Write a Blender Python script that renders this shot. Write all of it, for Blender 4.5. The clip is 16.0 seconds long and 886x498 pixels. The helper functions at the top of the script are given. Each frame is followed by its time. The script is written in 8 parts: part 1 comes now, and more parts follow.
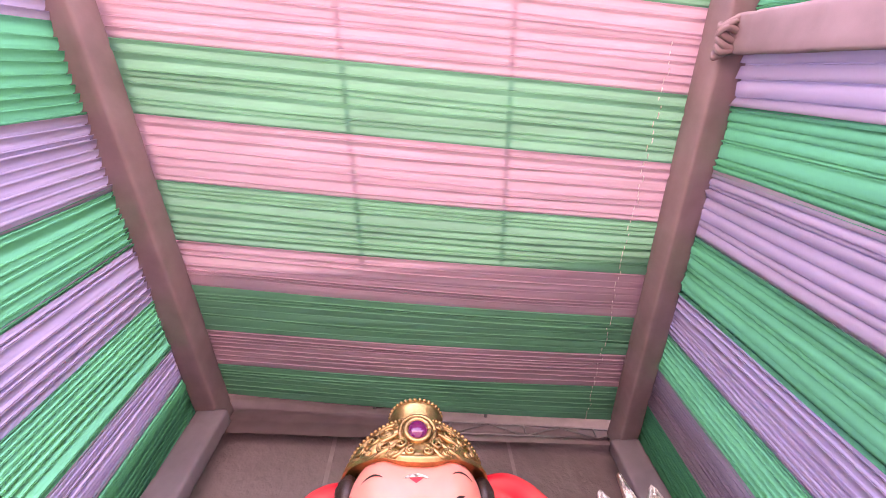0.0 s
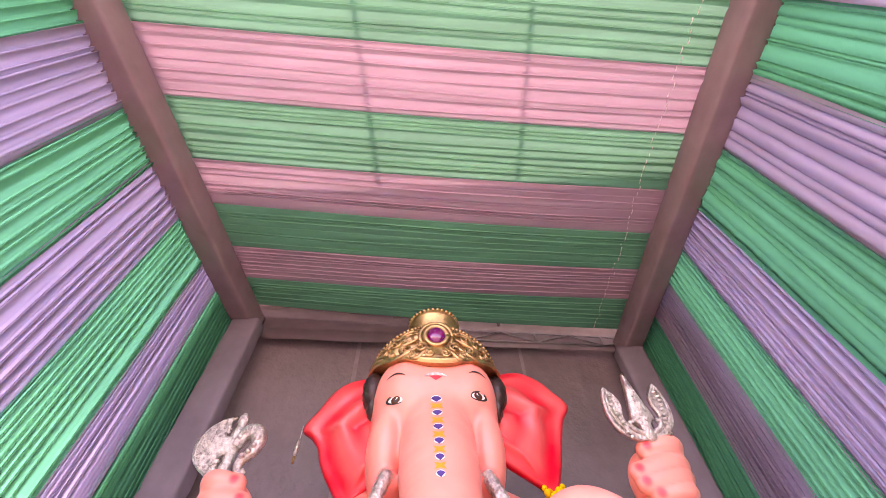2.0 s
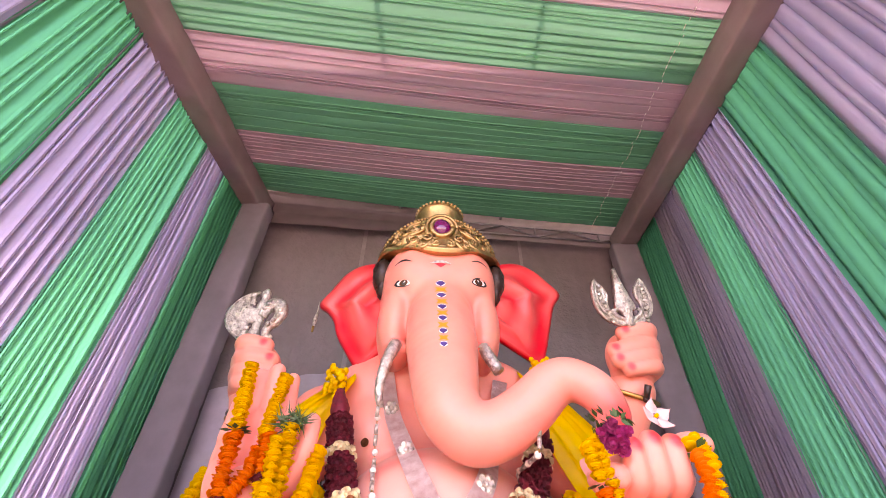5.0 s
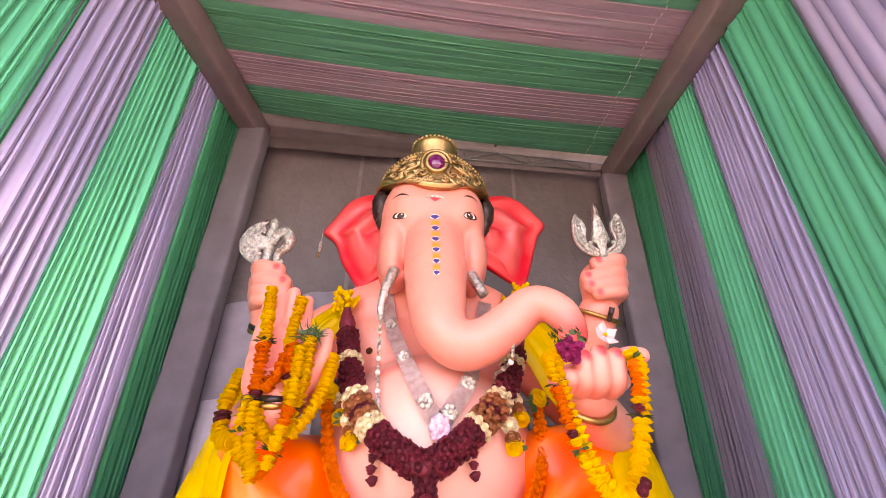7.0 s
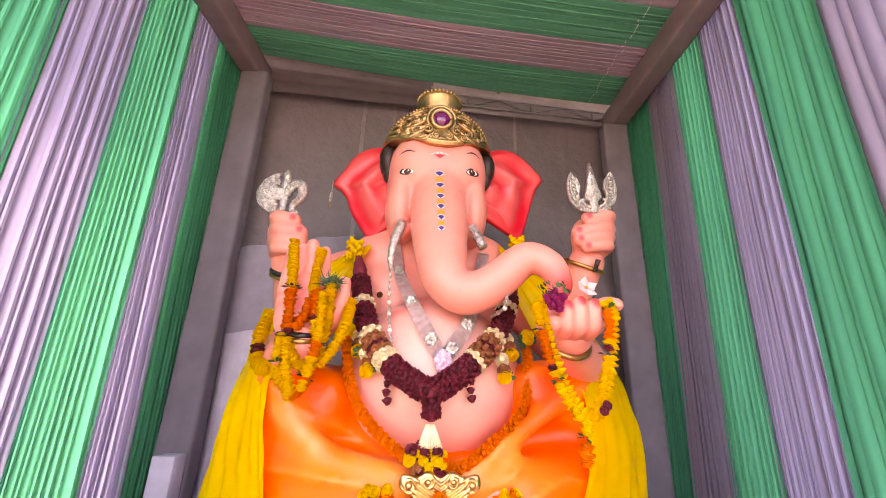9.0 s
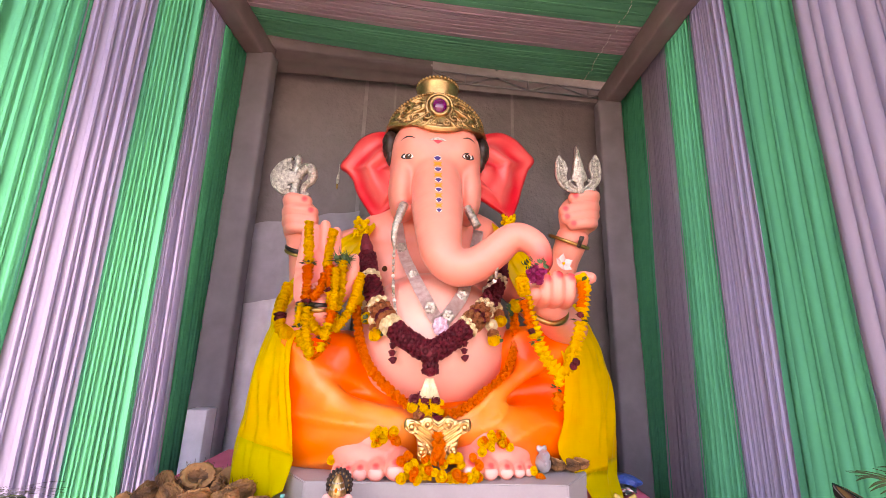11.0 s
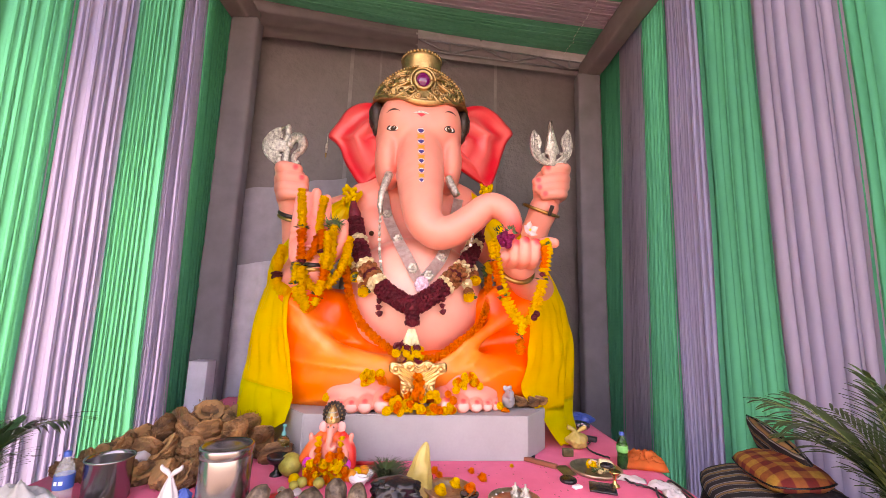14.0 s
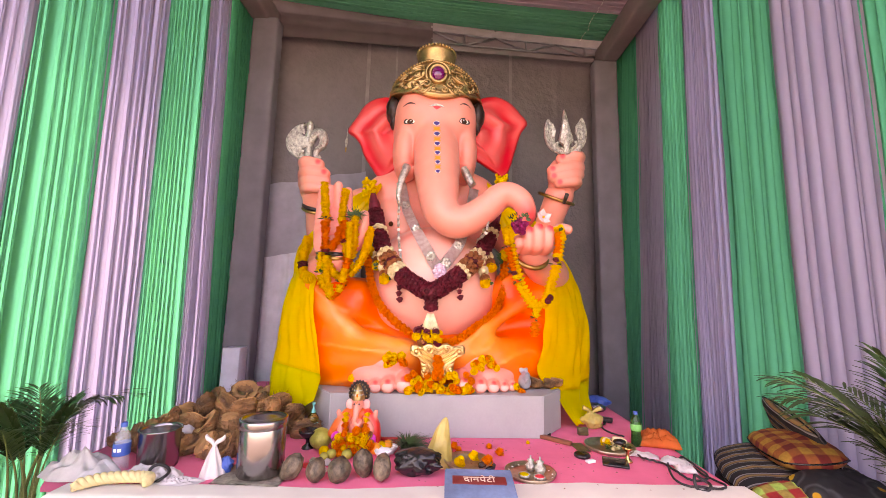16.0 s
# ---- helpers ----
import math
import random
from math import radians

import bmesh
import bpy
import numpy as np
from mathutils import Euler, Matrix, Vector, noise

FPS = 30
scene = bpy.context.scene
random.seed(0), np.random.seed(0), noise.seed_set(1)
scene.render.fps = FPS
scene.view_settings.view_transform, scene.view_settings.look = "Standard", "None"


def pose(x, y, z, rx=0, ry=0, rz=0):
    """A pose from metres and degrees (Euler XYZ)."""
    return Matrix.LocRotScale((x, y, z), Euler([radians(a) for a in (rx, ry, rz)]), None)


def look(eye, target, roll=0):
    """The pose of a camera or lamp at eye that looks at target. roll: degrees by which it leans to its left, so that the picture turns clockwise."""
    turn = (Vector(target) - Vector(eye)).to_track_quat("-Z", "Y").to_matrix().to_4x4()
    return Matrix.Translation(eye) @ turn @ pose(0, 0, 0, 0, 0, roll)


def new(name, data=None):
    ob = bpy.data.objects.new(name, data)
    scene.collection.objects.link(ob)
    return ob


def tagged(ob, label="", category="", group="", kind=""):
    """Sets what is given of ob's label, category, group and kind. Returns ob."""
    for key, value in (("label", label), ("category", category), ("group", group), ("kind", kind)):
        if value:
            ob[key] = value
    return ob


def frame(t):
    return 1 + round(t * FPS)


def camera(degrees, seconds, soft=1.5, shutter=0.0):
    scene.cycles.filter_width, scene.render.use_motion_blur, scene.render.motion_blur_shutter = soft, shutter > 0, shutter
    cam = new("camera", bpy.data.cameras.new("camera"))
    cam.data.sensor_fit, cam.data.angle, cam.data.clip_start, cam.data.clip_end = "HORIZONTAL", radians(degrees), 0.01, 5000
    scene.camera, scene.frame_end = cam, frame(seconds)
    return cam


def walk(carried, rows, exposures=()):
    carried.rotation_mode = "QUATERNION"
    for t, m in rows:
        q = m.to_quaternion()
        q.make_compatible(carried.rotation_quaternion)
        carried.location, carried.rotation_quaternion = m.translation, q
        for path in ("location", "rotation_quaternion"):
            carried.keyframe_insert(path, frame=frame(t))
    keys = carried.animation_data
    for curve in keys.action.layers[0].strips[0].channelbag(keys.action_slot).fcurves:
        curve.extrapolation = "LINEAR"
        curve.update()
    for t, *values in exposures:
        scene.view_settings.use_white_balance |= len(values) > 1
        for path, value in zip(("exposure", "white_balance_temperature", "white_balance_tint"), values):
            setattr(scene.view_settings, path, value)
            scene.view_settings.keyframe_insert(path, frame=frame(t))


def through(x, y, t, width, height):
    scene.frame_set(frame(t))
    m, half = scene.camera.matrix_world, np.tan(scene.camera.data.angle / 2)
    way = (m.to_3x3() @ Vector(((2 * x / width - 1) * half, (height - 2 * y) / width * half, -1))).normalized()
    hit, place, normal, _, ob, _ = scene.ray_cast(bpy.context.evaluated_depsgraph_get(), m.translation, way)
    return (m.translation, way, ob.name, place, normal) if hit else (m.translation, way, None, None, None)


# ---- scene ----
cam = camera(95.9, 16.0, soft=0.7)
PATH = [
    (0, (0.014, -1.667, 1.777), (0.094, -0.838, 3.595), -6.8),
    (0.5, (0.001, -1.665, 1.77), (0.072, -0.735, 3.539), -5.9),
    (1, (-0.001, -1.666, 1.768), (0.054, -0.648, 3.489), -4.9),
    (1.5, (0.002, -1.665, 1.763), (0.029, -0.567, 3.434), -3.5),
    (2, (0.0, -1.669, 1.756), (-0.006, -0.488, 3.37), -2.1),
    (2.5, (-0.002, -1.661, 1.752), (-0.034, -0.405, 3.308), -0.9),
    (3, (-0.005, -1.651, 1.744), (-0.051, -0.323, 3.238), -0.3),
    (3.5, (-0.006, -1.648, 1.733), (-0.053, -0.254, 3.166), 0.1),
    (4, (-0.014, -1.659, 1.724), (-0.053, -0.206, 3.098), 0.3),
    (6.5, (-0.029, -1.898, 1.688), (-0.046, -0.162, 2.681), 1.1),
    (7, (-0.014, -1.962, 1.673), (-0.017, -0.174, 2.569), 1.0),
    (7.5, (-0.007, -2.028, 1.667), (0.001, -0.19, 2.456), 0.9),
    (8, (-0.013, -2.084, 1.669), (-0.005, -0.216, 2.381), 1.2),
    (8.5, (-0.029, -2.136, 1.673), (-0.014, -0.247, 2.329), 1.4),
    (9, (-0.053, -2.204, 1.67), (-0.037, -0.301, 2.285), 1.8),
    (11.5, (-0.023, -2.559, 1.64), (-0.015, -0.608, 2.08), 1.6),
    (12, (-0.03, -2.612, 1.632), (-0.002, -0.656, 2.051), 1.4),
    (12.5, (-0.035, -2.655, 1.623), (0.027, -0.696, 2.019), 1.3),
    (13, (-0.03, -2.695, 1.61), (0.051, -0.733, 1.986), 1.5),
    (13.5, (-0.021, -2.73, 1.598), (0.071, -0.763, 1.949), 1.7),
    (14, (0.002, -2.764, 1.584), (0.087, -0.789, 1.891), 1.8),
    (14.5, (0.019, -2.797, 1.574), (0.077, -0.819, 1.864), 1.7),
    (15, (0.019, -2.831, 1.567), (0.046, -0.851, 1.843), 1.6),
    (15.5, (0.016, -2.855, 1.552), (0.021, -0.872, 1.817), 1.4),
    (16, (0.015, -2.866, 1.54), (0.006, -0.884, 1.807), 1.3),
]
EXPOSE = [(0.0, 3.40, 8600, 72), (2.0, 3.14, 8900, 70), (4.0, 3.08, 9300, 62), (9.0, 2.94, 9900, 47), (16.0, 2.74, 10600, 47)]
walk(cam, [(t, look(eye, target, roll)) for t, eye, target, roll in PATH], EXPOSE)

# ---- world, sun, sky ----
world = bpy.data.worlds.new("world")
scene.world = world
world.use_nodes = True
_wn = world.node_tree.nodes
_sky = _wn.new("ShaderNodeTexSky")
_sky.sky_type, _sky.sun_disc = "NISHITA", False
_sky.sun_elevation, _sky.sun_rotation = radians(62), radians(-120)
world.node_tree.links.new(_sky.outputs[0], _wn["Background"].inputs[0])
_wn["Background"].inputs[1].default_value = 0.15
_sun = bpy.data.lights.new("sun", "SUN")
_sun.energy, _sun.angle, _sun.color = 3.6, radians(12), (1.0, 0.96, 0.90)
sun = new("sun", _sun)
sun.matrix_world = look((-4.0, -2.3, 9.0), (0, 0, 0))

# ---- materials ----


def nodes_of(name):
    m = bpy.data.materials.new(name)
    m.use_nodes = True
    return m, m.node_tree.nodes, m.node_tree.links, m.node_tree.nodes["Principled BSDF"]


def texcoord(n, l, space, scale):
    tc = n.new("ShaderNodeTexCoord")
    mp = n.new("ShaderNodeMapping")
    mp.inputs["Scale"].default_value = scale
    l.new(tc.outputs[space], mp.inputs[0])
    return mp.outputs[0]


def noise_tex(n, l, vec, scale, detail=3.0, rough=0.55):
    t = n.new("ShaderNodeTexNoise")
    t.inputs["Scale"].default_value, t.inputs["Detail"].default_value, t.inputs["Roughness"].default_value = scale, detail, rough
    if vec is not None:
        l.new(vec, t.inputs["Vector"])
    return t.outputs[0]


def ramp(n, l, fac, stops):
    r = n.new("ShaderNodeValToRGB")
    e = r.color_ramp.elements
    while len(e) < len(stops):
        e.new(0.5)
    for i, (p, c) in enumerate(stops):
        e[i].position, e[i].color = p, (*c, 1)
    l.new(fac, r.inputs[0])
    return r.outputs[0]


def bump(n, l, b, height, strength, dist):
    bp = n.new("ShaderNodeBump")
    bp.inputs["Strength"].default_value, bp.inputs["Distance"].default_value = strength, dist
    l.new(height, bp.inputs["Height"])
    l.new(bp.outputs[0], b.inputs["Normal"])
    return bp


def shade(c, k):
    return tuple(min(1, max(0, v * k)) for v in c)


def surface(name, col, rough=0.6, metal=0.0, vary=0.2, scale=8.0, grain=120.0, bumps=0.2, dist=0.003, space="Object", stretch=(1, 1, 1), coat=0.0, per_object=0.0, col2=None, spec=0.5):
    """A surface of one kind: two scales of variation in tone, grain as relief."""
    m, n, l, b = nodes_of(name)
    v = texcoord(n, l, space, stretch)
    big = noise_tex(n, l, v, scale, 4)
    c = ramp(n, l, big, [(0.3, shade(col, 1 - vary)), (0.7, col2 or shade(col, 1 + vary))])
    fine = noise_tex(n, l, v, grain, 3)
    mx = n.new("ShaderNodeMix")
    mx.data_type, mx.blend_type = "RGBA", "OVERLAY"
    mx.inputs[0].default_value = 0.25 * min(1, vary * 3)
    l.new(c, mx.inputs[6])
    l.new(fine, mx.inputs[7])
    out = mx.outputs[2]
    if per_object:
        oi = n.new("ShaderNodeObjectInfo")
        hs = n.new("ShaderNodeHueSaturation")
        mr = n.new("ShaderNodeMapRange")
        mr.inputs[3].default_value, mr.inputs[4].default_value = 1 - per_object, 1 + per_object
        l.new(oi.outputs["Random"], mr.inputs[0])
        l.new(mr.outputs[0], hs.inputs["Value"])
        l.new(out, hs.inputs["Color"])
        out = hs.outputs[0]
    l.new(out, b.inputs["Base Color"])
    b.inputs["Roughness"].default_value, b.inputs["Metallic"].default_value = rough, metal
    b.inputs["Specular IOR Level"].default_value = spec
    b.inputs["Coat Weight"].default_value = coat
    if bumps:
        bump(n, l, b, fine, bumps, dist)
    return m


def cloth(name, col, through=0.4, rough=0.8, vary=0.12, stretch=(1, 1, 1), scale=6.0, sheen=0.0, bumps=0.25, leak=0.0, thin_col=(0.9, 0.86, 0.84)):
    """Thin woven cloth that lets part of the light through; leak mixes thin_col, the thread's own clear tint, into it."""
    m, n, l, b = nodes_of(name)
    v = texcoord(n, l, "Object", stretch)
    big = noise_tex(n, l, v, scale, 5)
    c = ramp(n, l, big, [(0.3, shade(col, 1 - vary)), (0.72, shade(col, 1 + vary))])
    fine = noise_tex(n, l, v, 180, 2)
    l.new(c, b.inputs["Base Color"])
    b.inputs["Roughness"].default_value = rough
    b.inputs["Specular IOR Level"].default_value = 0.25
    b.inputs["Sheen Weight"].default_value = sheen
    bp = bump(n, l, b, fine, bumps, 0.002)
    tr = n.new("ShaderNodeBsdfTranslucent")
    thin = n.new("ShaderNodeMixRGB")
    thin.inputs[0].default_value = leak
    l.new(c, thin.inputs[1])
    thin.inputs[2].default_value = (*thin_col, 1)
    l.new(thin.outputs[0], tr.inputs[0])
    l.new(bp.outputs[0], tr.inputs["Normal"])
    mix = n.new("ShaderNodeMixShader")
    mix.inputs[0].default_value = through
    l.new(b.outputs[0], mix.inputs[1])
    l.new(tr.outputs[0], mix.inputs[2])
    l.new(mix.outputs[0], n["Material Output"].inputs[0])
    return m


GREEN, LILAC = (0.014, 0.46, 0.265), (0.40, 0.365, 0.45)
M_green = cloth("green_cloth", GREEN, 0.46, stretch=(1, 1, 0.15), leak=0.6, thin_col=(0.045, 0.60, 0.37))
M_lilac = cloth("lilac_cloth", LILAC, 0.46, stretch=(1, 1, 0.15), leak=0.85, thin_col=(0.335, 0.36, 0.575))
M_green_c = cloth("green_ceiling_cloth", (0.085, 0.48, 0.30), 0.055, stretch=(0.2, 1, 1), leak=0.12)
M_lilac_c = cloth("lilac_ceiling_cloth", (0.55, 0.415, 0.50), 0.045, stretch=(0.2, 1, 1), leak=0.12)
M_wrap = cloth("beam_wrap_cloth", (0.25, 0.195, 0.21), 0.02, vary=0.15, scale=3)
M_label_thread = cloth("white_thread", (0.9, 0.9, 0.88), 0.5)
M_seam = surface("pale_seam_tape", (0.27, 0.245, 0.25), 0.5, vary=0.2, scale=5, grain=30, bumps=0.4)
M_post = cloth("post_wrap_cloth", (0.215, 0.20, 0.235), 0.02, vary=0.15, scale=3)
M_valance = cloth("valance_cloth", (0.15, 0.122, 0.13), 0.10, vary=0.12, scale=5)
# paler copy of the valance cloth: its backlight is in the colour
M_valance_backlit = cloth("backlit_valance_cloth", (0.31, 0.28, 0.295), 0.15, vary=0.12, scale=5)
M_tarp = surface("back_sheet", (0.205, 0.178, 0.188), 0.5, vary=0.16, scale=1.4, grain=12, bumps=1.0, dist=0.02)
# lining and a brighter copy: light on the back wall put into colour
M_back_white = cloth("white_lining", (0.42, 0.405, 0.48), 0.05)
M_lining_low = cloth("brightened_cloth", (0.72, 0.70, 0.80), 0.05)
M_backing = cloth("white_backing_sheet", (0.88, 0.88, 0.88), 0.88)
M_steelbar = surface("painted_steel", (0.3, 0.3, 0.32), 0.5, 0.6)
M_floor = surface("trodden_earth", (0.16, 0.138, 0.118), 0.9, vary=0.25, scale=2, grain=60, bumps=0.5)
M_pink = cloth("pink_cloth", (1.0, 0.185, 0.31), 0.05, vary=0.12, scale=5)
M_whitecloth = cloth("white_cloth", (0.74, 0.71, 0.66), 0.1, vary=0.08, scale=4)
M_grey = surface("grey_paint", (0.35, 0.355, 0.37), 0.55, vary=0.08, scale=3, grain=70, bumps=0.15)
M_gold = surface("gold_paint", (0.50, 0.325, 0.145), 0.42, 1.0, vary=0.3, scale=14, grain=60, bumps=0.25, dist=0.004)
M_silver = surface("embossed_silver", (0.58, 0.58, 0.52), 0.32, 0.8, vary=0.45, scale=42, grain=90, bumps=1.0, dist=0.010)
M_gem = surface("magenta_glass_gem", (0.15, 0.002, 0.09), 0.05, 0.0, vary=0.1, bumps=0, coat=0.8)
M_hair = surface("dark_hair_paint", (0.03, 0.018, 0.015), 0.4, vary=0.3, scale=20, grain=60, bumps=0.6, dist=0.006)
M_yellow = cloth("yellow_satin", (1.0, 0.70, 0.0), 0.03, rough=0.30, vary=0.05, scale=4)
M_lime = cloth("lime_satin", (0.80, 0.70, 0.004), 0.03, rough=0.30, vary=0.08, scale=4)
M_white_paint = surface("white_enamel", (0.85, 0.83, 0.8), 0.25, vary=0.03, bumps=0)
M_black_paint = surface("black_enamel", (0.02, 0.015, 0.015), 0.3, vary=0.1, bumps=0)
M_brown_paint = surface("brown_enamel", (0.10, 0.035, 0.015), 0.2, vary=0.3, scale=80, bumps=0)
M_red_paint = surface("red_enamel", (0.75, 0.04, 0.05), 0.3, vary=0.08, bumps=0)
M_purple_paint = surface("purple_enamel", (0.06, 0.035, 0.20), 0.35, vary=0.1, bumps=0)
M_orange_paint = surface("orange_enamel", (0.90, 0.30, 0.02), 0.35, vary=0.1, bumps=0)


def painted(name, rough, coat):
    """Air-brushed enamel: the colours lie on the mesh as paint."""
    m, n, l, b = nodes_of(name)
    at = n.new("ShaderNodeAttribute")
    at.attribute_name = "paint"
    v = texcoord(n, l, "Object", (1, 1, 1))
    mott = ramp(n, l, noise_tex(n, l, v, 7, 4), [(0.3, (0.90, 0.88, 0.88)), (0.7, (1.0, 1.0, 1.0))])
    mx = n.new("ShaderNodeMix")
    mx.data_type, mx.blend_type = "RGBA", "MULTIPLY"
    mx.inputs[0].default_value = 0.8
    l.new(at.outputs["Color"], mx.inputs[6])
    l.new(mott, mx.inputs[7])
    l.new(mx.outputs[2], b.inputs["Base Color"])
    rr = ramp(n, l, noise_tex(n, l, v, 11, 3), [(0.3, shade((rough,) * 3, 0.85)), (0.7, shade((rough,) * 3, 1.25))])
    l.new(rr, b.inputs["Roughness"])
    b.inputs["Coat Weight"].default_value, b.inputs["Coat Roughness"].default_value = coat, 0.15
    b.inputs["Specular IOR Level"].default_value = 0.35
    bump(n, l, b, noise_tex(n, l, v, 26, 3), 0.08, 0.006)
    return m


M_enamel = painted("airbrushed_enamel", 0.34, 0.15)

# ---- mesh helpers ----


def finish(bm, name, mats, smooth=True):
    me = bpy.data.meshes.new(name)
    bm.normal_update()
    bm.to_mesh(me)
    bm.free()
    for m in mats if isinstance(mats, (list, tuple)) else [mats]:
        me.materials.append(m)
    if smooth:
        me.shade_smooth()
    return me


def part(name, bm, material, parent=None, label="", at=None, smooth=True):
    """One bmesh (or ready mesh) as ONE object under a thing or a part."""
    me = bm if isinstance(bm, bpy.types.Mesh) else finish(bm, name, material, smooth)
    ob = new(name, me)
    if parent is not None:
        ob.parent = parent
    if at is not None:
        ob.matrix_basis = at
    if label:
        ob["label"] = label
    return ob


def thing(name, m, label, category, group="", kind=""):
    e = new(name)
    e.empty_display_size = 0.05
    e.matrix_basis = m
    return tagged(e, label, category, group, kind)


def box(bm, lo, hi, bevel=0.0, mat=0, m=None):
    c = [(a + b) / 2 for a, b in zip(lo, hi)]
    s = [b - a for a, b in zip(lo, hi)]
    r = bmesh.ops.create_cube(bm, size=1, matrix=(m or Matrix()) @ Matrix.Translation(c) @ Matrix.Diagonal((*s, 1)))
    faces = {f for v in r["verts"] for f in v.link_faces}
    for f in faces:
        f.material_index = mat
    if bevel:
        edges = {e for v in r["verts"] for e in v.link_edges}
        out = bmesh.ops.bevel(bm, geom=list(edges), offset=bevel, segments=2, profile=0.5, affect="EDGES")
        for f in out["faces"]:
            f.material_index = mat
    return bm


def ball(bm, c, r, seg=16, rings=10, mat=0, rot=None):
    r = (r, r, r) if isinstance(r, (int, float)) else r
    m = Matrix.Translation(c) @ (rot or Matrix()) @ Matrix.Diagonal((*r, 1))
    out = bmesh.ops.create_uvsphere(bm, u_segments=seg, v_segments=rings, radius=1, matrix=m)
    for f in {f for v in out["verts"] for f in v.link_faces}:
        f.material_index = mat
    return out["verts"]


def lathe(bm, profile, seg=32, mat=0, m=None, cap=False):
    """Turns (radius, height) pairs round z."""
    m = m or Matrix()
    rings = []
    for r, z in profile:
        rings.append([bm.verts.new(m @ Vector((r * math.cos(2 * math.pi * i / seg), r * math.sin(2 * math.pi * i / seg), z))) for i in range(seg)])
    for a, b in zip(rings, rings[1:]):
        for i in range(seg):
            f = bm.faces.new((a[i], a[(i + 1) % seg], b[(i + 1) % seg], b[i]))
            f.material_index = mat
    if cap:
        bm.faces.new(rings[0][::-1]).material_index = mat
        bm.faces.new(rings[-1]).material_index = mat
    return bm


def tube(bm, pts, rad, seg=8, mat=0, caps=True):
    """A round tube through points; rad a number or one for each point."""
    pts = [Vector(p) for p in pts]
    rads = [rad] * len(pts) if isinstance(rad, (int, float)) else rad
    rings, up = [], Vector((0.13, 0.2, 0.97))
    for i, p in enumerate(pts):
        d = (pts[min(i + 1, len(pts) - 1)] - pts[max(i - 1, 0)]).normalized()
        x = d.cross(up)
        if x.length < 1e-3:
            x = d.cross(Vector((1, 0, 0)))
        x.normalize()
        y = d.cross(x).normalized()
        up = (x.cross(d)).normalized()
        rings.append([bm.verts.new(p + rads[i] * (math.cos(2 * math.pi * k / seg) * x + math.sin(2 * math.pi * k / seg) * y)) for k in range(seg)])
    for a, b in zip(rings, rings[1:]):
        for k in range(seg):
            bm.faces.new((a[k], a[(k + 1) % seg], b[(k + 1) % seg], b[k])).material_index = mat
    if caps:
        bm.faces.new(rings[0][::-1]).material_index = mat
        bm.faces.new(rings[-1]).material_index = mat
    return bm


def spline(pts, n):
    """Catmull-Rom through points, n samples."""
    p = [Vector(q) for q in pts]
    p = [2 * p[0] - p[1]] + p + [2 * p[-1] - p[-2]]
    out = []
    for i in range(n):
        u = i / (n - 1) * (len(p) - 3)
        k = min(int(u), len(p) - 4)
        t = u - k
        a, b, c, d = p[k : k + 4]
        out.append(0.5 * ((2 * b) + (c - a) * t + (2 * a - 5 * b + 4 * c - d) * t * t + (3 * b - a - 3 * c + d) * t ** 3))
    return out


def even(pts, step):
    """Points along a polyline at equal steps, with the direction."""
    out, carry = [], 0.0
    for a, b in zip(pts, pts[1:]):
        d = b - a
        s = d.length
        while carry <= s and s > 0:
            out.append((a + d * (carry / s), d.normalized()))
            carry += step
        carry -= s
    return out


def grid_mesh(bm, f, nu, nv, mat=0):
    """A sheet from f(u, v) in 0..1."""
    vs = [[bm.verts.new(f(i / nu, j / nv)) for j in range(nv + 1)] for i in range(nu + 1)]
    for i in range(nu):
        for j in range(nv):
            bm.faces.new((vs[i][j], vs[i + 1][j], vs[i + 1][j + 1], vs[i][j + 1])).material_index = mat
    return vs


def wob(x, y=0.0, z=0.0, s=1.0):
    return noise.noise(Vector((x * s, y * s, z * s)))


# ---- the tent ----
LX, RX, TOP = -2.27, 2.28, 5.02
FRONT = -2.12


def floor_and_ground():
    bm = bmesh.new()
    grid_mesh(bm, lambda u, v: Vector(((u - 0.5) * 400, (v - 0.5) * 400, -0.03)), 20, 20)
    tagged(part("ground", bm, M_floor), "bare trodden earth ground outside the tent", "ground", kind="structure")
    bm = bmesh.new()
    grid_mesh(bm, lambda u, v: Vector((LX - 0.3 + u * 5.3, FRONT + v * 7.4, 0.004 * wob(u * 9, v * 12))), 30, 40)
    tagged(part("floor", bm, M_floor), "bare earth floor under the decorated platform", "floor", kind="structure")


def pleat_profile(width, rng, pitch):
    """Folds across a panel: breakpoints with heights, gathered unevenly."""
    xs, hs, x = [0.0], [0.8], 0.0
    while x < width:
        x += pitch * rng.choice((0.35, 0.6, 0.8, 1.0, 1.5)) * rng.uniform(0.8, 1.2)
        xs.append(x)
        hs.append(rng.uniform(0.6, 1.0))
        g = pitch * rng.uniform(0.10, 0.2)
        xs += [x + g, x + 2 * g]
        hs += [rng.choice((-0.5, -0.3, 0.0)), rng.uniform(0.65, 1.0)]
        x += 2 * g
    xs = [q * width / xs[-1] for q in xs]
    return xs, hs


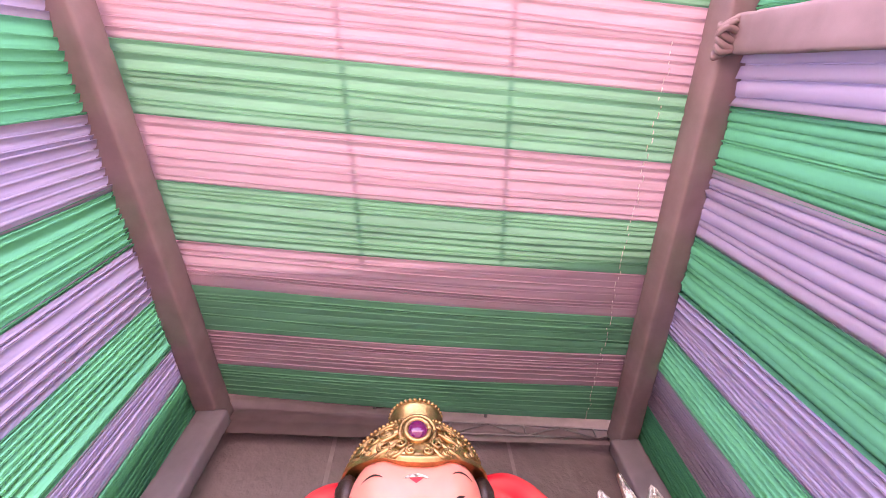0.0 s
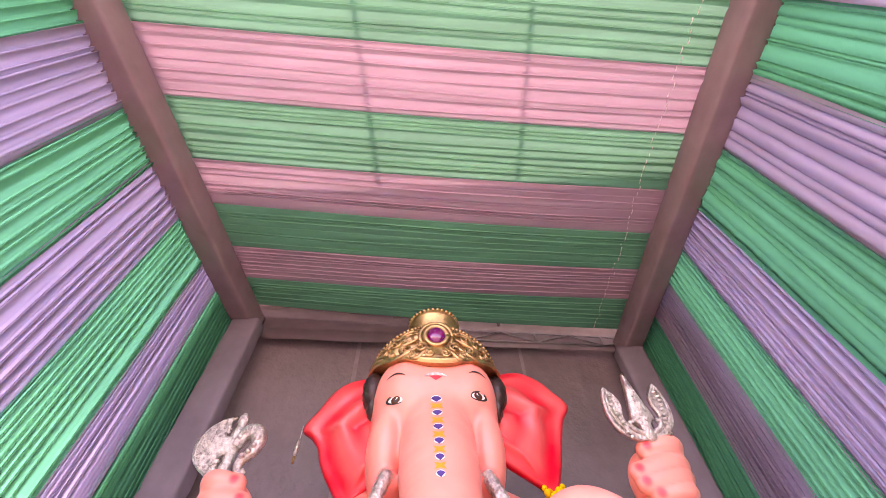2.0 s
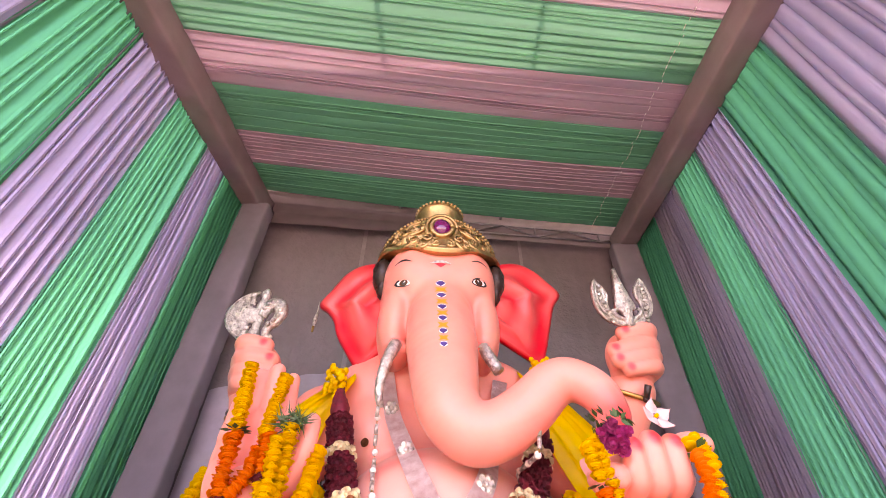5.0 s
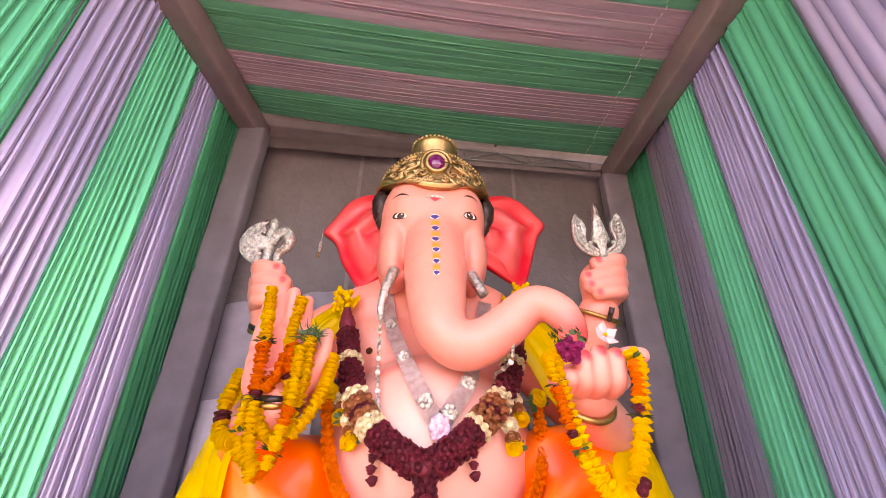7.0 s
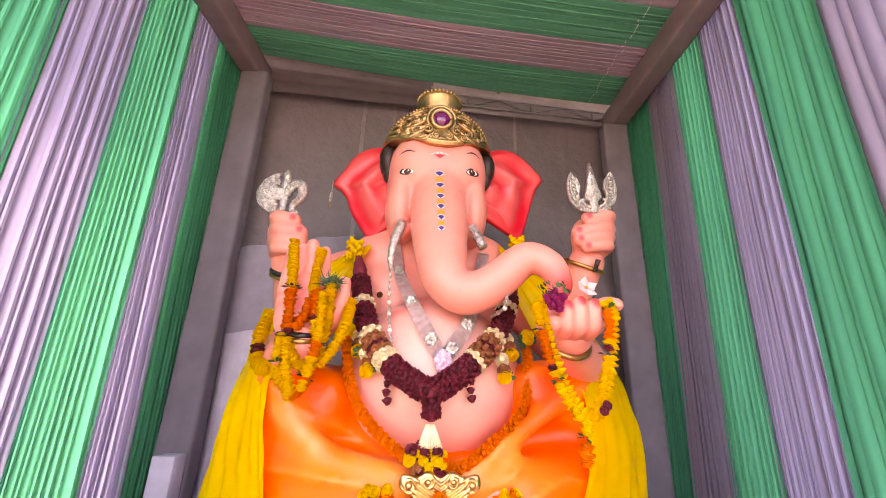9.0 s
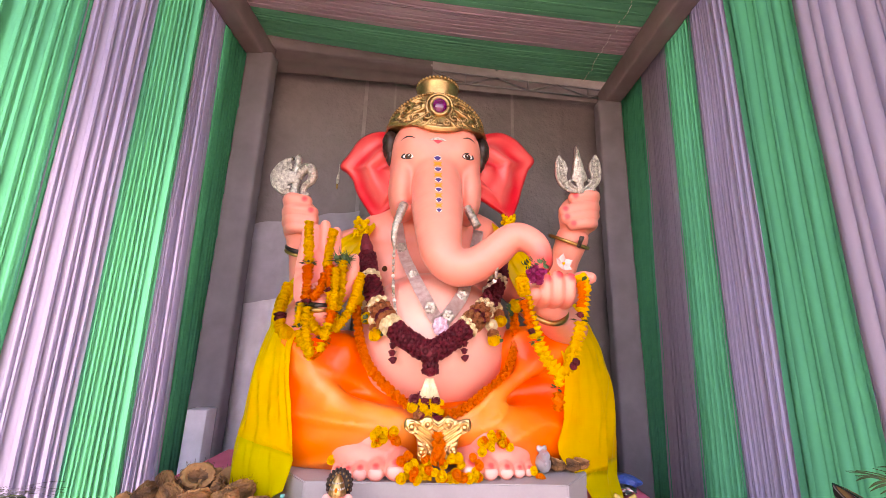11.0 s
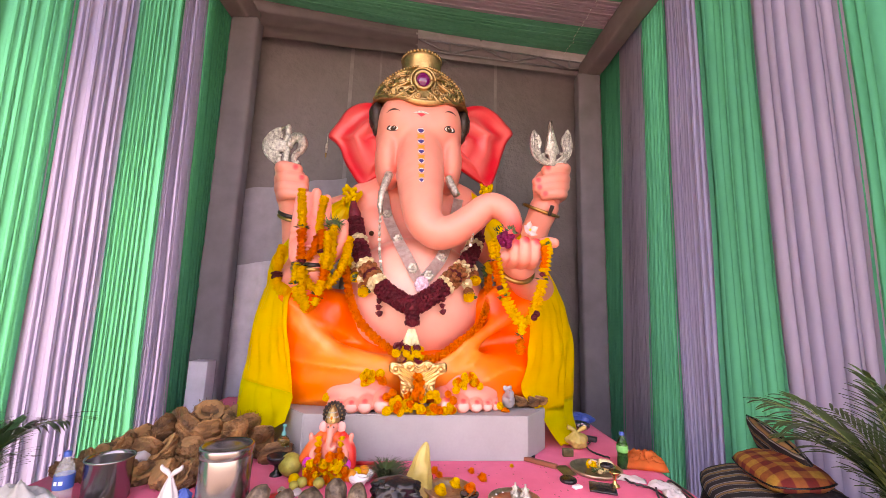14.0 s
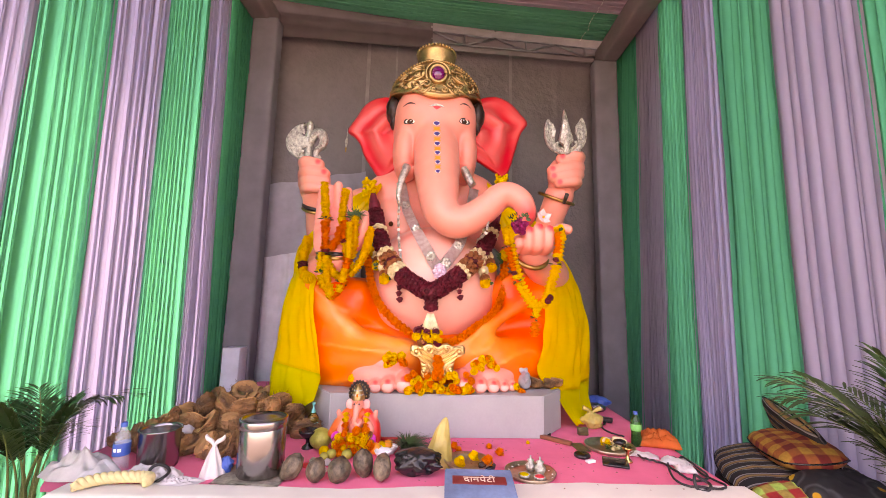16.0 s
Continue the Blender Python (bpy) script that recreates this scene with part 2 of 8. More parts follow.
def knife_pleats(width, rng, pitch, laps=(0.30, 0.55)):
    """Pressed pleats of uneven width, each folded back under itself, so that three layers lie at the lap."""
    xs, hs, x = [0.0], [0.2], 0.0
    while x < width:
        w = pitch * rng.choice((0.5, 0.75, 1.0, 1.0, 1.4)) * rng.uniform(0.85, 1.15)
        lap, top = rng.uniform(*laps), rng.uniform(0.7, 1.0)
        for k, h in ((0.06, 0.42), (0.30, 0.66), (0.80, 0.90), (0.96, 1.0), (1.0, 0.90), (0.97, 0.70), (1 - lap, 0.42), (1 - lap + 0.04, 0.25), (1.0, 0.12)):
            xs.append(x + k * w)
            hs.append(h * top)
        x += w
    # the laps open towards the front of the tent
    return [width - q * width / max(xs) for q in reversed(xs)], hs[::-1]


def drape(name, side, y0, y1, mat, rng, label, z0=0.02, z1=4.86):
    """A hanging gathered panel on a side wall, from y0 to y1."""
    w = (y1[0] + y1[1] - y0[0] - y0[1]) / 2
    rear = min(1.0, max(0.0, (y0[0] + 0.6) / 1.4))
    xs, hs = knife_pleats(w, rng, 0.072 - 0.026 * rear, (0.28, 0.55)) if side < 0 or rear > 0.3 else pleat_profile(w, rng, 0.058)
    deep = 0.062 - 0.012 * rear if side < 0 or rear > 0.3 else 0.105
    cols = []
    for (a, b), (p, q) in zip(zip(xs, xs[1:]), zip(hs, hs[1:])):
        for k in range(2):
            cols.append((a + (b - a) * k / 2, p + (q - p) * k / 2))
    cols.append((w, hs[-1]))
    drift = [rng.uniform(-1, 1) for _ in cols]
    seed = rng.uniform(0, 99)
    x_at = LX if side < 0 else RX
    bm = bmesh.new()
    rows = 24
    vs = []
    for i, (s, h) in enumerate(cols):
        line = []
        for j in range(rows + 1):
            t = j / rows
            z = z0 + (z1 - z0) * t
            sag = 0.012 * wob(seed + s * 2, z * 0.9) * (1 - t * 0.6)
            k = (4.70 - z) / 3.6
            ya, yb = (p[0] + (p[1] - p[0]) * k for p in (y0, y1))
            yy = ya + (yb - ya) * s / w + 0.010 * wob(seed, s * 4, z * 0.7) * (1 if 0 < i < len(cols) - 1 else 0.3)
            xx = x_at - side * (deep * h * (0.9 + 0.3 * wob(seed + s * 3, z * 0.5)) + sag)
            line.append(bm.verts.new((xx, yy, z)))
        vs.append(line)
    for a, b in zip(vs, vs[1:]):
        for j in range(rows):
            bm.faces.new((a[j], b[j], b[j + 1], a[j + 1]))
    return tagged(part(name, bm, mat, smooth=side > 0 and rear <= 0.3), label, "drape", "pleated side drapes", "structure")


def sides():
    rng = random.Random(5)
    # (y under the beam, y at the knee): towards the back the panels spread a little
    left = [(FRONT, FRONT), (-1.95, -1.95), (-1.41, -1.41), (-0.91, -0.88), (-0.465, -0.39), (0.04, 0.125), (0.535, 0.635), (0.86, 1.02), (1.45, 1.62)]
    right = [(FRONT, FRONT), (-1.95, -1.95), (-1.41, -1.41), (-0.945, -0.945), (-0.41, -0.405), (0.115, 0.135), (0.635, 0.71), (1.075, 1.19), (1.545, 1.71), (2.12, 2.36)]
    for side, cuts in ((-1, left), (1, right)):
        for i, (a, b) in enumerate(zip(cuts, cuts[1:])):
            green = (len(cuts) - i) % 2 == 0
            drape("wall_drape", side, a, (b[0] + 0.035, b[1] + 0.035), M_green if green else M_lilac, rng,
                  f"pleated {'green' if green else 'pale lilac'} cloth drape hung on the tent wall")


# back line of the tent: it runs a little askew
BACK_A, BACK_B = Vector((-2.25, 1.60, 0)), Vector((2.27, 2.33, 0))


def back_at(u, off, z):
    p = BACK_A + (BACK_B - BACK_A) * u
    nrm = Vector((-(BACK_B - BACK_A).y, (BACK_B - BACK_A).x, 0)).normalized()
    return Vector((p.x, p.y, z)) + nrm * off


def back_wall():
    bm = bmesh.new()

    def sheet(u, v):
        z = v * 5.0
        wr = 0.010 * wob(u * 9, z * 1.2) + 0.006 * wob(u * 30, z * 7, 3)
        for s in (0.27, 0.36, 0.69, 0.83):
            wr += 0.012 * math.exp(-(((u - s) * 90) ** 2))
        return back_at(u, 0.05 - wr, z)

    grid_mesh(bm, sheet, 110, 40)
    tagged(part("wall_back", bm, M_tarp), "wrinkled grey sheet stretched over the back wall", "wall", kind="structure")
    for u, w in ((0.278, 0.022), (0.355, 0.012), (0.685, 0.020)):
        bm = bmesh.new()
        grid_mesh(bm, lambda a, b: back_at(u + (a - 0.5) * 2 * w / 4.67, 0.026 - 0.004 * wob(b * 9, u), 0.2 + b * 4.72), 3, 24)
        tagged(part("trim", bm, M_seam), "pale tape over a seam in the back sheet", "tape", "seams in the back sheet", "structure")
    # pale sheets hung low on one side, standing for the light there
    bm = bmesh.new()
    grid_mesh(bm, lambda u, v: back_at(0.045 + u * 0.24, -0.012 * math.sin(u * 30 + wob(u * 6, v) * 2) * (0.4 + 0.6 * (1 - v)), 0.1 + v * (2.75 + 0.25 * u + 0.03 * wob(u * 5))), 60, 14)
    tagged(part("wall_lining", bm, M_back_white), "pale lilac lining cloth, lightened to stand for light low on the back wall", "drape", kind="structure")
    # second, brighter sheet added where the light is strongest
    bm = bmesh.new()
    grid_mesh(bm, lambda u, v: back_at(0.05 + u * 0.20, -0.035 - 0.014 * math.sin(u * 44 + wob(u * 7, v) * 2), 0.1 + v * (1.90 + 0.2 * u)), 60, 14)
    tagged(part("wall_lining_lit", bm, M_lining_low), "brighter copy of the lining, added for the light low on the back wall", "drape", kind="structure")


def beam(name, a, b, w, h, label, mat=None):
    """A square tube wrapped in cloth, with creases where the cloth is tied."""
    a, b = Vector(a), Vector(b)
    d = b - a
    n = max(8, int(d.length / 0.03))
    d.normalize()
    up = Vector((0, 0, 1)) if abs(d.z) < 0.9 else Vector((0, 1, 0))
    x = d.cross(up).normalized()
    y = x.cross(d).normalized()
    bm = bmesh.new()
    rings = []
    sec = []
    r = 0.022
    for sx, sy in ((1, 1), (-1, 1), (-1, -1), (1, -1)):
        base = math.atan2(sy, sx)
        for k in (-1, 0, 1):
            an = base + k * math.pi / 5
            sec.append((sx * (w / 2 - r) + r * 1.2 * math.cos(an), sy * (h / 2 - r) + r * 1.2 * math.sin(an)))
    m = len(sec)
    dense = []
    for i in range(m):
        p, q = sec[i], sec[(i + 1) % m]
        dense.append(p)
        if i % 3 == 2:
            for t in (0.25, 0.5, 0.75):
                dense.append((p[0] + (q[0] - p[0]) * t, p[1] + (q[1] - p[1]) * t))
    sec = dense
    ties = [0.3 + 0.47 * k + 0.05 * math.sin(k * 7) for k in range(14)]
    for i in range(n + 1):
        s = i / n * (b - a).length
        c = a + d * s
        pinch = 1 - 0.045 * sum(math.exp(-(((s - t) / 0.02) ** 2)) for t in ties)
        ring = []
        for k, (u, v) in enumerate(sec):
            g = pinch * (1 + 0.035 * wob(u * 7 + a.x, v * 7 + s * 2.2, a.y) + 0.012 * wob(u * 25, v * 25, s * 11))
            ring.append(bm.verts.new(c + x * u * g + y * v * g))
        rings.append(ring)
    for p, q in zip(rings, rings[1:]):
        for k in range(len(sec)):
            bm.faces.new((p[k], p[(k + 1) % len(sec)], q[(k + 1) % len(sec)], q[k]))
    bm.faces.new(rings[0][::-1])
    bm.faces.new(rings[-1])
    bmesh.ops.recalc_face_normals(bm, faces=bm.faces)
    return tagged(part(name, bm, mat or M_wrap), label, "beam" if abs(d.z) < 0.9 else "post", "wrapped tent frame", "structure")


def frame_work():
    beam("beam_west", (-2.205, FRONT, 4.82), (-2.125, 1.52, 4.82), 0.20, 0.26, "square roof beam wrapped in dusky lilac cloth")
    beam("beam_east", (2.145, FRONT, 4.82), (2.09, 2.20, 4.82), 0.20, 0.26, "square roof beam wrapped in dusky lilac cloth")
    # gathered valance under the back edge of the roof, with a lattice truss behind it
    bm = bmesh.new()

    def valance(u, v, deep=1.0):
        fold = deep * (0.022 * abs(math.sin(v * 9.5 + 0.5 * wob(u * 4, v * 2))) + 0.008 * wob(u * 22, v * 9))
        return back_at(u, -0.07 - 0.03 * (1 - v) - fold, 4.66 + 0.17 * u + (0.52 - 0.12 * u) * v + 0.006 * wob(u * 9, 2))

    grid_mesh(bm, lambda u, v: valance(u * 0.45, v), 50, 22)
    tagged(part("valance", bm, M_valance), "gathered dusky lilac cloth strip along the back under the roof", "drape", kind="structure")
    # right part of the strip, lightened in place of light from behind
    bm = bmesh.new()
    grid_mesh(bm, lambda u, v: valance(0.445 + u * 0.555, v, 0.35) + Vector((0, -0.004, 0)), 50, 22)
    tagged(part("valance_backlit", bm, M_valance_backlit), "thin cloth strip behind the roof truss, made paler for the light behind it", "drape", kind="structure")
    t = thing("roof_truss", pose(0, 0, 0), "steel lattice truss behind the back cloth strip", "truss", kind="structure")
    lo, hi = (lambda u: 4.74 + 0.14 * u), (lambda u: 4.90 + 0.10 * u)
    bars = [((0.45, lo), (1.0, lo)), ((0.45, hi), (1.0, hi))] + [((0.45 + 0.09 * i, lo if i % 2 else hi), (0.45 + 0.09 * (i + 1), hi if i % 2 else lo)) for i in range(6)] + [((0.54 + 0.18 * i, lo), (0.54 + 0.18 * i, hi)) for i in range(3)]
    for k, (a, b) in enumerate(bars):
        bm = bmesh.new()
        tube(bm, [back_at(a[0], -0.14, a[1](a[0])), back_at(b[0], -0.14, b[1](b[0]))], 0.011, 6)
        part("chord" if k < 2 else "strut", bm, M_steelbar, t)
    # white boxed foot of the post beside the drapes
    bm = bmesh.new()
    box(bm, (-2.12, 1.10, 0.0), (-1.95, 1.26, 1.06), 0.008)
    tagged(part("post_foot", bm, M_lining_low), "white cloth-covered block at the foot of the tent post", "post", kind="structure")
    # knotted wrapping where the side post meets the roof beam
    t = thing("cloth_knot", pose(2.03, -1.84, 4.72), "crumpled lilac cloth knot tied where two beams meet", "cloth", kind="structure")
    for k in range(7):
        bm = bmesh.new()
        pts = [(0.155 * math.cos(q / 15 * math.pi - 0.5 + math.pi) + 0.10, -0.07 + 0.03 * k + 0.03 * math.sin(q * 0.5 + k), -0.02 - 0.05 * math.sin(q / 15 * math.pi) - 0.012 * (k % 3) - 0.006 * math.sin(q + k * 2)) for q in range(16)]
        tube(bm, pts, [0.012 + 0.010 * math.sin(math.pi * q / 15) for q in range(16)], 6)
        part("fold", bm, M_wrap, t)
    beam("post_back_west", (-2.075, 1.35, 0), (-2.075, 1.35, 4.70), 0.28, 0.17, "square tent post wrapped in grey lilac cloth", M_post)
    beam("post_back_east", (2.045, 2.03, 0), (2.045, 2.03, 4.70), 0.29, 0.17, "square tent post wrapped in grey lilac cloth", M_post)
    beam("post_side_east", (2.17, -1.84, 0), (2.17, -1.84, 4.72), 0.20, 0.24, "square tent post wrapped in pale lilac cloth")


def roof():
    """The gathered ceiling cloth in bands, skewed a little, in one mesh."""
    rng = random.Random(11)
    left = [-2.64, -2.44, -1.885, -1.385, -0.88, -0.36, 0.08, 0.565, 0.975, 1.365]
    right = [-2.40, -2.02, -1.435, -0.90, -0.37, 0.16, 0.645, 1.11, 1.545, 2.035]
    bm = bmesh.new()
    nx = 40
    for b in range(len(left) - 1):
        green = (len(left) - b) % 2 == 0
        xs, hs = knife_pleats(1.0, rng, 0.155, (0.15, 0.40))
        cols = []
        for (s0, s1), (h0, h1) in zip(zip(xs, xs[1:]), zip(hs, hs[1:])):
            for k in range(2):
                cols.append((s0 + (s1 - s0) * k / 2, h0 + (h1 - h0) * k / 2))
        cols.append((1.0, hs[-1]))
        cols = [(-0.03, 0.1)] + cols + [(1.03, 0.1)]
        seed = rng.uniform(0, 50)
        rows = []
        for s, h in cols:
            line = []
            for i in range(nx + 1):
                u = i / nx
                x = LX + 0.1 + (RX - LX - 0.2) * u
                ya = left[b] + (left[b + 1] - left[b]) * s
                yb = right[b] + (right[b + 1] - right[b]) * s
                ss = s + 0.05 * wob(seed + s * 4, u * 2.0) * math.sin(math.pi * min(1, max(0, s)))
                ya, yb = left[b] + (left[b + 1] - left[b]) * ss, right[b] + (right[b + 1] - right[b]) * ss
                sag = 0.05 * math.sin(math.pi * u)
                z = TOP + 0.02 - sag - 0.044 * h * (0.8 + 0.3 * wob(seed + s * 9, u * 3))
                line.append(bm.verts.new((x, ya + (yb - ya) * u, z)))
            rows.append(line)
        for a, c in zip(rows, rows[1:]):
            for i in range(nx):
                bm.faces.new((a[i], a[i + 1], c[i + 1], c[i])).material_index = 0 if green else 1
    bmesh.ops.recalc_face_normals(bm, faces=bm.faces)
    me = finish(bm, "ceiling", [M_green_c, M_lilac_c], smooth=False)
    tagged(part("ceiling", me, None), "gathered green and pink cloth bands stretched under the roof", "ceiling", kind="structure")


def unseen_cover():
    """Light-shaping unseen sheets outside drapes and over the rear; roof bars over the front."""
    # added unseen backing: lets light through in front, stops it at the rear
    for name, x in (("backing_west", LX - 0.06), ("backing_east", RX + 0.10)):
        mid = 1.0 if x < 0 else 1.2
        for y0, y1, mat, lab in ((FRONT, mid, M_backing, "unseen thin white sheet added behind the drapes"), (mid, 2.6, M_tarp, "unseen grey sheet added behind the rear drapes to hold back light")):
            bm = bmesh.new()
            grid_mesh(bm, lambda u, v: Vector((x + 0.01 * wob(u * 9, v * 6), y0 + u * (y1 - y0), v * 5.0)), 30, 20)
            tagged(part(name + ("_rear" if y0 > 0 else ""), bm, mat), lab, "wall", kind="structure")
    # unseen blocker that keeps daylight off the rear ceiling cloth
    bm = bmesh.new()
    grid_mesh(bm, lambda u, v: Vector((-3.4 + u * 6.8, -0.1 + v * 3.5, 5.34 - 0.04 * math.sin(u * math.pi))), 24, 16)
    tagged(part("roof", bm, M_tarp), "unseen grey sheet added over the rear of the tent to darken the ceiling", "roof", kind="structure")
    # strips added out of view to shade the upper side walls
    for side, wide in ((-1, 1.16), (1, 0.75)):
        bm = bmesh.new()
        grid_mesh(bm, lambda u, v: Vector((side * (2.22 + wide * u), -4.2 + v * 4.1, 5.30 - 0.16 * u + 0.02 * wob(u * 3, v * 7))), 8, 16)
        tagged(part("shade_strip", bm, M_tarp), "unseen grey strip added along the tent side to shade the drape tops", "roof", kind="structure")
    for i, x in enumerate((-0.62, 0.62)):
        bm = bmesh.new()
        box(bm, (x - 0.016, FRONT, 5.10), (x + 0.016, 2.6, 5.13), 0.006)
        tagged(part("roof_bar", bm, M_steelbar), "steel roof bar above the ceiling cloth", "bar", "roof bars", "structure")


def ceiling_leaks():
    """White threads in place of daylight leaking through stitches beside the roof beam."""
    t = thing("leak_threads", pose(0, 0, 0), "row of white threads standing for daylight through the ceiling's stitch holes", "stitches", kind="structure")
    rng = random.Random(4)
    line = spline([(1.84, -1.80, 4.93), (1.80, -1.0, 4.92), (1.76, 0.0, 4.92), (1.74, 1.0, 4.92), (1.70, 1.9, 4.93)], 60)
    for i, (p, d) in enumerate(even(line, 0.062)):
        bm = bmesh.new()
        ln = rng.uniform(0.008, 0.026)
        n = d.cross(Vector((0, 0, 1))) * rng.uniform(-0.02, 0.02)
        tube(bm, [p + n - d * ln, p + n + Vector((0, 0, -0.004)), p + n + d * ln], 0.0035, 6)
        part("leak_thread", bm, M_label_thread, t)


unseen_cover()
ceiling_leaks()
floor_and_ground()
sides()
back_wall()
frame_work()
roof()

# ---- the large statue ----
STATUE = pose(-0.03, 0.45, 0.943, 0, 0, 6) @ Matrix.Diagonal((1, 1, 1.01, 1))
SKIN, BLUSH, ORANGE, RED = (0.95, 0.33, 0.25), (0.88, 0.10, 0.07), (1.0, 0.155, 0.0), (0.92, 0.09, 0.08)


def d_ball(p, c, r):
    q = (p - np.array(c)) / np.array(r)
    k0 = np.sqrt((q * q).sum(-1)) + 1e-9
    q2 = q / np.array(r)
    k1 = np.sqrt((q2 * q2).sum(-1)) + 1e-9
    return k0 * (k0 - 1) / k1


def d_cone(p, a, b, ra, rb):
    a, b = np.array(a), np.array(b)
    ab = b - a
    t = np.clip(((p - a) @ ab) / (ab @ ab), 0, 1)
    q = p - a - t[..., None] * ab
    return np.sqrt((q * q).sum(-1)) - (ra + (rb - ra) * t)


def prim_distance(pr, p):
    if pr[0] == "chain":
        return np.min([d_cone(p, a, b, ra, rb) for a, b, ra, rb in zip(pr[1], pr[1][1:], pr[2], pr[2][1:])], axis=0)
    return d_ball(p, pr[1], pr[2]) if pr[0] == "ball" else d_cone(p, pr[1], pr[2], pr[3], pr[4])


def prim_bounds(pr):
    if pr[0] == "ball":
        c, r = np.array(pr[1]), np.array(pr[2])
        return c - r, c + r
    if pr[0] == "chain":
        q, r = np.array(pr[1]), np.array(pr[2])[:, None]
        return (q - r).min(0), (q + r).max(0)
    a, b = np.array(pr[1]), np.array(pr[2])
    r = max(pr[3], pr[4])
    return np.minimum(a, b) - r, np.maximum(a, b) + r


def melt(prims, h, k, blend=0.02, crease=0.0, wide=0.012):
    """Melts balls and tapered rods into one smooth skin: vertices, faces, colours."""
    lo = np.min([prim_bounds(q)[0] for q in prims], axis=0) - 3 * h - k
    hi = np.max([prim_bounds(q)[1] for q in prims], axis=0) + 3 * h + k
    n = np.ceil((hi - lo) / h).astype(int) + 1
    ax = [lo[i] + h * np.arange(n[i]) for i in range(3)]
    d = np.full(n, 9.0)
    for q in prims:
        a, b = prim_bounds(q)
        i0 = np.clip(np.floor((a - k - 2 * h - lo) / h).astype(int), 0, n)
        i1 = np.clip(np.ceil((b + k + 2 * h - lo) / h).astype(int) + 1, 0, n)
        s = tuple(slice(u, v) for u, v in zip(i0, i1))
        g = np.stack(np.meshgrid(ax[0][s[0]], ax[1][s[1]], ax[2][s[2]], indexing="ij"), -1)
        e, o = prim_distance(q, g), d[s]
        w = np.maximum(k - np.abs(e - o), 0) / k
        d[s] = np.minimum(e, o) - w * w * k / 4
    ins = d < 0
    cor = [(i, j, m) for i in (0, 1) for j in (0, 1) for m in (0, 1)]
    cell = lambda a, c: a[c[0] : n[0] - 1 + c[0], c[1] : n[1] - 1 + c[1], c[2] : n[2] - 1 + c[2]]
    cnt = sum(cell(ins, c).astype(int) for c in cor)
    act = (cnt > 0) & (cnt < 8)
    ids = np.full(act.shape, -1)
    idx = np.argwhere(act)
    ids[act] = np.arange(len(idx))
    acc, tot = np.zeros((len(idx), 3)), np.zeros(len(idx))
    for c in cor:
        for axis in range(3):
            if c[axis]:
                continue
            c2 = list(c)
            c2[axis] = 1
            va = d[idx[:, 0] + c[0], idx[:, 1] + c[1], idx[:, 2] + c[2]]
            vb = d[idx[:, 0] + c2[0], idx[:, 1] + c2[1], idx[:, 2] + c2[2]]
            cross = (va < 0) != (vb < 0)
            t = np.where(cross, va / np.where(cross, va - vb, 1), 0)
            pt = np.array(c, float)[None, :].repeat(len(idx), 0)
            pt[:, axis] += t
            acc += pt * cross[:, None]
            tot += cross
    verts = lo + h * (idx + acc / tot[:, None])
    faces = []
    for axis in range(3):
        b, c = (axis + 1) % 3, (axis + 2) % 3
        s0 = [slice(None)] * 3
        s1 = [slice(None)] * 3
        s0[axis], s1[axis] = slice(0, n[axis] - 1), slice(1, n[axis])
        a0, a1 = ins[tuple(s0)], ins[tuple(s1)]
        ch = np.argwhere(a0 != a1)
        ch = ch[(ch[:, b] > 0) & (ch[:, c] > 0) & (ch[:, b] < n[b] - 1) & (ch[:, c] < n[c] - 1)]
        inner = a0[ch[:, 0], ch[:, 1], ch[:, 2]]
        quad = []
        for ob, oc in ((-1, -1), (0, -1), (0, 0), (-1, 0)):
            q = ch.copy()
            q[:, b] += ob
            q[:, c] += oc
            quad.append(ids[q[:, 0], q[:, 1], q[:, 2]])
        quad = np.stack(quad, 1)
        quad[~inner] = quad[~inner][:, ::-1]
        faces.append(quad)
    faces = np.concatenate(faces)
    ds = np.stack([prim_distance(q, verts) for q in prims])
    w = np.exp(-(ds - ds.min(0)) / blend)
    w /= w.sum(0)
    cols = np.einsum("pv,pc->vc", w, np.array([q[-1] for q in prims]))
    # reddens creases between shapes: airbrushed lines, and contact shade put into the colour
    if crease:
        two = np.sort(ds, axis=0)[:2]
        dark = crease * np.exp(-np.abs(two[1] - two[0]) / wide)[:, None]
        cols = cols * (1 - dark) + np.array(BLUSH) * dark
    return verts, faces, cols


def spray(v, c, spots, col, hard=1):
    """Sprayed spots, highlights and shade too: (centre, radius, strength); hard 1 is soft."""
    for p, r, k in spots:
        w = k * np.exp(-((((v - np.array(p)) ** 2).sum(-1) / (r * r)) ** hard))[:, None]
        c = c * (1 - w) + np.array(col) * w
    return c


def limb(points, radii, col):
    """A tapering limb: one rod through all its points, rounded at the bends."""
    n = 6 * (len(points) - 1) + 1
    line = [tuple(q) for q in (spline(points, n) if len(points) > 2 else [Vector(points[0]).lerp(Vector(points[1]), t / (n - 1)) for t in range(n)])]
    rr = [float(np.interp(t / (n - 1) * (len(points) - 1), range(len(points)), radii)) for t in range(n)]
    return [("chain", line, rr, col)]


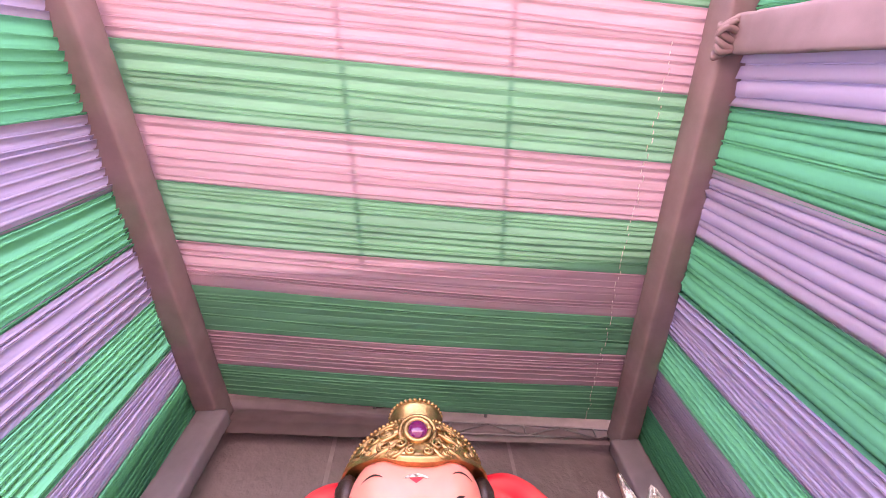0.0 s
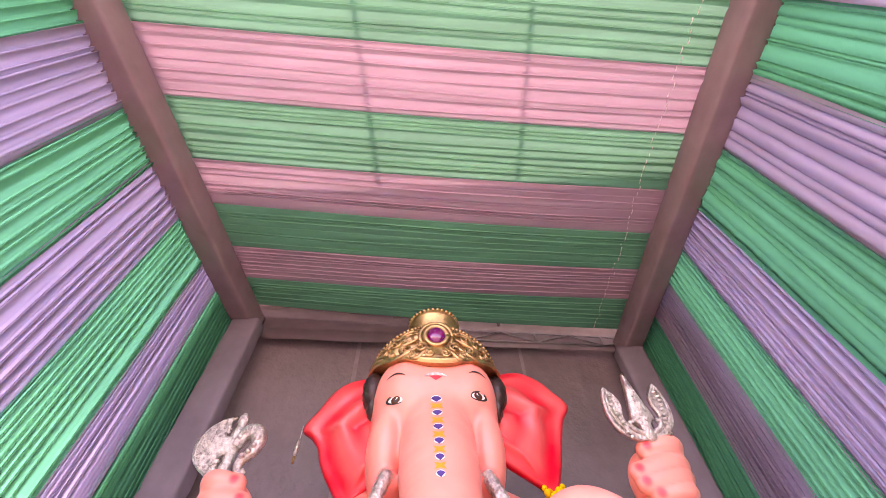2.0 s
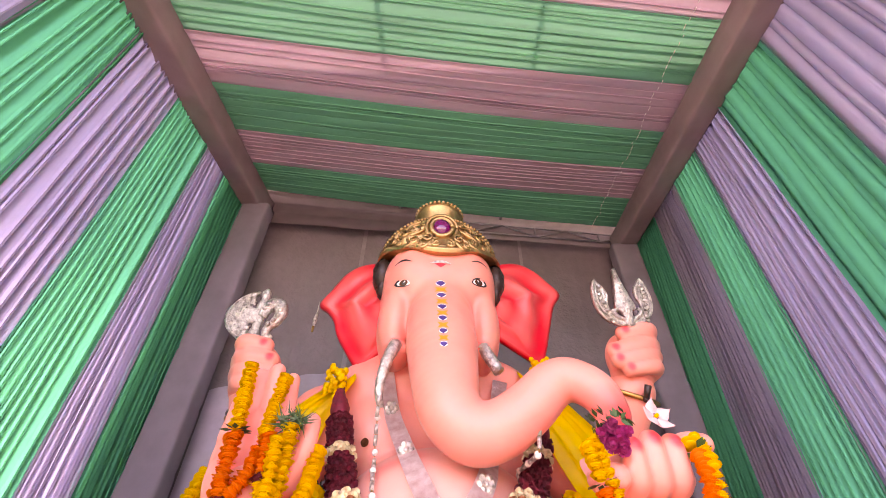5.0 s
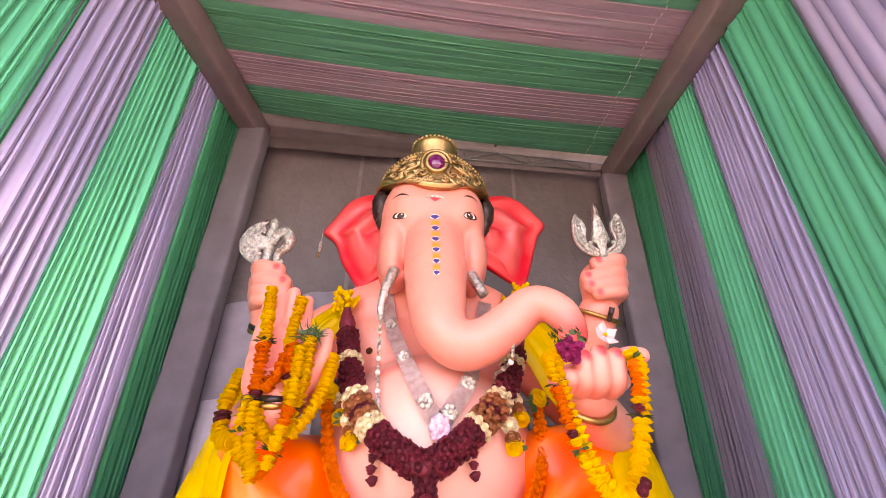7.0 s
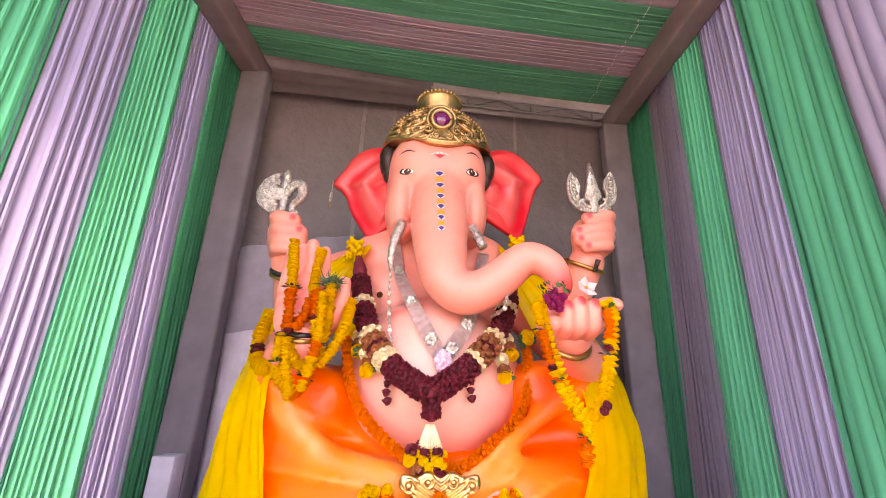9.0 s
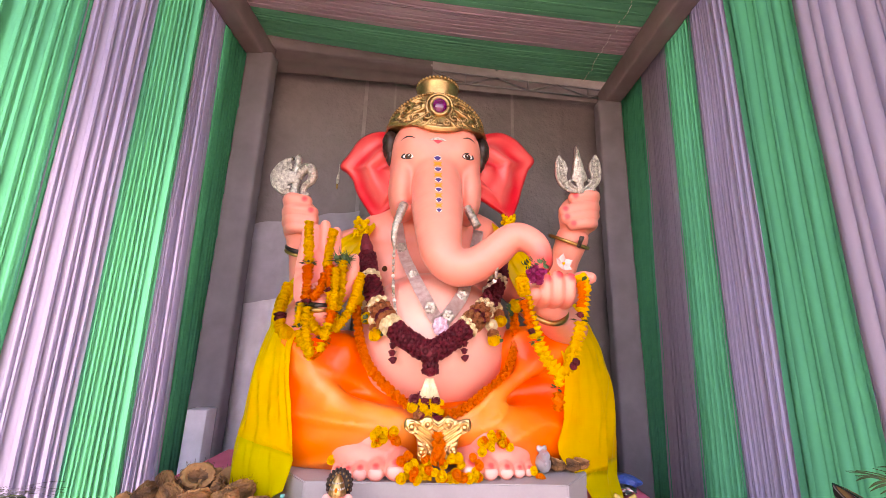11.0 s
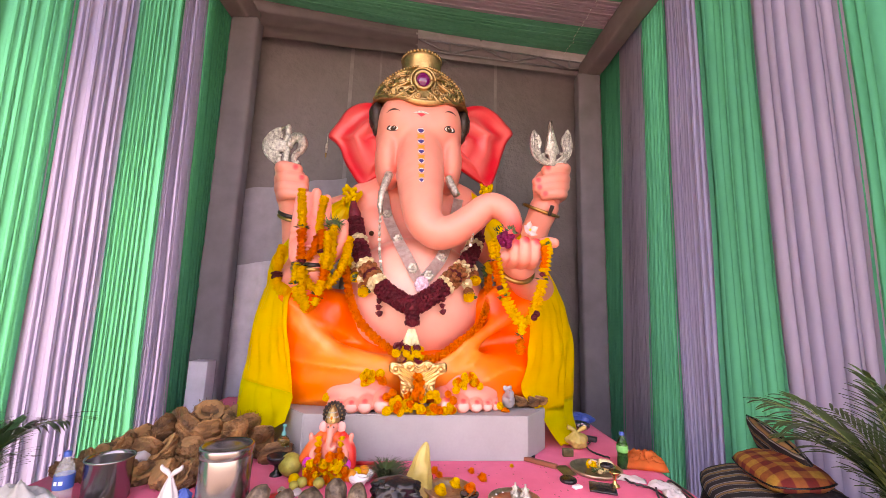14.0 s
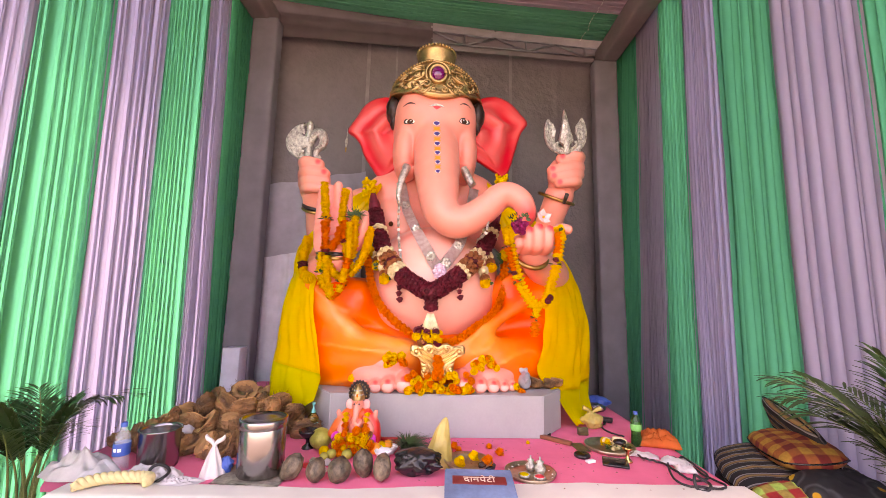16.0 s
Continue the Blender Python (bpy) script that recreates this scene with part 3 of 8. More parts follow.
class Figure:
    """Collects skins and small pieces into one mesh with one paint layer."""

    def __init__(self, mats):
        self.mats, self.v, self.f, self.c, self.m, self.n = mats, [], [], [], [], 0

    def add(self, verts, faces, cols, mat):
        self.v.append(np.asarray(verts, float))
        self.f.append([tuple(int(i) + self.n for i in q) for q in faces])
        self.c.append(np.asarray(cols, float))
        self.m.append(np.full(len(faces), mat))
        self.n += len(verts)

    def add_bm(self, bm, mat, col=(1, 1, 1)):
        bm.verts.index_update()
        v = [tuple(q.co) for q in bm.verts]
        f = [tuple(q.index for q in g.verts) for g in bm.faces]
        bm.free()
        self.add(v, f, [col] * len(v), mat)

    def mesh(self, name):
        me = bpy.data.meshes.new(name)
        me.from_pydata(np.concatenate(self.v).tolist(), [], [q for g in self.f for q in g])
        me.polygons.foreach_set("material_index", np.concatenate(self.m).astype(np.int32))
        at = me.color_attributes.new("paint", "FLOAT_COLOR", "POINT")
        c = np.concatenate(self.c)
        at.data.foreach_set("color", np.concatenate([c, np.ones((len(c), 1))], 1).astype(np.float32).ravel())
        for m in self.mats:
            me.materials.append(m)
        me.shade_smooth()
        me.update()
        return me


CX = -0.06


def body_prims():
    P = []
    # belly, chest, shoulders, neck
    P += [("ball", (CX + 0.01, 0.0, 0.70), (0.55, 0.57, 0.50), SKIN),
          ("ball", (CX, 0.30, 1.28), (0.58, 0.33, 0.36), SKIN),
          ("ball", (CX - 0.26, 0.17, 1.27), (0.28, 0.21, 0.22), SKIN),
          ("ball", (CX + 0.26, 0.17, 1.28), (0.28, 0.21, 0.22), SKIN),
          ("ball", (CX - 0.60, 0.32, 1.38), (0.24, 0.24, 0.22), SKIN),
          ("ball", (CX + 0.60, 0.32, 1.40), (0.24, 0.24, 0.22), SKIN),
          ("ball", (CX, 0.22, 1.62), (0.40, 0.28, 0.25), SKIN),
          ("ball", (CX - 0.33, 0.25, 1.54), (0.27, 0.22, 0.20), SKIN),
          ("ball", (CX + 0.33, 0.25, 1.56), (0.27, 0.22, 0.20), SKIN)]
    # rear arms
    P += limb([(-0.72, 0.40, 1.36), (-1.00, 0.42, 1.08), (-1.06, 0.22, 1.34), (-1.08, 0.15, 1.48)], [0.17, 0.14, 0.10, 0.105], SKIN)
    P += limb([(0.58, 0.40, 1.38), (0.93, 0.36, 1.08), (1.01, 0.07, 1.40), (1.05, 0.01, 1.54)], [0.17, 0.14, 0.115, 0.125], SKIN)
    # front arms
    P += limb([(-0.72, 0.22, 1.25), (-0.98, -0.02, 0.82), (-0.78, -0.42, 0.84), (-0.78, -0.44, 0.95)], [0.17, 0.15, 0.10, 0.10], SKIN)
    P += limb([(0.60, 0.22, 1.25), (0.92, -0.05, 0.85), (0.63, -0.58, 0.90), (0.57, -0.70, 0.95)], [0.17, 0.16, 0.105, 0.10], SKIN)
    # feet and ankles
    P += limb([(-0.22, -0.20, 0.16), (-0.40, -0.52, 0.11)], [0.16, 0.10], SKIN)
    P += limb([(0.12, -0.20, 0.16), (0.27, -0.52, 0.11)], [0.16, 0.10], SKIN)
    return P


def robe_prims():
    P = []
    P += limb([(-0.35, 0.10, 0.40), (-0.80, -0.02, 0.42), (-0.86, -0.12, 0.34)], [0.36, 0.36, 0.28], ORANGE)
    P += limb([(0.25, 0.10, 0.40), (0.72, -0.02, 0.42), (0.80, -0.08, 0.34)], [0.36, 0.35, 0.28], ORANGE)
    P += limb([(-0.86, -0.20, 0.21), (-0.48, -0.44, 0.15)], [0.25, 0.16], ORANGE)
    P += limb([(0.82, -0.20, 0.21), (0.38, -0.44, 0.15)], [0.26, 0.16], ORANGE)
    P += [("ball", (CX, -0.10, 0.20), (0.75, 0.45, 0.24), ORANGE), ("ball", (CX, 0.35, 0.40), (0.85, 0.40, 0.45), ORANGE)]
    # folds that run out from the lap
    P += limb([(0.42, -0.05, 0.56), (0.74, -0.10, 0.60)], [0.24, 0.24], ORANGE)
    P += limb([(0.52, -0.29, 0.68), (0.74, -0.22, 0.68)], [0.15, 0.15], ORANGE)
    P += limb([(-0.64, -0.28, 0.60), (-0.88, -0.22, 0.64)], [0.15, 0.16], ORANGE)
    # these fold crests take a lighter orange, a highlight put into the paint
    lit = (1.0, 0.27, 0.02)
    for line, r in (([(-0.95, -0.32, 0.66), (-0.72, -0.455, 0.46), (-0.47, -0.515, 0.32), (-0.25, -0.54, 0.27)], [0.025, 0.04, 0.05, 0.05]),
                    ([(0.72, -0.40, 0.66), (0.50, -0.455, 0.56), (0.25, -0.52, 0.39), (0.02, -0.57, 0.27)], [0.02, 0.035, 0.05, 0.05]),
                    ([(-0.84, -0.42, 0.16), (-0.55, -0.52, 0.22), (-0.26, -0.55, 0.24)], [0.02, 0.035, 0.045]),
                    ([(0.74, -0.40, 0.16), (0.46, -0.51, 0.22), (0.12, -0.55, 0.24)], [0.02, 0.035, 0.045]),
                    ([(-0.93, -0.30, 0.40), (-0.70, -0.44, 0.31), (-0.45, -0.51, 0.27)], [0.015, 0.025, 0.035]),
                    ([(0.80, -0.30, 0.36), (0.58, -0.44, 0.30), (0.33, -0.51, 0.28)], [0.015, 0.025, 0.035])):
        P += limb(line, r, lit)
    return P


def fist_prims(c, fingers, col=SKIN):
    """A closed fist: a full palm, and fingers that wrap round its front. fingers: (knuckle x, z, tip x, z)."""
    x, y, z = c
    side = 1 if fingers[0][0] > x else -1
    P = [("ball", (x, y + 0.035, z), (0.135, 0.105, 0.165), col), ("ball", (x - side * 0.01, y + 0.04, z - 0.11), (0.115, 0.095, 0.10), col)]
    for i, (kx, kz, tx, tz) in enumerate(fingers):
        r = (0.050, 0.047, 0.044, 0.042)[i]
        mx, mz = kx + (tx - kx) * 0.45, kz + (tz - kz) * 0.4
        P += limb([(kx - side * 0.055, y + 0.075, kz - 0.01), (kx - side * 0.045, y - 0.015, kz), (mx, y - 0.098, mz), (tx, y - 0.085, tz)], [r, r, r * 1.02, r * 0.92], col)
    return P


def open_hand_prims():
    P = [("ball", (-0.775, -0.43, 1.06), (0.165, 0.055, 0.19), SKIN), ("ball", (-0.69, -0.46, 1.00), (0.08, 0.05, 0.10), SKIN), ("ball", (-0.86, -0.45, 0.99), (0.07, 0.045, 0.10), SKIN)]
    for x0, x1, zt, r in ((-0.898, -0.897, 1.362, 0.034), (-0.834, -0.852, 1.390, 0.036), (-0.768, -0.789, 1.416, 0.036), (-0.700, -0.717, 1.378, 0.034)):
        P += limb([(x0, -0.43, 1.14), ((x0 + x1) / 2, -0.415, 1.26), (x1, -0.40, zt)], [r + 0.005, r, r * 0.9], SKIN)
    P += limb([(-0.645, -0.45, 0.99), (-0.592, -0.48, 1.09), (-0.583, -0.48, 1.19)], [0.056, 0.040, 0.034], SKIN)
    return P


CUP = ((0.420, 0.975), (0.486, 1.058), (0.553, 1.078), (0.621, 1.070))


def cupped_hand_prims():
    P = [("ball", (0.555, -0.74, 0.985), (0.17, 0.14, 0.075), SKIN)]
    for x, zt in CUP:
        P += limb([(x, -0.79, 0.945), (x, -0.855, 0.972), (x, -0.868, zt - 0.006)], [0.040, 0.039, 0.034], SKIN)
    P += limb([(0.66, -0.72, 1.03), (0.73, -0.77, 1.085), (0.775, -0.80, 1.085)], [0.055, 0.040, 0.033], SKIN)
    return P


TOES = ((-0.268, -0.368, -0.446, -0.508, -0.565), (0.122, 0.224, 0.312, 0.388, 0.450))
TOE_R, TOE_Y = (0.058, 0.048, 0.043, 0.037, 0.033), (-0.66, -0.665, -0.655, -0.635, -0.61)


def toes_prims():
    P = []
    for xs in TOES:
        for i, x in enumerate(xs):
            r, y = TOE_R[i], TOE_Y[i]
            P += limb([(x * 0.97, y + 0.16, 0.12), (x, y, r + 0.022)], [r * 1.15, r], SKIN)
        m = sum(xs) / 5
        P += [("ball", (m, -0.48, 0.12), (0.21, 0.17, 0.11), SKIN), ("ball", (m * 0.86, -0.50, 0.19), (0.17, 0.13, 0.10), SKIN)]
    return P


def head_prims():
    P = [("ball", (CX, 0.06, 2.06), (0.365, 0.30, 0.36), SKIN),
         ("ball", (CX - 0.14, 0.0, 2.15), (0.215, 0.255, 0.26), SKIN),
         ("ball", (CX + 0.14, 0.0, 2.15), (0.215, 0.255, 0.26), SKIN),
         ("ball", (CX, -0.04, 2.12), (0.25, 0.225, 0.26), SKIN),
         ("ball", (CX - 0.255, -0.02, 1.84), (0.105, 0.185, 0.26), SKIN),
         ("ball", (CX + 0.255, -0.02, 1.84), (0.105, 0.185, 0.26), SKIN),
         ("ball", (CX, 0.10, 1.75), (0.34, 0.22, 0.22), SKIN),
         ("ball", (CX - 0.235, -0.12, 1.63), (0.065, 0.12, 0.07), SKIN),
         ("ball", (CX + 0.235, -0.12, 1.64), (0.065, 0.12, 0.07), SKIN)]
    P += limb([(CX, -0.09, 2.00), (CX, -0.17, 1.82), (CX, -0.28, 1.62), (CX + 0.004, -0.39, 1.42), (CX + 0.02, -0.475, 1.26), (0.045, -0.52, 1.165), (0.15, -0.55, 1.175), (0.27, -0.57, 1.255), (0.36, -0.59, 1.335), (0.43, -0.62, 1.352), (0.50, -0.68, 1.29), (0.52, -0.73, 1.19), (0.48, -0.77, 1.12)],
              [0.165, 0.182, 0.182, 0.155, 0.132, 0.120, 0.110, 0.102, 0.094, 0.086, 0.078, 0.064, 0.048], SKIN)
    return P


def ear_grid(side):
    """One big flat ear: an outline that bulges, with soft folds pressed into it."""
    if side < 0:
        rim = [(-0.36, 0.16, 2.35), (-0.47, 0.18, 2.415), (-0.60, 0.21, 2.41), (-0.70, 0.23, 2.345), (-0.77, 0.24, 2.23), (-0.84, 0.25, 2.11), (-0.775, 0.24, 2.05), (-0.725, 0.23, 1.985), (-0.69, 0.22, 1.89), (-0.63, 0.20, 1.79), (-0.526, 0.16, 1.655), (-0.44, 0.13, 1.70), (-0.34, 0.09, 1.77)]
        hub = Vector((-0.34, 0.08, 2.02))
    else:
        rim = [(0.27, 0.16, 2.41), (0.40, 0.19, 2.485), (0.53, 0.21, 2.515), (0.66, 0.23, 2.475), (0.76, 0.24, 2.385), (0.837, 0.25, 2.295), (0.775, 0.24, 2.19), (0.735, 0.23, 2.08), (0.70, 0.22, 1.97), (0.66, 0.20, 1.85), (0.593, 0.17, 1.72), (0.50, 0.14, 1.76), (0.32, 0.08, 1.84)]
        hub = Vector((0.26, 0.08, 2.08))
    pts = spline(rim, 61)
    rings = 22
    V, F, C = [], [], []
    for back in (0, 1):
        base = len(V)
        for r in range(rings + 1):
            t = r / rings
            for i, p in enumerate(pts):
                q = hub.lerp(p, t)
                g = i / 60
                # two soft folds that run down from the top, and a raised rim
                bend = t * 2.35 + 0.20 * math.sin(g * 6.0 + 0.6) + 0.22 * wob(q.x * 6 * side, q.z * 6, 2.0)
                wave = math.sin(2 * math.pi * bend) * math.sin(math.pi * min(1, t * 1.02)) ** 0.6 * (0.35 + 0.65 * math.exp(-(((g - 0.40) / 0.24) ** 2)))
                fold = -0.032 * wave - 0.055 * math.sin(math.pi * t)
                edge = 0.016 * math.exp(-(((t - 0.96) / 0.05) ** 2))
                y = q.y + (0.045 * (1 - t * t) + 0.012 if back else fold - edge - 0.012)
                V.append((q.x, y, q.z))
                mixv = 0.22 + 0.75 * max(0, -wave) ** 0.9 + 0.75 * math.exp(-(((t - 0.90) / 0.13) ** 2)) * (0.5 + 0.5 * math.sin(g * 9 + 1.0)) + 0.22 * wob(q.x * 9, q.z * 9, 5.0)
                mixv = min(1, max(0.0, mixv, t ** 9))
                lightc, redc = np.array((1.0, 0.17, 0.15)), np.array((0.78, 0.006, 0.022))
                C.append(tuple(lightc + (redc - lightc) * mixv))
        w = len(pts)
        for r in range(rings):
            for i in range(w - 1):
                a, b, c, d = base + r * w + i, base + r * w + i + 1, base + (r + 1) * w + i + 1, base + (r + 1) * w + i
                F.append((a, b, c, d) if (side < 0) == bool(back) else (d, c, b, a))
    w = len(pts)
    o = (rings + 1) * w
    for i in range(w - 1):
        a, b = rings * w + i, rings * w + i + 1
        F.append((a, b, o + b, o + a) if side > 0 else (o + a, o + b, b, a))
    return V, F, C


def crown_pieces(fig):
    """Gilded crown: embossed dome, beaded arches, knob and gem."""
    c = Vector((CX, 0.05, 2.22))
    nu, nv = 220, 64
    bm = bmesh.new()

    def dome(u, v):
        an = -math.pi * 0.5 + (u - 0.5) * 2 * math.pi
        front = math.cos((u - 0.5) * 2 * math.pi)
        sn = math.sin((u - 0.5) * 2 * math.pi) ** 2
        low = -0.007 + 0.035 * min(1, sn * 5) + 0.075 * sn
        high = 0.20 + 0.22 * max(0, front) ** 1.5
        z = low + (high - low) * v
        e = z / 0.46
        k = math.sqrt(max(0.03, 1 - max(0, e) ** 2))
        s, tt = (u - 0.5) * 26, v * 7
        rel = 0.017 * math.sin(s + 2.6 * math.sin(tt * 0.9 + abs(s) * 0.35)) * math.sin(tt * 1.7 + 1.6 * math.sin(abs(s) * 0.8))
        rel += 0.008 * math.sin(abs(s) * 3.1 + tt * 2.7 + 2 * math.sin(tt * 1.3))
        rim = 0.018 * math.exp(-(((v - 0.06) / 0.05) ** 2)) + 0.018 * math.exp(-(((v - 0.95) / 0.04) ** 2))
        rr = 1 + (rel if 0.1 < v < 0.92 else 0) / 0.4 + rim / 0.4
        return Vector((c.x + 0.41 * k * rr * math.cos(an), c.y + 0.335 * k * rr * math.sin(an), c.z + z))

    grid_mesh(bm, dome, nu, nv)

    def lip(u, v):
        p = dome(u, 0.0)
        q = Vector((c.x, c.y, p.z + 0.01))
        return p.lerp(q, 0.2 * v)

    grid_mesh(bm, lip, 110, 2)
    fig.add_bm(bm, 1)
    # smooth skull cap and the knob
    bm = bmesh.new()
    cap = ball(bm, (c.x, c.y + 0.01, c.z + 0.0), (0.395, 0.322, 0.42), 40, 24)
    bmesh.ops.delete(bm, geom=[q for q in cap if q.co.z < c.z + 0.07], context="VERTS")
    lathe(bm, [(0.10, 0.30), (0.150, 0.36), (0.166, 0.42), (0.168, 0.50), (0.172, 0.505), (0.172, 0.535), (0.160, 0.545), (0.145, 0.565), (0.10, 0.60), (0.05, 0.625), (0.012, 0.66), (0.0, 0.665)], 40, m=Matrix.Translation((c.x - 0.005, c.y - 0.03, c.z)))
    for i in range(34):
        a = 2 * math.pi * i / 34
        ball(bm, (c.x - 0.005 + 0.168 * math.cos(a), c.y - 0.03 + 0.168 * math.sin(a), c.z + 0.545), 0.014, 8, 6)
    # leaf-shaped boss before the knob
    for i, s in ((0, 0.06), (-1, 0.045), (1, 0.045), (-2, 0.035), (2, 0.035)):
        ball(bm, (c.x + i * 0.055, c.y - 0.155 + abs(i) * 0.012, c.z + 0.40 - abs(i) * 0.012), (s * 0.6, 0.02, s), 12, 8)
    # beads along the arch of the crown
    for i in range(-23, 24):
        u = 0.5 + i / 23 * 0.25
        p = dome(u, 0.97)
        ball(bm, (p.x, p.y - 0.012, p.z + 0.006), 0.0125, 8, 6)
    # ring round the gem
    g = Vector((CX - 0.008, -0.268, 2.428))
    for k, (r, t) in enumerate(((0.067, 0.016), (0.098, 0.012))):
        ring = [g + Vector((r * math.cos(a), 0.010 * k, r * 1.08 * math.sin(a))) for a in [2 * math.pi * j / 28 for j in range(29)]]
        tube(bm, ring, t, 8)
    # raised scrolls and long leaves to both sides of the gem
    def on_crown(x, z, lift):
        e = max(0, (z - c.z) / 0.46)
        kk = math.sqrt(max(0.03, 1 - e * e))
        ww = max(0.02, 1 - ((x - c.x) / (0.41 * kk)) ** 2)
        return (x, c.y - 0.335 * kk * math.sqrt(ww) - lift, z)

    for s in (-1, 1):
        for dx, z, r, turn in ((0.125, 2.505, 0.036, 1), (0.175, 2.440, 0.046, -1), (0.10, 2.335, 0.036, 1), (0.185, 2.335, 0.040, -1), (0.255, 2.415, 0.042, 1), (0.275, 2.330, 0.030, -1), (0.325, 2.385, 0.032, 1), (0.235, 2.495, 0.030, -1), (0.045, 2.280, 0.028, -1), (0.315, 2.455, 0.024, 1), (0.15, 2.283, 0.024, 1)):
            pts = []
            for q in range(20):
                a = 1.2 + turn * q / 19 * 9.0
                rr = r * (1 - 0.8 * q / 19)
                pts.append(on_crown(CX + s * (dx + rr * math.cos(a)), z + rr * math.sin(a), 0.010))
            tube(bm, pts, [0.0115 * (1 - 0.45 * q / 19) for q in range(20)], 6)
        for line in (((0.10, 2.43), (0.16, 2.39), (0.23, 2.36), (0.31, 2.30)), ((0.09, 2.38), (0.14, 2.32), (0.22, 2.28), (0.27, 2.275)), ((0.10, 2.48), (0.18, 2.49), (0.26, 2.45), (0.34, 2.36)), ((0.03, 2.33), (0.08, 2.29), (0.12, 2.25), (0.16, 2.262)), ((0.06, 2.53), (0.12, 2.55), (0.19, 2.54), (0.26, 2.50))):
            pts = [on_crown(CX + s * p.x, p.y, 0.008) for p in spline([(x, z, 0) for x, z in line], 14)]
            tube(bm, pts, [0.004 + 0.010 * math.sin(math.pi * q / 13) for q in range(14)], 6)
        for q in range(9):
            p = on_crown(CX + s * (0.075 + 0.012 * q), 2.30 - 0.002 * q + 0.02 * math.sin(q * 1.3), 0.010)
            ball(bm, p, 0.008, 6, 4)
    fig.add_bm(bm, 1)
    bm = bmesh.new()
    ball(bm, tuple(g), (0.056, 0.032, 0.062), 24, 16)
    fig.add_bm(bm, 3)


def skin_fit(hv, x, z, r=0.06):
    """A smooth patch y(x, z) through the frontmost skin round a spot."""
    near = hv[(np.abs(hv[:, 0] - x) < r) & (np.abs(hv[:, 2] - z) < r)]
    lo = near[(np.abs(near[:, 0] - x) < 0.03) & (np.abs(near[:, 2] - z) < 0.03)][:, 1].min()
    near = near[near[:, 1] < lo + 0.09]
    u, v = near[:, 0] - x, near[:, 2] - z
    k = np.linalg.lstsq(np.stack([np.ones_like(u), u, v, u * u, u * v, v * v], 1), near[:, 1], rcond=None)[0]
    return lambda a, c: float(k @ np.array([1, a, c, a * a, a * c, c * c]))


def decal(fig, hv, x, z, outline, mat, off, r=0.06):
    """A thin painted shape that follows the skin."""
    y = skin_fit(hv, x, z, r)
    n = len(outline)
    V, F = [], []
    for ring, k in enumerate((0.0, 0.5, 1.0)):
        for u, v in outline:
            V.append((x + u * k, y(u * k, v * k) - off, z + v * k))
    for q in range(2):
        for i in range(n):
            F.append((q * n + i, q * n + (i + 1) % n, (q + 1) * n + (i + 1) % n, (q + 1) * n + i))
    fig.add(V, F, [(1, 1, 1)] * len(V), mat)


def oval(rx, rz, n=24, dx=0.0, dz=0.0, sharp=1.0):
    out = []
    for i in range(n):
        a = -2 * math.pi * i / n
        c, s = math.cos(a), math.sin(a)
        out.append((dx + rx * c, dz + rz * math.copysign(abs(s) ** sharp, s)))
    return out


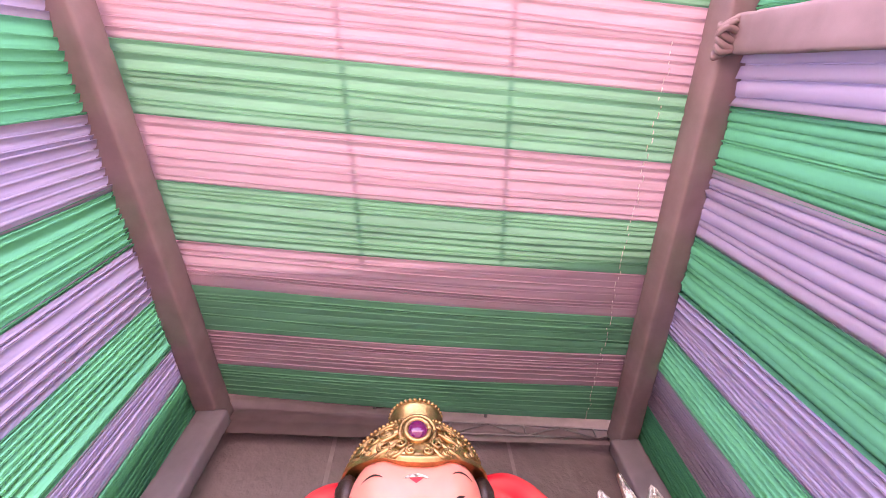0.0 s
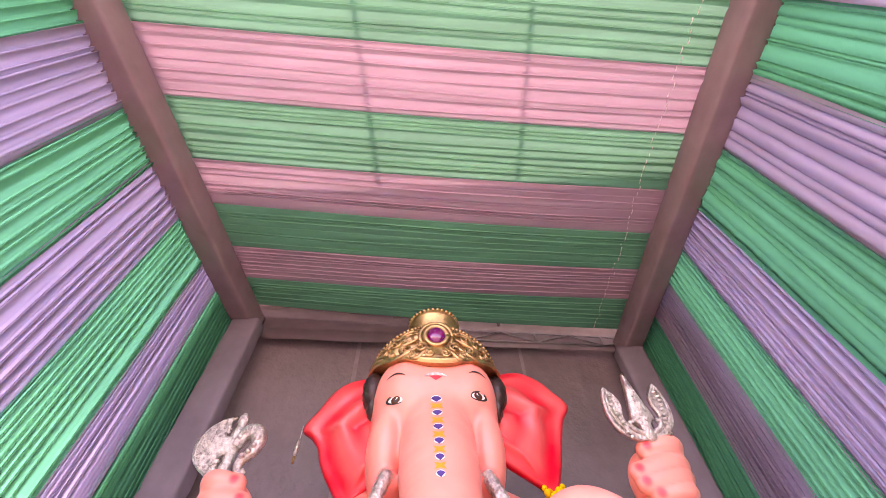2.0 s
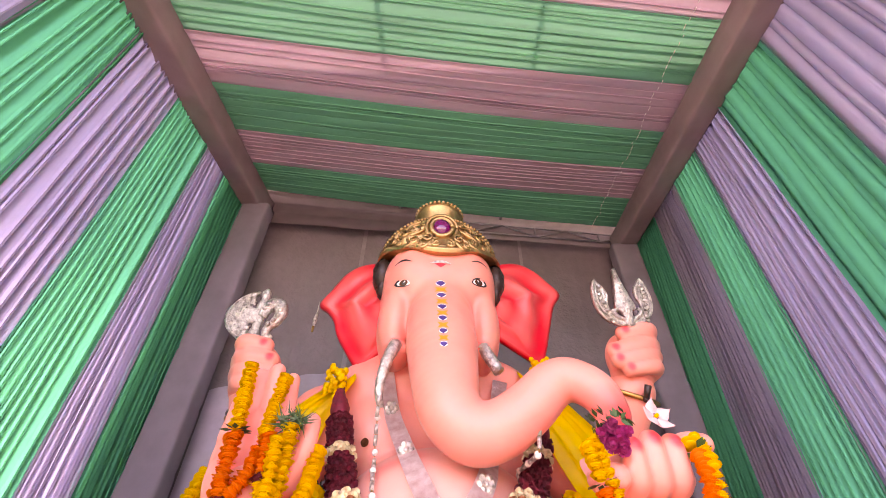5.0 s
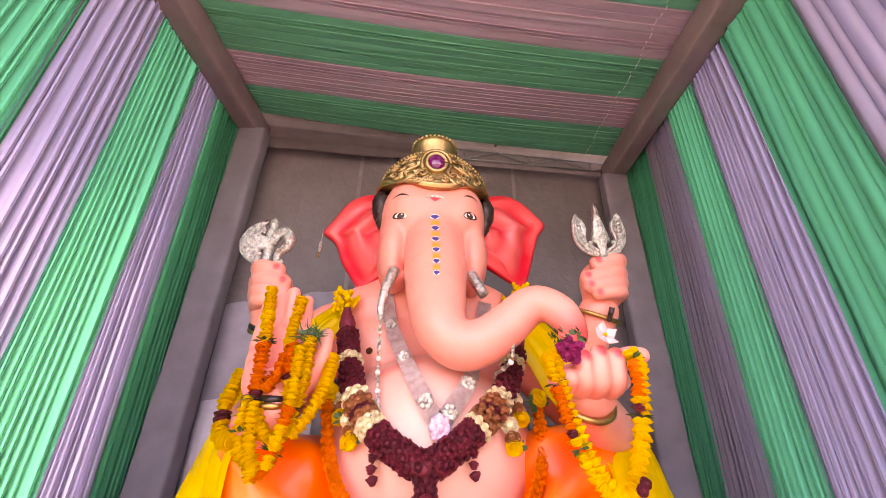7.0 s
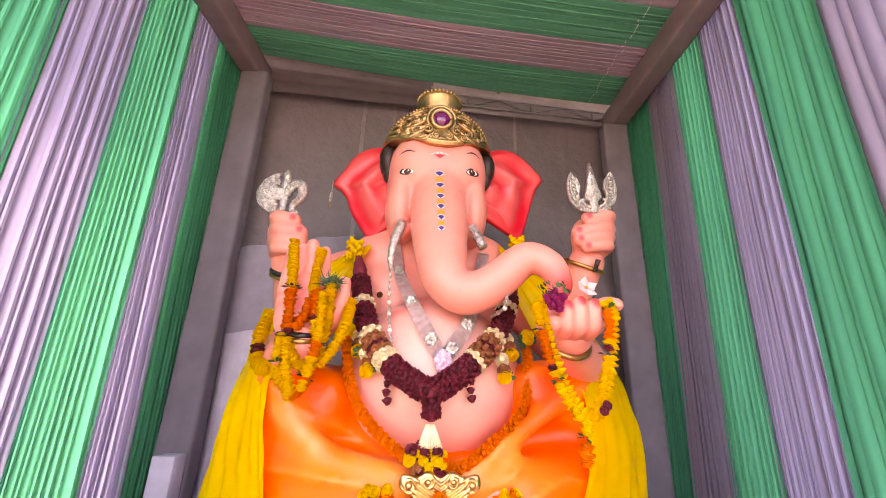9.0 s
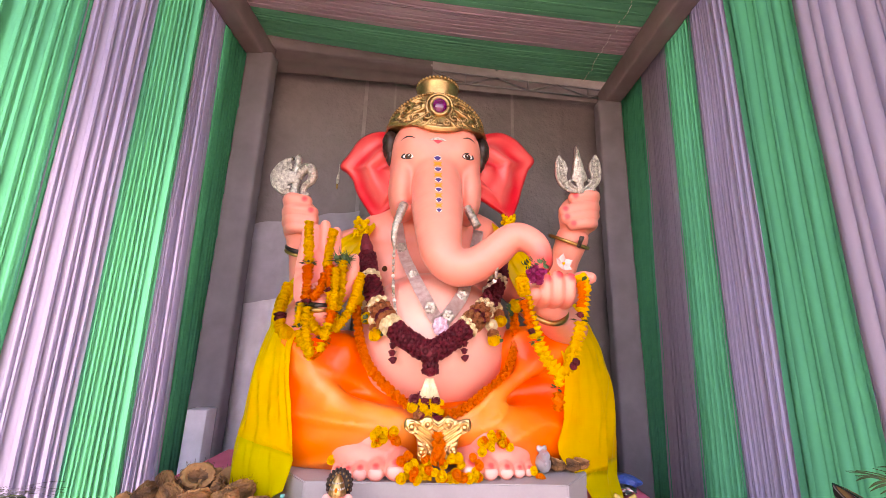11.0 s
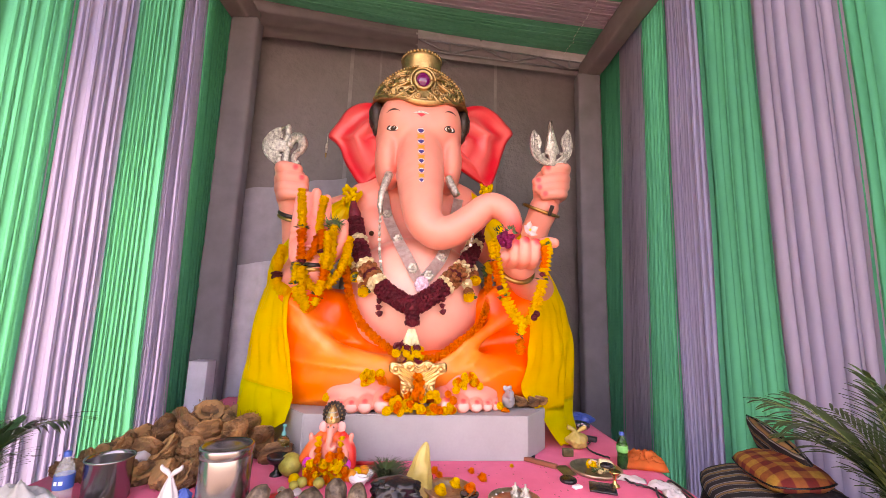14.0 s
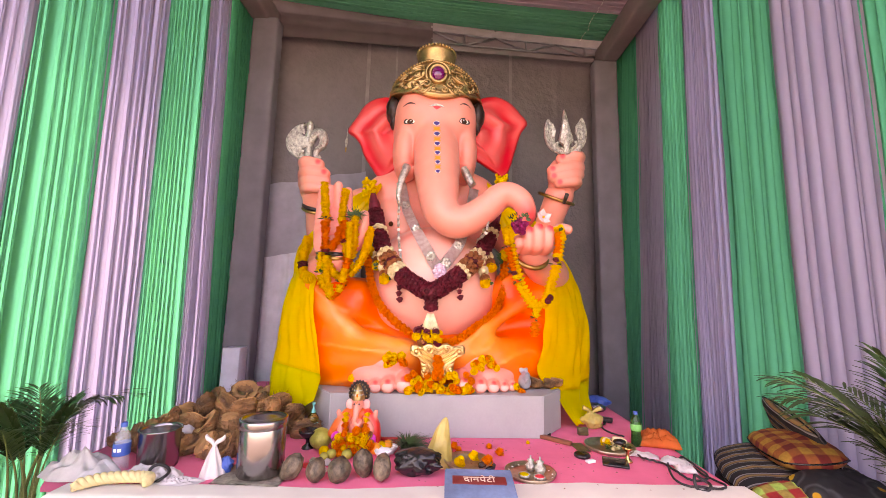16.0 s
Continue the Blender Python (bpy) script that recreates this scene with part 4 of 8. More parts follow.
def face_pieces(fig, hv):
    for s in (-1, 1):
        ex, ez = (-0.284, 2.030) if s < 0 else (0.160, 2.055)
        almond = lambda w, h, up, dx=0.0: [(dx + w * math.cos(a), (h if math.sin(a) > 0 else h * up) * math.sin(a) + 0.10 * s * w * math.cos(a)) for a in [-2 * math.pi * q / 28 for q in range(28)]]
        decal(fig, hv, ex, ez, almond(0.048, 0.030, 0.62, s * 0.004), 5, 0.002)
        decal(fig, hv, ex, ez, almond(0.038, 0.0185, 0.72), 4, 0.004)
        decal(fig, hv, ex, ez, oval(0.024, 0.0175, dx=-s * 0.001, dz=0.001), 6, 0.006)
        decal(fig, hv, ex, ez, oval(0.012, 0.012, dx=-s * 0.002, dz=0.0), 5, 0.008)
        # white highlight dot painted on the eye
        decal(fig, hv, ex, ez, oval(0.004, 0.004, 10, dx=-s * 0.008, dz=0.007), 4, 0.010)
        top = [(-0.052 + 0.104 * q / 12, 0.030 * math.sin(math.pi * (0.10 + 0.75 * q / 12)) - 0.004 * q / 12) for q in range(13)]
        # a thin painted brow, thicker in its middle
        for q in range(12):
            (u0, v0), (u1, v1) = top[q], top[q + 1]
            um, vm = (u0 + u1) / 2, (v0 + v1) / 2
            h0, h1 = (0.0016 + 0.0048 * math.sin(math.pi * k / 12) for k in (q, q + 1))
            quad = [(s * (u0 - um), v0 - vm + h0), (s * (u1 - um), v1 - vm + h1), (s * (u1 - um), v1 - vm - h1), (s * (u0 - um), v0 - vm - h0)]
            decal(fig, hv, ex + s * (0.008 + um), ez + 0.118 + vm, quad if s > 0 else quad[::-1], 5, 0.003, 0.07)
        # hair beside the brow
        bm = bmesh.new()
        ball(bm, (CX + s * 0.366, 0.01, 2.215), (0.064, 0.10, 0.12), 24, 18)
        ball(bm, (CX + s * 0.362, 0.01, 2.13), (0.036, 0.07, 0.085), 18, 14)
        for v in bm.verts:
            v.co += Vector((s, -0.6, 0)) * 0.010 * wob(v.co.x * 45, v.co.y * 45, v.co.z * 45)
        fig.add_bm(bm, 2)
    # painted ornaments down the trunk: fans over crossed bars, and a last fan
    for i, z in enumerate((1.995, 1.882, 1.78, 1.69, 1.605, 1.525)):
        k = 1 - 0.07 * i
        x = CX - 0.012
        decal(fig, hv, x, z, oval(0.028 * k, 0.025 * k, dz=0.003), 4, 0.002)
        fan = [(0.0, -0.024 * k)] + [(0.026 * k * math.cos(a), 0.004 + 0.017 * k * math.sin(a)) for a in [math.pi * q / 8 for q in range(9)]]
        decal(fig, hv, x, z, fan[::-1], 7, 0.004)
        if i < 5:
            w, h = 0.035 * k, 0.024 * k
            cross = [(-w, h), (-w * 0.55, 0), (-w, -h), (0, -h * 0.6), (w, -h), (w * 0.55, 0), (w, h), (0, h * 0.6)]
            decal(fig, hv, x, z - 0.056 * k, cross, 8, 0.003)
    decal(fig, hv, CX - 0.012, 2.135, [(-0.034, 0.008), (0.0, -0.018), (0.034, 0.008), (0.015, 0.013), (-0.015, 0.013)][::-1], 9, 0.003)
    arc = [(-0.06 + 0.12 * q / 10, 0.020 * math.sin(math.pi * q / 10)) for q in range(11)]
    decal(fig, hv, CX - 0.012, 2.152, arc + [(u, v - 0.007) for u, v in arc[::-1]], 10, 0.003)


def tusks(fig):
    for s, pts in ((-1, [(-0.295, -0.22, 1.65), (-0.325, -0.27, 1.55), (-0.345, -0.30, 1.45), (-0.350, -0.30, 1.37), (-0.335, -0.29, 1.31)]), (1, [(0.165, -0.20, 1.66), (0.19, -0.24, 1.59), (0.225, -0.27, 1.51)])):
        p = spline(pts, 20)
        bm = bmesh.new()
        r0 = 0.034
        tube(bm, p, [r0 * (1 - (0.55 if s < 0 else 0.15) * i / 19) * (1 + 0.06 * math.sin(i * 2.4)) for i in range(20)], 16)
        fig.add_bm(bm, 10)


BODY = []


def big_statue():
    fig = Figure([M_enamel, M_gold, M_hair, M_gem, M_white_paint, M_black_paint, M_brown_paint, M_purple_paint, M_orange_paint, M_red_paint, M_silver])
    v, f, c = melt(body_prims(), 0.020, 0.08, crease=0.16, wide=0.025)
    BODY.append(v)
    # belly and chest sprayed paler, their soft highlight part of the paint
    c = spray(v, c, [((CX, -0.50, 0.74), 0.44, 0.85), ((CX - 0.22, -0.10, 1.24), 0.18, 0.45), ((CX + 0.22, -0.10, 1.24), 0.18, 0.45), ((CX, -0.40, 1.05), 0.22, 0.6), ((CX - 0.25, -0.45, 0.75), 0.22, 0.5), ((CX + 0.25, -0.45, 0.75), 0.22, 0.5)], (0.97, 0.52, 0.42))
    # red line paints the shade of the fold under the breasts
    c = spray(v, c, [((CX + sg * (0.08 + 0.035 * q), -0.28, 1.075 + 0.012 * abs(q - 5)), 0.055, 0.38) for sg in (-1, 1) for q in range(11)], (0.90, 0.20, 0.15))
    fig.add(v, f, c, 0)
    decal(fig, v, -0.41, 1.22, oval(0.020, 0.020, 14), 6, 0.012)
    decal(fig, v, 0.29, 1.24, oval(0.020, 0.020, 14), 6, 0.012)
    v, f, c = melt(robe_prims(), 0.022, 0.12)
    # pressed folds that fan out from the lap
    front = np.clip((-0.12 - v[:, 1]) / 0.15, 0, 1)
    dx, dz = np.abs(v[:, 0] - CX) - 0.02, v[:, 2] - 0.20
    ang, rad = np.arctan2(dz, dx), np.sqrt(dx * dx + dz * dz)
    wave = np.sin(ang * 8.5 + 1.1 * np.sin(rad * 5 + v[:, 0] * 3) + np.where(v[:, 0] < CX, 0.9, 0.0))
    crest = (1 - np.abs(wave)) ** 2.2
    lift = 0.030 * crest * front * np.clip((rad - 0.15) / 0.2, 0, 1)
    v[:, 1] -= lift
    # crests tinted paler, as though they caught the light
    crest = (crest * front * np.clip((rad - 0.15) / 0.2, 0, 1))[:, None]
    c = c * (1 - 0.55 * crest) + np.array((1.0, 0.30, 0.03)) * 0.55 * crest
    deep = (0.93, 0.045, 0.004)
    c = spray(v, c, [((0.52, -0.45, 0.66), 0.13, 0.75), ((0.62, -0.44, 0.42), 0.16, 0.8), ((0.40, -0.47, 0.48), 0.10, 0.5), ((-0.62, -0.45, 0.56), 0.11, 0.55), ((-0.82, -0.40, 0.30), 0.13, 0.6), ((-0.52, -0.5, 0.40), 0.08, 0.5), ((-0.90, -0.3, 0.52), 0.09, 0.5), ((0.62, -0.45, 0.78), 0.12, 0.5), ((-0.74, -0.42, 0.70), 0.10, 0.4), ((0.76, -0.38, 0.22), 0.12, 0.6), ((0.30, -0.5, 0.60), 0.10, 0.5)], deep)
    # pale spots paint highlights along the robe's folds
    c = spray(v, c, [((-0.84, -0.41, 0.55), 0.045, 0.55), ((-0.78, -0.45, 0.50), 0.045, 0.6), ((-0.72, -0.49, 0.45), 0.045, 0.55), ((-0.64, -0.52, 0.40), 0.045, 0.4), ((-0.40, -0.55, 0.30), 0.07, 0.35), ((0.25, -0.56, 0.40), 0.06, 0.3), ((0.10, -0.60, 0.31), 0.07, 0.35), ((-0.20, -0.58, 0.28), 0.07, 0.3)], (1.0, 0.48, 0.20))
    c = spray(v, c, [((sg * 0.34 + CX, -0.52, 0.12), 0.12, 0.5) for sg in (-1, 1)], SKIN)
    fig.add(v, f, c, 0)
    hv, f, c = melt(head_prims(), 0.012, 0.035, crease=0.0)
    # red lines shade the grooves beside the trunk
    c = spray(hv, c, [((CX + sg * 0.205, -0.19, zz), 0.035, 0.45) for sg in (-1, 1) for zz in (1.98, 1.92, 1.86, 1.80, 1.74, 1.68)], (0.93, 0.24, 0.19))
    tip = np.clip((hv[:, 0:1] - 0.38) / 0.12, 0, 1) * np.clip((1.30 - hv[:, 2:3]) / 0.12, 0, 1)
    c = c * (1 - tip) + np.array(RED) * tip
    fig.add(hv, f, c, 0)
    nail = (0.92, 0.06, 0.07)
    for cen, fingers in (((-1.085, 0.11, 1.60), ((-1.215, 1.725, -1.03, 1.712), (-1.215, 1.645, -0.975, 1.632), (-1.205, 1.570, -0.970, 1.560), (-1.185, 1.505, -0.985, 1.500))),
                         ((1.075, -0.05, 1.715), ((1.255, 1.862, 1.015, 1.825), (1.255, 1.780, 0.930, 1.715), (1.250, 1.712, 0.940, 1.655), (1.230, 1.638, 0.990, 1.605)))):
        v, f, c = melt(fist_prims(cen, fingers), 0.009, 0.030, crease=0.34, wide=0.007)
        c = spray(v, c, [((tx - 0.004, cen[1] - 0.125, tz + 0.004), 0.024, 1.0) for kx, kz, tx, tz in (fingers if cen[0] > 0 else fingers[:2])], nail, 2)
        fig.add(v, f, c, 0)
    v, f, c = melt(open_hand_prims(), 0.009, 0.018, crease=0.4, wide=0.008)
    c = spray(v, c, [((-0.78, -0.50, 1.03), 0.09, 0.45), ((-0.80, -0.49, 1.15), 0.04, 0.4), ((-0.72, -0.49, 1.15), 0.04, 0.4), ((-0.79, -0.49, 0.93), 0.07, 0.5)], RED)
    fig.add(v, f, c, 0)
    v, f, c = melt(cupped_hand_prims(), 0.008, 0.014, crease=0.5, wide=0.008)
    c = spray(v, c, [((x + 0.004, -0.903, z + 0.004), 0.028, 1.0) for x, z in CUP[1:]], nail, 2)
    fig.add(v, f, c, 0)
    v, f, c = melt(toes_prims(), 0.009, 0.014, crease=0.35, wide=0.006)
    for xs in TOES:
        c = spray(v, c, [((x, TOE_Y[q] - TOE_R[q] * 0.80, TOE_R[q] * 1.72 + 0.022), TOE_R[q] * 0.42, 0.9) for q, x in enumerate(xs)], (0.75, 0.05, 0.05), 2)
    fig.add(v, f, c, 0)
    for side in (-1, 1):
        fig.add(*ear_grid(side), 0)
    crown_pieces(fig)
    face_pieces(fig, hv)
    tusks(fig)
    # toenails stand a little proud of the toes
    for xs in TOES:
        for q, x in enumerate(xs):
            rr = TOE_R[q]
            bm = bmesh.new()
            ball(bm, (x, TOE_Y[q] - rr * 0.70, rr * 0.95 + 0.022), (rr * 0.78, rr * 0.40, rr * 0.62), 18, 12)
            for w in bm.verts:
                w.co.z = min(w.co.z, rr * 1.36 + 0.022)
            fig.add_bm(bm, 0, (0.97, 0.50, 0.43))
    ob = part("elephant_headed_statue", fig.mesh("elephant_headed_statue"), None, at=STATUE)
    tagged(ob, "seated elephant-headed statue painted pink with orange robe and gilded crown", "statue")


big_statue()


# ---- platform and plinth ----
TABLE = 0.715


def platform():
    bm = bmesh.new()
    plan = [(-1.60, -1.10), (1.40, -1.10), (1.40, 1.30), (-1.80, 1.30), (-1.80, -0.89)]
    low, top_ring = ([bm.verts.new((x, y, z)) for x, y in plan] for z in (0.0, TABLE - 0.012))
    for i in range(5):
        bm.faces.new((low[i], low[(i + 1) % 5], top_ring[(i + 1) % 5], top_ring[i]))
    bm.faces.new(top_ring)
    bm.faces.new(low[::-1])
    t = thing("platform", pose(0, 0, 0), "low wooden platform wholly hidden under pink and white cloth", "platform")
    part("body", bm, M_whitecloth, t, smooth=False)
    # pink cloth over the top
    bm = bmesh.new()

    def top(u, v):
        x, y = -1.87 + u * 3.29, -1.06 + v * 2.36
        z = TABLE + 0.004 * abs(wob(x * 3, y * 3)) + 0.003 * abs(wob(x * 9, y * 8, 4))
        over = max(0, x - 1.41)
        x = max(x, -1.82, -1.62 - 0.95 * (y + 1.10))
        return Vector((min(x, 1.425), y - 0.03 * wob(x * 2, 7) * (v < 0.02), z - over * 6))

    grid_mesh(bm, top, 90, 60)
    tagged(part("cloth_pink", bm, M_pink), "bright pink cloth spread over the platform", "cloth")
    bm = bmesh.new()

    def skirt(u, v):
        x = -1.61 + u * 3.05
        run = v * 0.95
        y0 = -0.985 + 0.055 * (x + 0.4) / 0.5 * (x > -0.4) * (x < 0.7) + 0.1 * (x >= 0.7) * 1.21 + 0.02 * wob(x * 1.7, 3)
        flat = y0 + 1.115
        if run < flat:
            return Vector((x, y0 - run, TABLE + 0.006 + 0.004 * abs(wob(x * 5, run * 20))))
        d = run - flat
        return Vector((x, -1.12 - 0.02 * math.sin(x * 16 + wob(x * 3) * 3) * min(1, d * 3), TABLE + 0.004 - d))

    grid_mesh(bm, skirt, 90, 30)
    tagged(part("cloth_white", bm, M_whitecloth), "white cloth hanging over the front of the platform", "cloth")


def plinth():
    bm = bmesh.new()
    pts = [(-0.67, -0.30), (0.655, -0.25), (0.83, -0.02), (0.80, 1.05), (-0.98, 1.0), (-0.97, 0.02)]
    lo = [bm.verts.new((x, y, TABLE)) for x, y in pts]
    hi = [bm.verts.new((x, y, 0.972)) for x, y in pts]
    for i in range(6):
        bm.faces.new((lo[i], lo[(i + 1) % 6], hi[(i + 1) % 6], hi[i]))
    bm.faces.new(hi)
    bm.faces.new(lo[::-1])
    bmesh.ops.bevel(bm, geom=[e for e in bm.edges], offset=0.006, segments=2, affect="EDGES")
    tagged(part("plinth", bm, M_grey, smooth=False), "grey painted block with cut corners that bears the statue", "plinth")


platform()
plinth()

# ---- flowers and garlands ----
M_mari_y = cloth("yellow_marigold", (1.0, 0.62, 0.005), 0.4, 0.7, vary=0.2, scale=60)
M_mari_o = cloth("orange_marigold", (1.0, 0.24, 0.005), 0.4, 0.7, vary=0.25, scale=60)
M_rose = surface("maroon_petals", (0.150, 0.006, 0.018), 0.6, vary=0.4, scale=40, grain=140, bumps=0.6, per_object=0.3)
M_cream = surface("cream_petals", (0.80, 0.68, 0.42), 0.7, vary=0.15, scale=40, grain=140, bumps=0.5, per_object=0.1)
M_rust = surface("rust_petals", (0.36, 0.12, 0.04), 0.7, vary=0.3, scale=40, grain=140, bumps=0.5, per_object=0.15)
M_leaf = surface("dark_leaf", (0.03, 0.09, 0.025), 0.5, vary=0.4, scale=14, grain=80, bumps=0.3, per_object=0.25)
M_ribbon = surface("white_satin_ribbon", (0.80, 0.58, 0.57), 0.35, vary=0.12, col2=(0.92, 0.82, 0.82), scale=26, bumps=0.1)
M_pearl = surface("pearl_beads", (0.82, 0.78, 0.72), 0.25, vary=0.08, bumps=0, coat=0.4)
M_palegold = surface("pale_gilding", (0.70, 0.47, 0.20), 0.28, 1.0, vary=0.2, scale=20, bumps=0.2)
M_bronze = surface("brass_bangle", (0.45, 0.27, 0.09), 0.35, 1.0, vary=0.25, scale=20, bumps=0.2)


def bloom_mesh(name, mat, seed, layers=4, petals=11, flat=0.62):
    """A double blossom: rings of short ruffled petals round a core."""
    rng = random.Random(seed)
    bm = bmesh.new()
    ball(bm, (0, 0, 0), (0.72, 0.72, 0.5 * flat / 0.62), 10, 6)
    for k in range(layers):
        n = petals - k
        lift = -0.25 + 0.26 * k
        for i in range(n):
            a = 2 * math.pi * (i + 0.5 * (k % 2)) / n + rng.uniform(-0.1, 0.1)
            r0, r1 = 0.55 - 0.09 * k, (0.95 - 0.16 * k) * rng.uniform(0.92, 1.04)
            w = 0.33 - 0.025 * k
            ca, sa = math.cos(a), math.sin(a)
            z0, z1 = lift * flat, (lift + 0.12 + 0.22 * k) * flat + rng.uniform(-0.05, 0.05)
            q = [(r0 * ca + w * 0.6 * sa, r0 * sa - w * 0.6 * ca, z0), (r0 * ca - w * 0.6 * sa, r0 * sa + w * 0.6 * ca, z0), (r1 * ca - w * sa, r1 * sa + w * ca, z1), (1.05 * r1 * ca, 1.05 * r1 * sa, z1 + 0.08), (r1 * ca + w * sa, r1 * sa - w * ca, z1)]
            bm.faces.new([bm.verts.new(p) for p in q])
    return finish(bm, name, mat)


BLOOM = {
    "y": bloom_mesh("marigold", M_mari_y, 1), "o": bloom_mesh("marigold", M_mari_o, 2),
    "m": bloom_mesh("rose", M_rose, 3, 4, 10, 0.8), "c": bloom_mesh("chrysanthemum", M_cream, 4, 4, 14, 0.6),
    "r": bloom_mesh("chrysanthemum", M_rust, 5, 4, 12, 0.7),
}


def leaf_mesh(seed):
    rng = random.Random(seed)
    bm = bmesh.new()
    for i in range(9):
        a = rng.uniform(0, 6.28)
        d = Vector((math.cos(a), math.sin(a), rng.uniform(-0.3, 0.3)))
        s = Vector((-d.y, d.x, rng.uniform(-0.4, 0.4))) * 0.28
        p = d * 0.3
        bm.faces.new([bm.verts.new(v) for v in (p, p + d * 0.5 + s, p + d * 1.1, p + d * 0.5 - s)])
    return finish(bm, "leaf_ring", M_leaf)


BLOOM["l"] = leaf_mesh(7)
NAME = {"y": "marigold", "o": "marigold", "m": "rose", "c": "chrysanthemum", "r": "chrysanthemum", "l": "leaf_ring"}


def string_of(parent, pts, code, size, step, rng, squash=0.75, fan=1, spread=0.0):
    """Blossoms threaded along a line. code: runs such as 'y12 l1 o8'; the last kind goes on to the end."""
    seq = []
    for run in code.split():
        seq += [run[0]] * int(run[1:])
    line = spline(pts, 90)
    for i, (p, d) in enumerate(even(line, step)):
        kind = seq[min(i, len(seq) - 1)]
        for k in range(fan):
            q = d.to_track_quat("Z", "Y").to_matrix().to_4x4()
            off = Vector((0, 0, 0))
            if fan > 1:
                a = 2 * math.pi * (k + 0.5 * (i % 2)) / fan
                off = q.to_3x3() @ Vector((math.cos(a), math.sin(a), 0)) * spread * (1.25 if kind in "cr" else 1.0)
                q = (d * 0.3 + off.normalized()).to_track_quat("Z", "Y").to_matrix().to_4x4()
            s = size * rng.uniform(0.88, 1.12) * (1.15 if kind == "l" else 1)
            m = Matrix.Translation(p + off) @ q @ pose(0, 0, 0, rng.uniform(-14, 14), rng.uniform(-14, 14), rng.uniform(0, 360)) @ Matrix.Diagonal((s, s, s * squash, 1))
            part(NAME[kind], BLOOM[kind], None, parent, at=m)


SKIN_V = np.array([v.co[:] for v in bpy.data.objects["elephant_headed_statue"].data.vertices])


def on_front(x, z, off, lo=-9.0, hi=9.0):
    near = SKIN_V[(np.abs(SKIN_V[:, 0] - x) < 0.03) & (np.abs(SKIN_V[:, 2] - z) < 0.03) & (SKIN_V[:, 1] > lo) & (SKIN_V[:, 1] < hi)]
    return (x, (float(near[:, 1].min()) if len(near) else -0.1) - off, z)


def on_body(x, z, off):
    v = BODY[0]
    near = v[(np.abs(v[:, 0] - x) < 0.03) & (np.abs(v[:, 2] - z) < 0.03)]
    return (x, float(near[:, 1].min()) - off, z)


def rose_garland():
    rng = random.Random(21)
    g = thing("rose_garland", STATUE, "thick maroon rose garland with cream bands round the statue's neck", "garland")
    raw = [(-0.57, 0.02, 1.52), (-0.56, -0.06, 1.43), (-0.535, -0.10, 1.30), (-0.50, -0.16, 1.15), (-0.45, -0.26, 0.985), (-0.38, -0.40, 0.855), (-0.285, -0.54, 0.755), (-0.19, -0.63, 0.695), (-0.112, -0.66, 0.66), (-0.035, -0.63, 0.695), (0.05, -0.58, 0.755), (0.16, -0.49, 0.85), (0.27, -0.38, 0.965), (0.355, -0.27, 1.08), (0.42, -0.17, 1.22), (0.48, -0.04, 1.42)]
    pts = [(x, min(y, on_body(x, z, 0.04)[1]) if z < 1.5 else y, z) for x, y, z in raw]
    line = spline(pts, 130)
    bm = bmesh.new()
    tube(bm, line, [0.046 if p.z < 1.36 else max(0.020, 0.046 - 0.26 * (p.z - 1.36)) for p in line], 18)
    for v in bm.verts:
        v.co += Vector((wob(v.co.x * 60, v.co.y * 60, v.co.z * 60), wob(v.co.z * 60, v.co.x * 60, 3), wob(v.co.y * 60, v.co.z * 60, 7))) * 0.008
    part("petal_rope", bm, M_rose, g)
    # cream and rust bands at two heights on both arms of the garland
    kinds = []
    thick = [p for p in pts if p[2] < 1.40]
    for p, d in even(spline(thick, 90), 0.030):
        kinds.append(next((k for k, lo, hi in (("c", 1.115, 1.15), ("c", 0.900, 0.935), ("r", 0.870, 0.900), ("m", 0.845, 0.870), ("r", 0.820, 0.845), ("c", 0.790, 0.820)) if lo <= p.z < hi), "m"))
    string_of(g, thick, " ".join(k + "1" for k in kinds), 0.024, 0.030, rng, 0.9, 9, 0.039)
    # rosette clusters beside the coloured bands
    for x, z in ((-0.50, 0.90), (-0.44, 0.80), (0.33, 0.91), (0.27, 0.79)):
        for dx, dz, kind, s in ((0, 0.03, "c", 0.040), (0.01, -0.02, "r", 0.036), (0.015, -0.055, "y", 0.042), (0.03, -0.065, "l", 0.034)):
            p = on_body(x + dx, z + dz, 0.05)
            part(NAME[kind], BLOOM[kind], None, g, at=Matrix.Translation(p) @ pose(0, 0, 0, 90 + rng.uniform(-30, 30), 0, rng.uniform(-30, 30)) @ Matrix.Diagonal((s, s, s, 1)))
    # drooping sprigs and the pendant
    for x, z in ((-0.31, 0.66), (0.10, 0.68)):
        string_of(g, [on_front(x, z + 0.07, 0.03), on_front(x - 0.01, z, 0.04), on_front(x + 0.0, z - 0.07, 0.04)], "m3", 0.024, 0.04, rng, 0.8, 1)
    string_of(g, [(-0.108, -0.66, 0.62), (-0.108, -0.66, 0.54)], "m4", 0.030, 0.03, rng, 0.8, 4, 0.022)
    for k in range(9):
        a = k / 8 - 0.5
        bm = bmesh.new()
        tube(bm, [(-0.108 + a * 0.03, -0.66, 0.52), (-0.108 + a * 0.10, -0.67 + 0.02 * abs(a), 0.42)], [0.007, 0.010], 6)
        part("tassel_cord", bm, M_cream, g)
    string_of(g, [(-0.185, -0.65, 0.405), (-0.045, -0.65, 0.405)], "m9", 0.030, 0.028, rng, 0.8, 2, 0.02)
